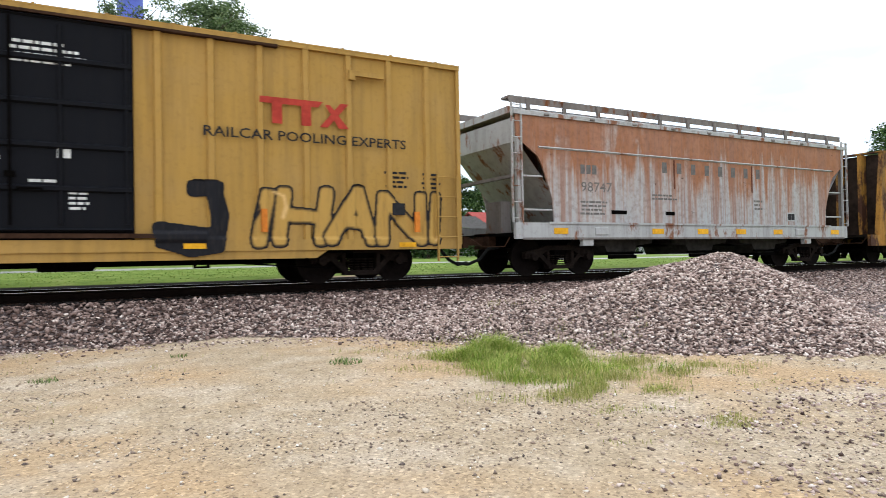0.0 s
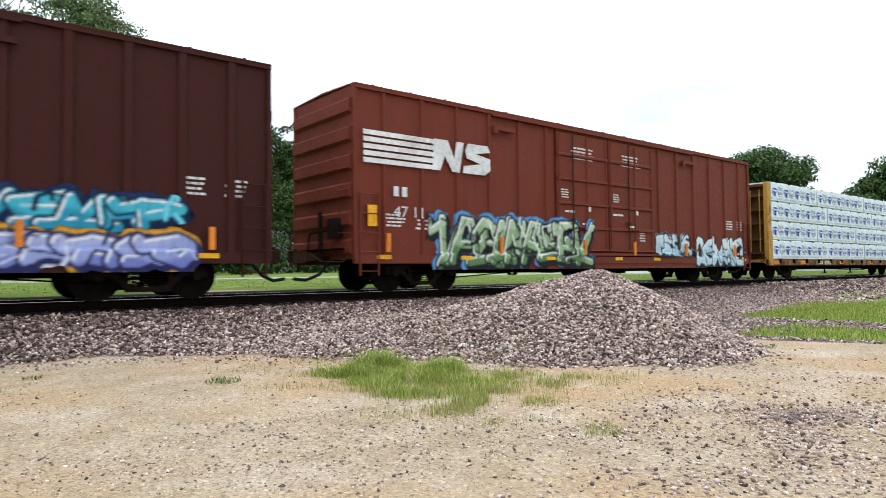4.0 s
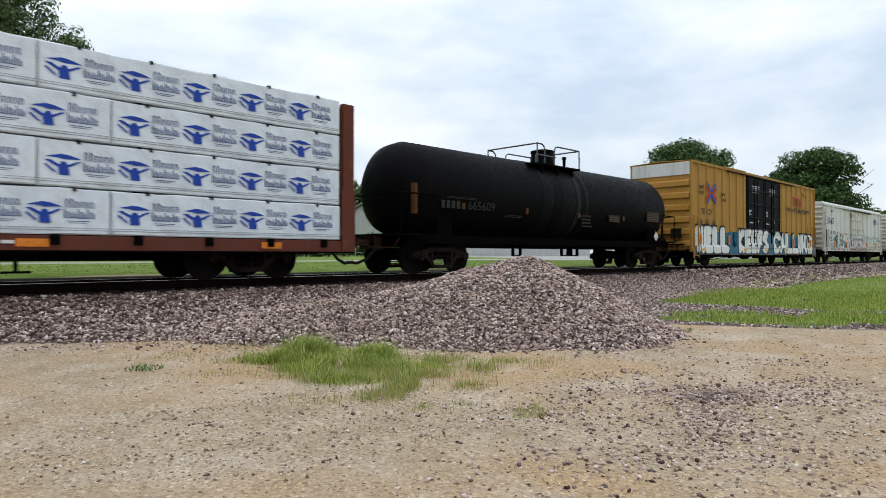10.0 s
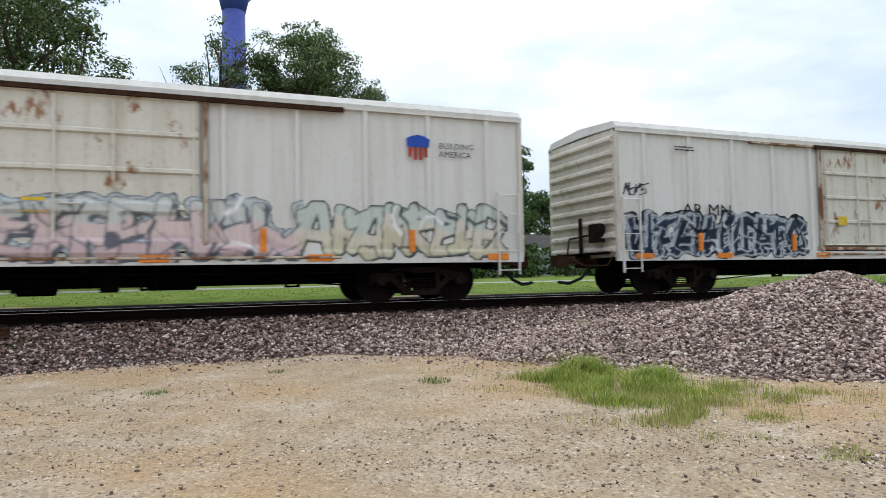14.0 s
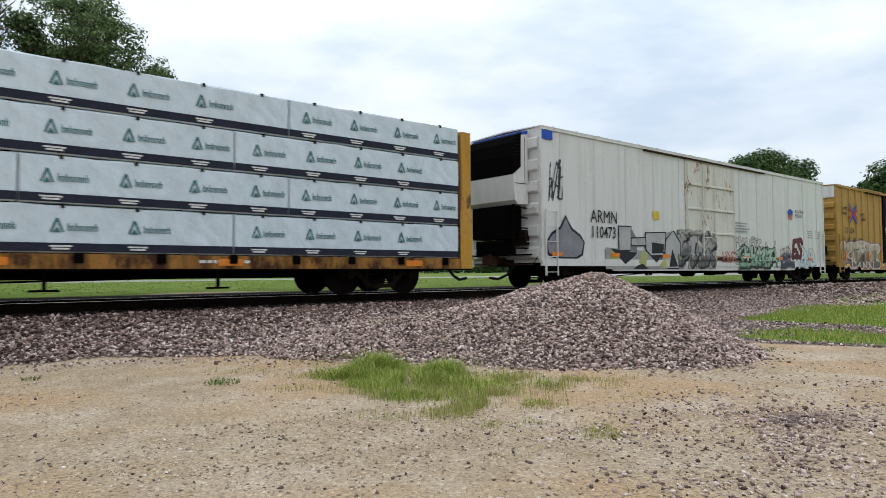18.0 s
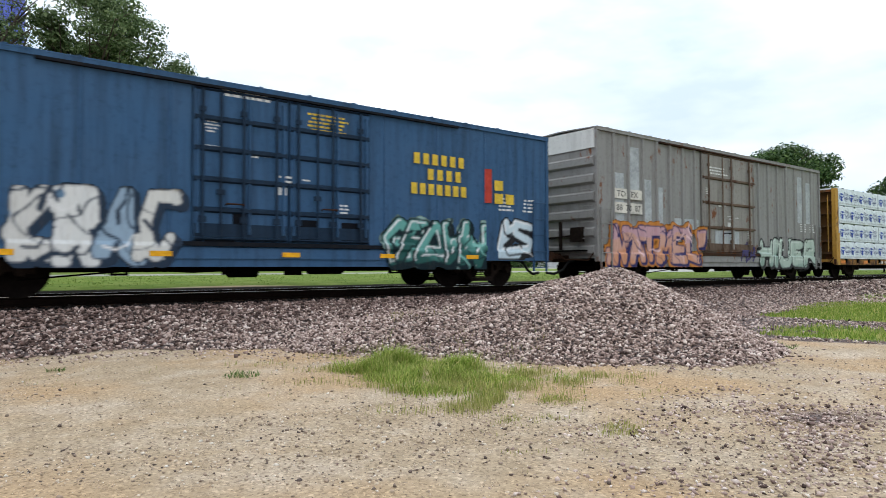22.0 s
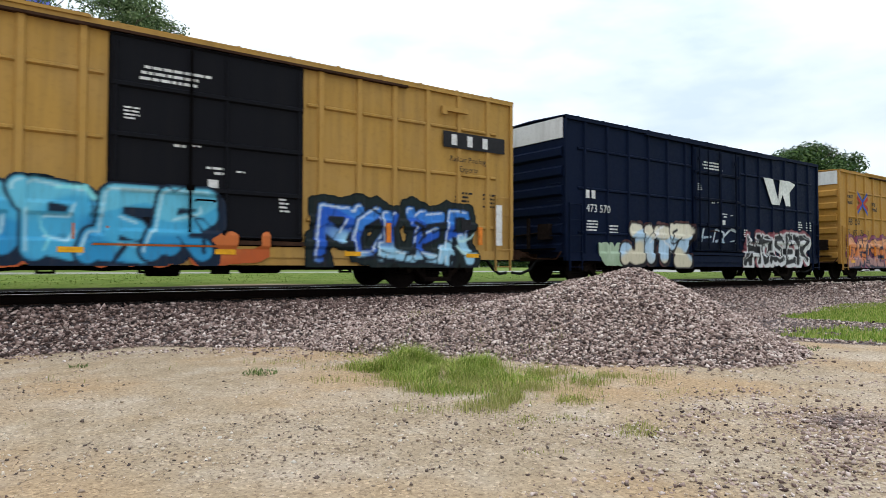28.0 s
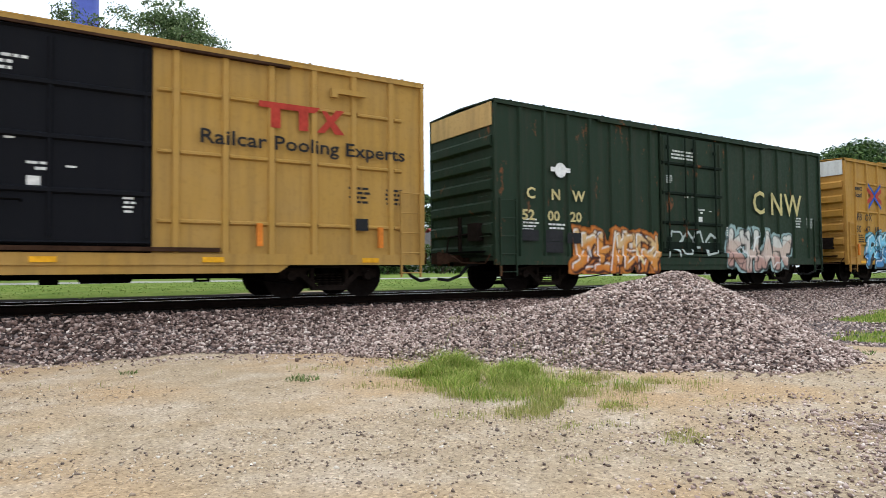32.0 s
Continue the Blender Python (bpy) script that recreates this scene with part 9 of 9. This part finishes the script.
def build_lumber():
    cb = paint("centre_beam_yellow", (0.45, 0.24, 0.04), 0.3, 0.5, 0.2, 0.6, rust_col=(0.12, 0.06, 0.03))
    red = paint("centre_beam_red", (0.12, 0.035, 0.022), 0.25, 0.4, 0.2, 0.6)
    blue = {ln: bundle_master(ln, 200 + int(ln * 10), False) for ln in (4.9, 6.1, 7.2)}
    dark = {ln: bundle_master(ln, 300 + int(ln * 10), True) for ln in (4.9, 6.1, 7.2)}
    yellow_label = "yellow centre-beam flat car loaded with white lumber packs"
    for u, L, sd in ((89.3, 23.0, 1), (113.75, 23.0, 2), (363.15, 22.75, 3), (387.75, 23.3, 4)):
        centre_beam(u, L, cb, yellow_label, sd, blue)
    centre_beam(138.2, 23.15, red, "brown-red centre-beam flat car loaded with white lumber packs", 5, blue)
    centre_beam(259.85, 22.75, cb, "yellow centre-beam flat car loaded with dark-banded lumber packs", 6, dark)
    for m in list(blue.values()) + list(dark.values()):
        for o in (*m.children_recursive, m):
            bpy.data.objects.remove(o)


# ---------------------------------------------------------------- tank car
def build_tank():
    u, L = 162.95, 16.2
    car = place(thing("tank_car", u, TRACK, RAIL, "long black tank car with a railed top platform", "freight car", "cars of the freight train"), u)
    black = paint("tank_black", (0.003, 0.003, 0.0033), 0.1, 0.1, 0.0, 0.5, (0.01, 0.009, 0.008))
    R, zc = 1.42, 2.42
    prof = [(0.05, 0.35), (0.6, 0.42), (1.0, 0.55), (1.28, 0.78), (R, 1.15)] + [(R, x) for x in (4.0, 7.6, 7.61, 8.4, 8.41, 12.0)] + [(R, L - 1.15), (1.28, L - 0.78), (1.0, L - 0.55), (0.6, L - 0.42), (0.05, L - 0.35)]
    part("tank", Shape().lathe(prof, 0, 0, zc, 40, "x"), black, car, "black riveted cylinder", True)
    # Paler rings: highlight streaks on the shell, put into the paint colour.
    for a, b, tone in ((6.35, 6.95, 0.0065), (7.5, 8.25, 0.0075), (8.4, 8.62, 0.02), (8.85, 9.1, 0.008)):
        part("tank_band", Shape().lathe([(R + 0.002, a), (R + 0.006, a + 0.06), (R + 0.006, b - 0.06), (R + 0.002, b)], 0, 0, zc, 40, "x"), paint("tank_highlight_%d" % int(tone * 1e4), (tone, tone, tone * 1.02), 0.3, 0.6, 0.0, 0.5, (0.003, 0.003, 0.003)), car, "paler band, a highlight painted on the tank", True)
    part("side_sill", Shape().box(0.4, L - 0.4, -1.25, -1.05, 0.85, 1.08).box(0.4, L - 0.4, 1.05, 1.25, 0.85, 1.08).box(0, L, -0.3, 0.3, 0.75, 1.05), STEEL, car)
    for x in (1.9, L - 1.9):
        part("saddle", Shape().prism_x([(-1.2, 1.0), (1.2, 1.0), (1.2, 1.8), (0.6, 1.2), (-0.6, 1.2), (-1.2, 1.8)], x - 0.3, x + 0.3), STEEL, car)
    for x, k in ((0.0, 1), (L, -1)):
        part("end_platform", Shape().box(*sorted((x, x + 1.0 * k)), -HALF + 0.1, HALF - 0.1, 1.05, 1.11), STEEL, car)
        part("hand_rail", Shape().path([(x + 0.05 * k, -1.35, 1.1), (x + 0.05 * k, -1.35, 2.2), (x + 0.05 * k, 1.35, 2.2), (x + 0.05 * k, 1.35, 1.1)], 0.022, 6).path([(x + 0.05 * k, -1.35, 2.2), (x + 1.3 * k, -1.48, 2.2)], 0.022, 6), STEEL, car)
        part("step", Shape().path([(x + 0.2 * k, -HALF, 1.05), (x + 0.2 * k, -HALF, 0.45), (x + 0.65 * k, -HALF, 0.45), (x + 0.65 * k, -HALF, 1.05)], 0.02, 5), STEEL, car)
    top = part("top_platform", Shape().box(6.25, 9.0, -1.15, -0.5, 3.6, 3.66).box(6.25, 9.0, 0.5, 1.15, 3.6, 3.66), STEEL, car)
    grey = plain("rail_grey", (0.1, 0.1, 0.1), 0.5, 0.4)
    for x in (6.7, 7.6, 8.5):
        part("platform_bracket", Shape().prism_x([(-1.12, 3.3), (-1.0, 3.4), (-0.6, 3.6), (-1.12, 3.6)], x, x + 0.08), STEEL, top)
    for yy in (-1.1, 1.1):
        part("platform_rail", Shape().path([(9.0, yy, 3.6), (9.0, yy, 4.32), (7.62, yy, 4.32), (7.5, yy, 4.27), (7.45, yy, 4.16), (7.45, yy, 3.63)], 0.026, 6), grey, top, "thin grey railing")
        part("platform_rail", Shape().path([(6.45, yy, 3.6), (6.45, yy, 4.32), (6.72, yy, 4.32), (6.85, yy, 4.24), (6.88, yy, 4.1), (6.88, yy, 3.63)], 0.026, 6), grey, top, "thin grey railing")
    for x in (6.45, 9.0):
        part("platform_rail", Shape().rod((x, -1.1, 4.32), (x, 1.1, 4.32), 0.026, 6), grey, top, "thin grey railing")
    part("platform_rail", Shape().path([(6.3, -1.14, 3.63), (6.3, -1.14, 3.86), (6.38, -1.14, 3.93), (7.44, -1.14, 3.93)], 0.024, 6), grey, top, "thin grey railing")
    part("dome", Shape().lathe([(0.42, 3.7), (0.42, 4.28), (0.44, 4.3), (0.44, 4.36), (0.3, 4.4), (0.05, 4.41)], 8.25, 0, 0, 20, "z"), black, top)
    part("valve", Shape().lathe([(0.06, 3.7), (0.06, 4.05), (0.09, 4.06), (0.09, 4.14), (0.02, 4.16)], 8.85, -0.55, 0, 10, "z"), STEEL, top)
    amber = plain("reflector_faded", (0.085, 0.034, 0.012), 0.5)
    for x, z0, z1 in ((0.6, 1.66, 2.5), (2.45, 1.86, 2.28), (5.5, 1.86, 2.28), (8.55, 1.86, 2.28), (11.68, 1.86, 2.28), (14.9, 1.66, 2.48)):
        dy = -1.24 if z1 - z0 > 0.6 else -math.sqrt(R * R - (z0 - zc) ** 2)
        part("reflector", Shape().box(x, x + 0.12, dy - 0.06, dy + 0.08, z0, z1), amber, car, "faded orange reflective strip")
    ink = plain("faded_white_ink", (0.03, 0.028, 0.026), 0.7)
    letter_blocks(4, 1.53, -R - 0.003, 1.86, 0.22, 0.07, ink, car)
    lettering("665609", 0.26, ink, car, 2.62, -R - 0.004, 1.86, "car_number", 1.15)
    stencil(2, 1.7, -R - 0.003, 2.14, 1.5, 0.07, ink, car, rng)
    stencil(2, 4.42, -R + 0.1, 1.7, 1.1, 0.1, ink, car, rng)
    stencil(4, 8.72, -R + 0.06, 1.5, 0.75, 0.5, ink, car, rng)
    for x0, x1, z0, z1 in ((10.52, 11.3, 1.78, 2.05), (13.5, 14.55, 1.9, 2.32)):
        panel = part("notice", Shape().box(x0, x1, -R - 0.012, -R - 0.002, z0, z1), plain("notice_tan", (0.035, 0.024, 0.018), 0.7), car, "faded notice panel")
        lines = Shape()
        for k in range(int((z1 - z0 - 0.02) / 0.07)):
            lines.box(x0 + 0.05, x1 - 0.05, -R - 0.016, -R - 0.0125, z0 + 0.03 + k * 0.07, z0 + 0.05 + k * 0.07)
        part("print", lines, plain("notice_print", (0.11, 0.085, 0.06), 0.7), panel)
    part("placard", Shape().prism([(14.0, 1.3), (14.2, 1.1), (14.4, 1.3), (14.2, 1.5)], -R - 0.06, -R - 0.05), WHITE_INK, car, "white diamond placard")
    part("air_reservoir", Shape().lathe([(0.03, 14.42), (0.17, 14.47), (0.18, 14.6), (0.18, 15.3), (0.17, 15.42), (0.03, 15.47)], 0, -1.15, 1.14, 16, "x"), STEEL, car, "black air tank", True)
    for x in (5.4, 8.2, 8.8, 10.4):
        part("bracket", Shape().box(x, x + 0.05, -0.9, -0.8, 0.5, 0.86).box(x + 0.4, x + 0.45, -0.9, -0.8, 0.5, 0.86).box(x, x + 0.45, -0.9, -0.8, 0.48, 0.52), STEEL, car)
    truck(car, 1.9, u)
    truck(car, L - 1.9, u)
    end_gear(car, L)


# ---------------------------------------------------------------- build all
build_ground()
build_track()
build_stones()
build_grass()
build_trees()
build_shrubs()
build_houses()
build_hopper()
build_flat()
build_boxcars()
build_lumber()
build_tank()


def run(t):
    """Metres that the train has gone at t seconds."""
    k = t / 10
    return 151.888 * k - 0.026 * k * k - 0.38 * k ** 3


def motions():
    """The whole train rolls by at one pace; wheels turn while they are near."""
    for ob, u, across, up, *turn in MOVERS:
        walk(ob, [(t, pose(u - run(t), TRACK + across, RAIL + up, 0, 0, turn[0] if turn else 0)) for t in range(0, 33, 2)])
    for w, u, dx in WHEELSETS:
        t0, t1 = max(0.0, (u - 32) / 15.1), min(32.0, (u + 5) / 14.8)
        if t1 <= t0:
            continue
        f0, f1 = math.ceil(t0 * FPS), int(t1 * FPS)
        rows = [(0.0, pose(dx, 0, 0.457))] if f0 > 0 else []
        rows += [(f / FPS, pose(dx, 0, 0.457, 0, -math.degrees((run(f / FPS) - run(f0 / FPS)) / 0.457), 0)) for f in range(f0, f1 + 1)]
        rows += [(32.0, rows[-1][1])] if f1 < 32 * FPS else []
        walk(w, rows)


motions()
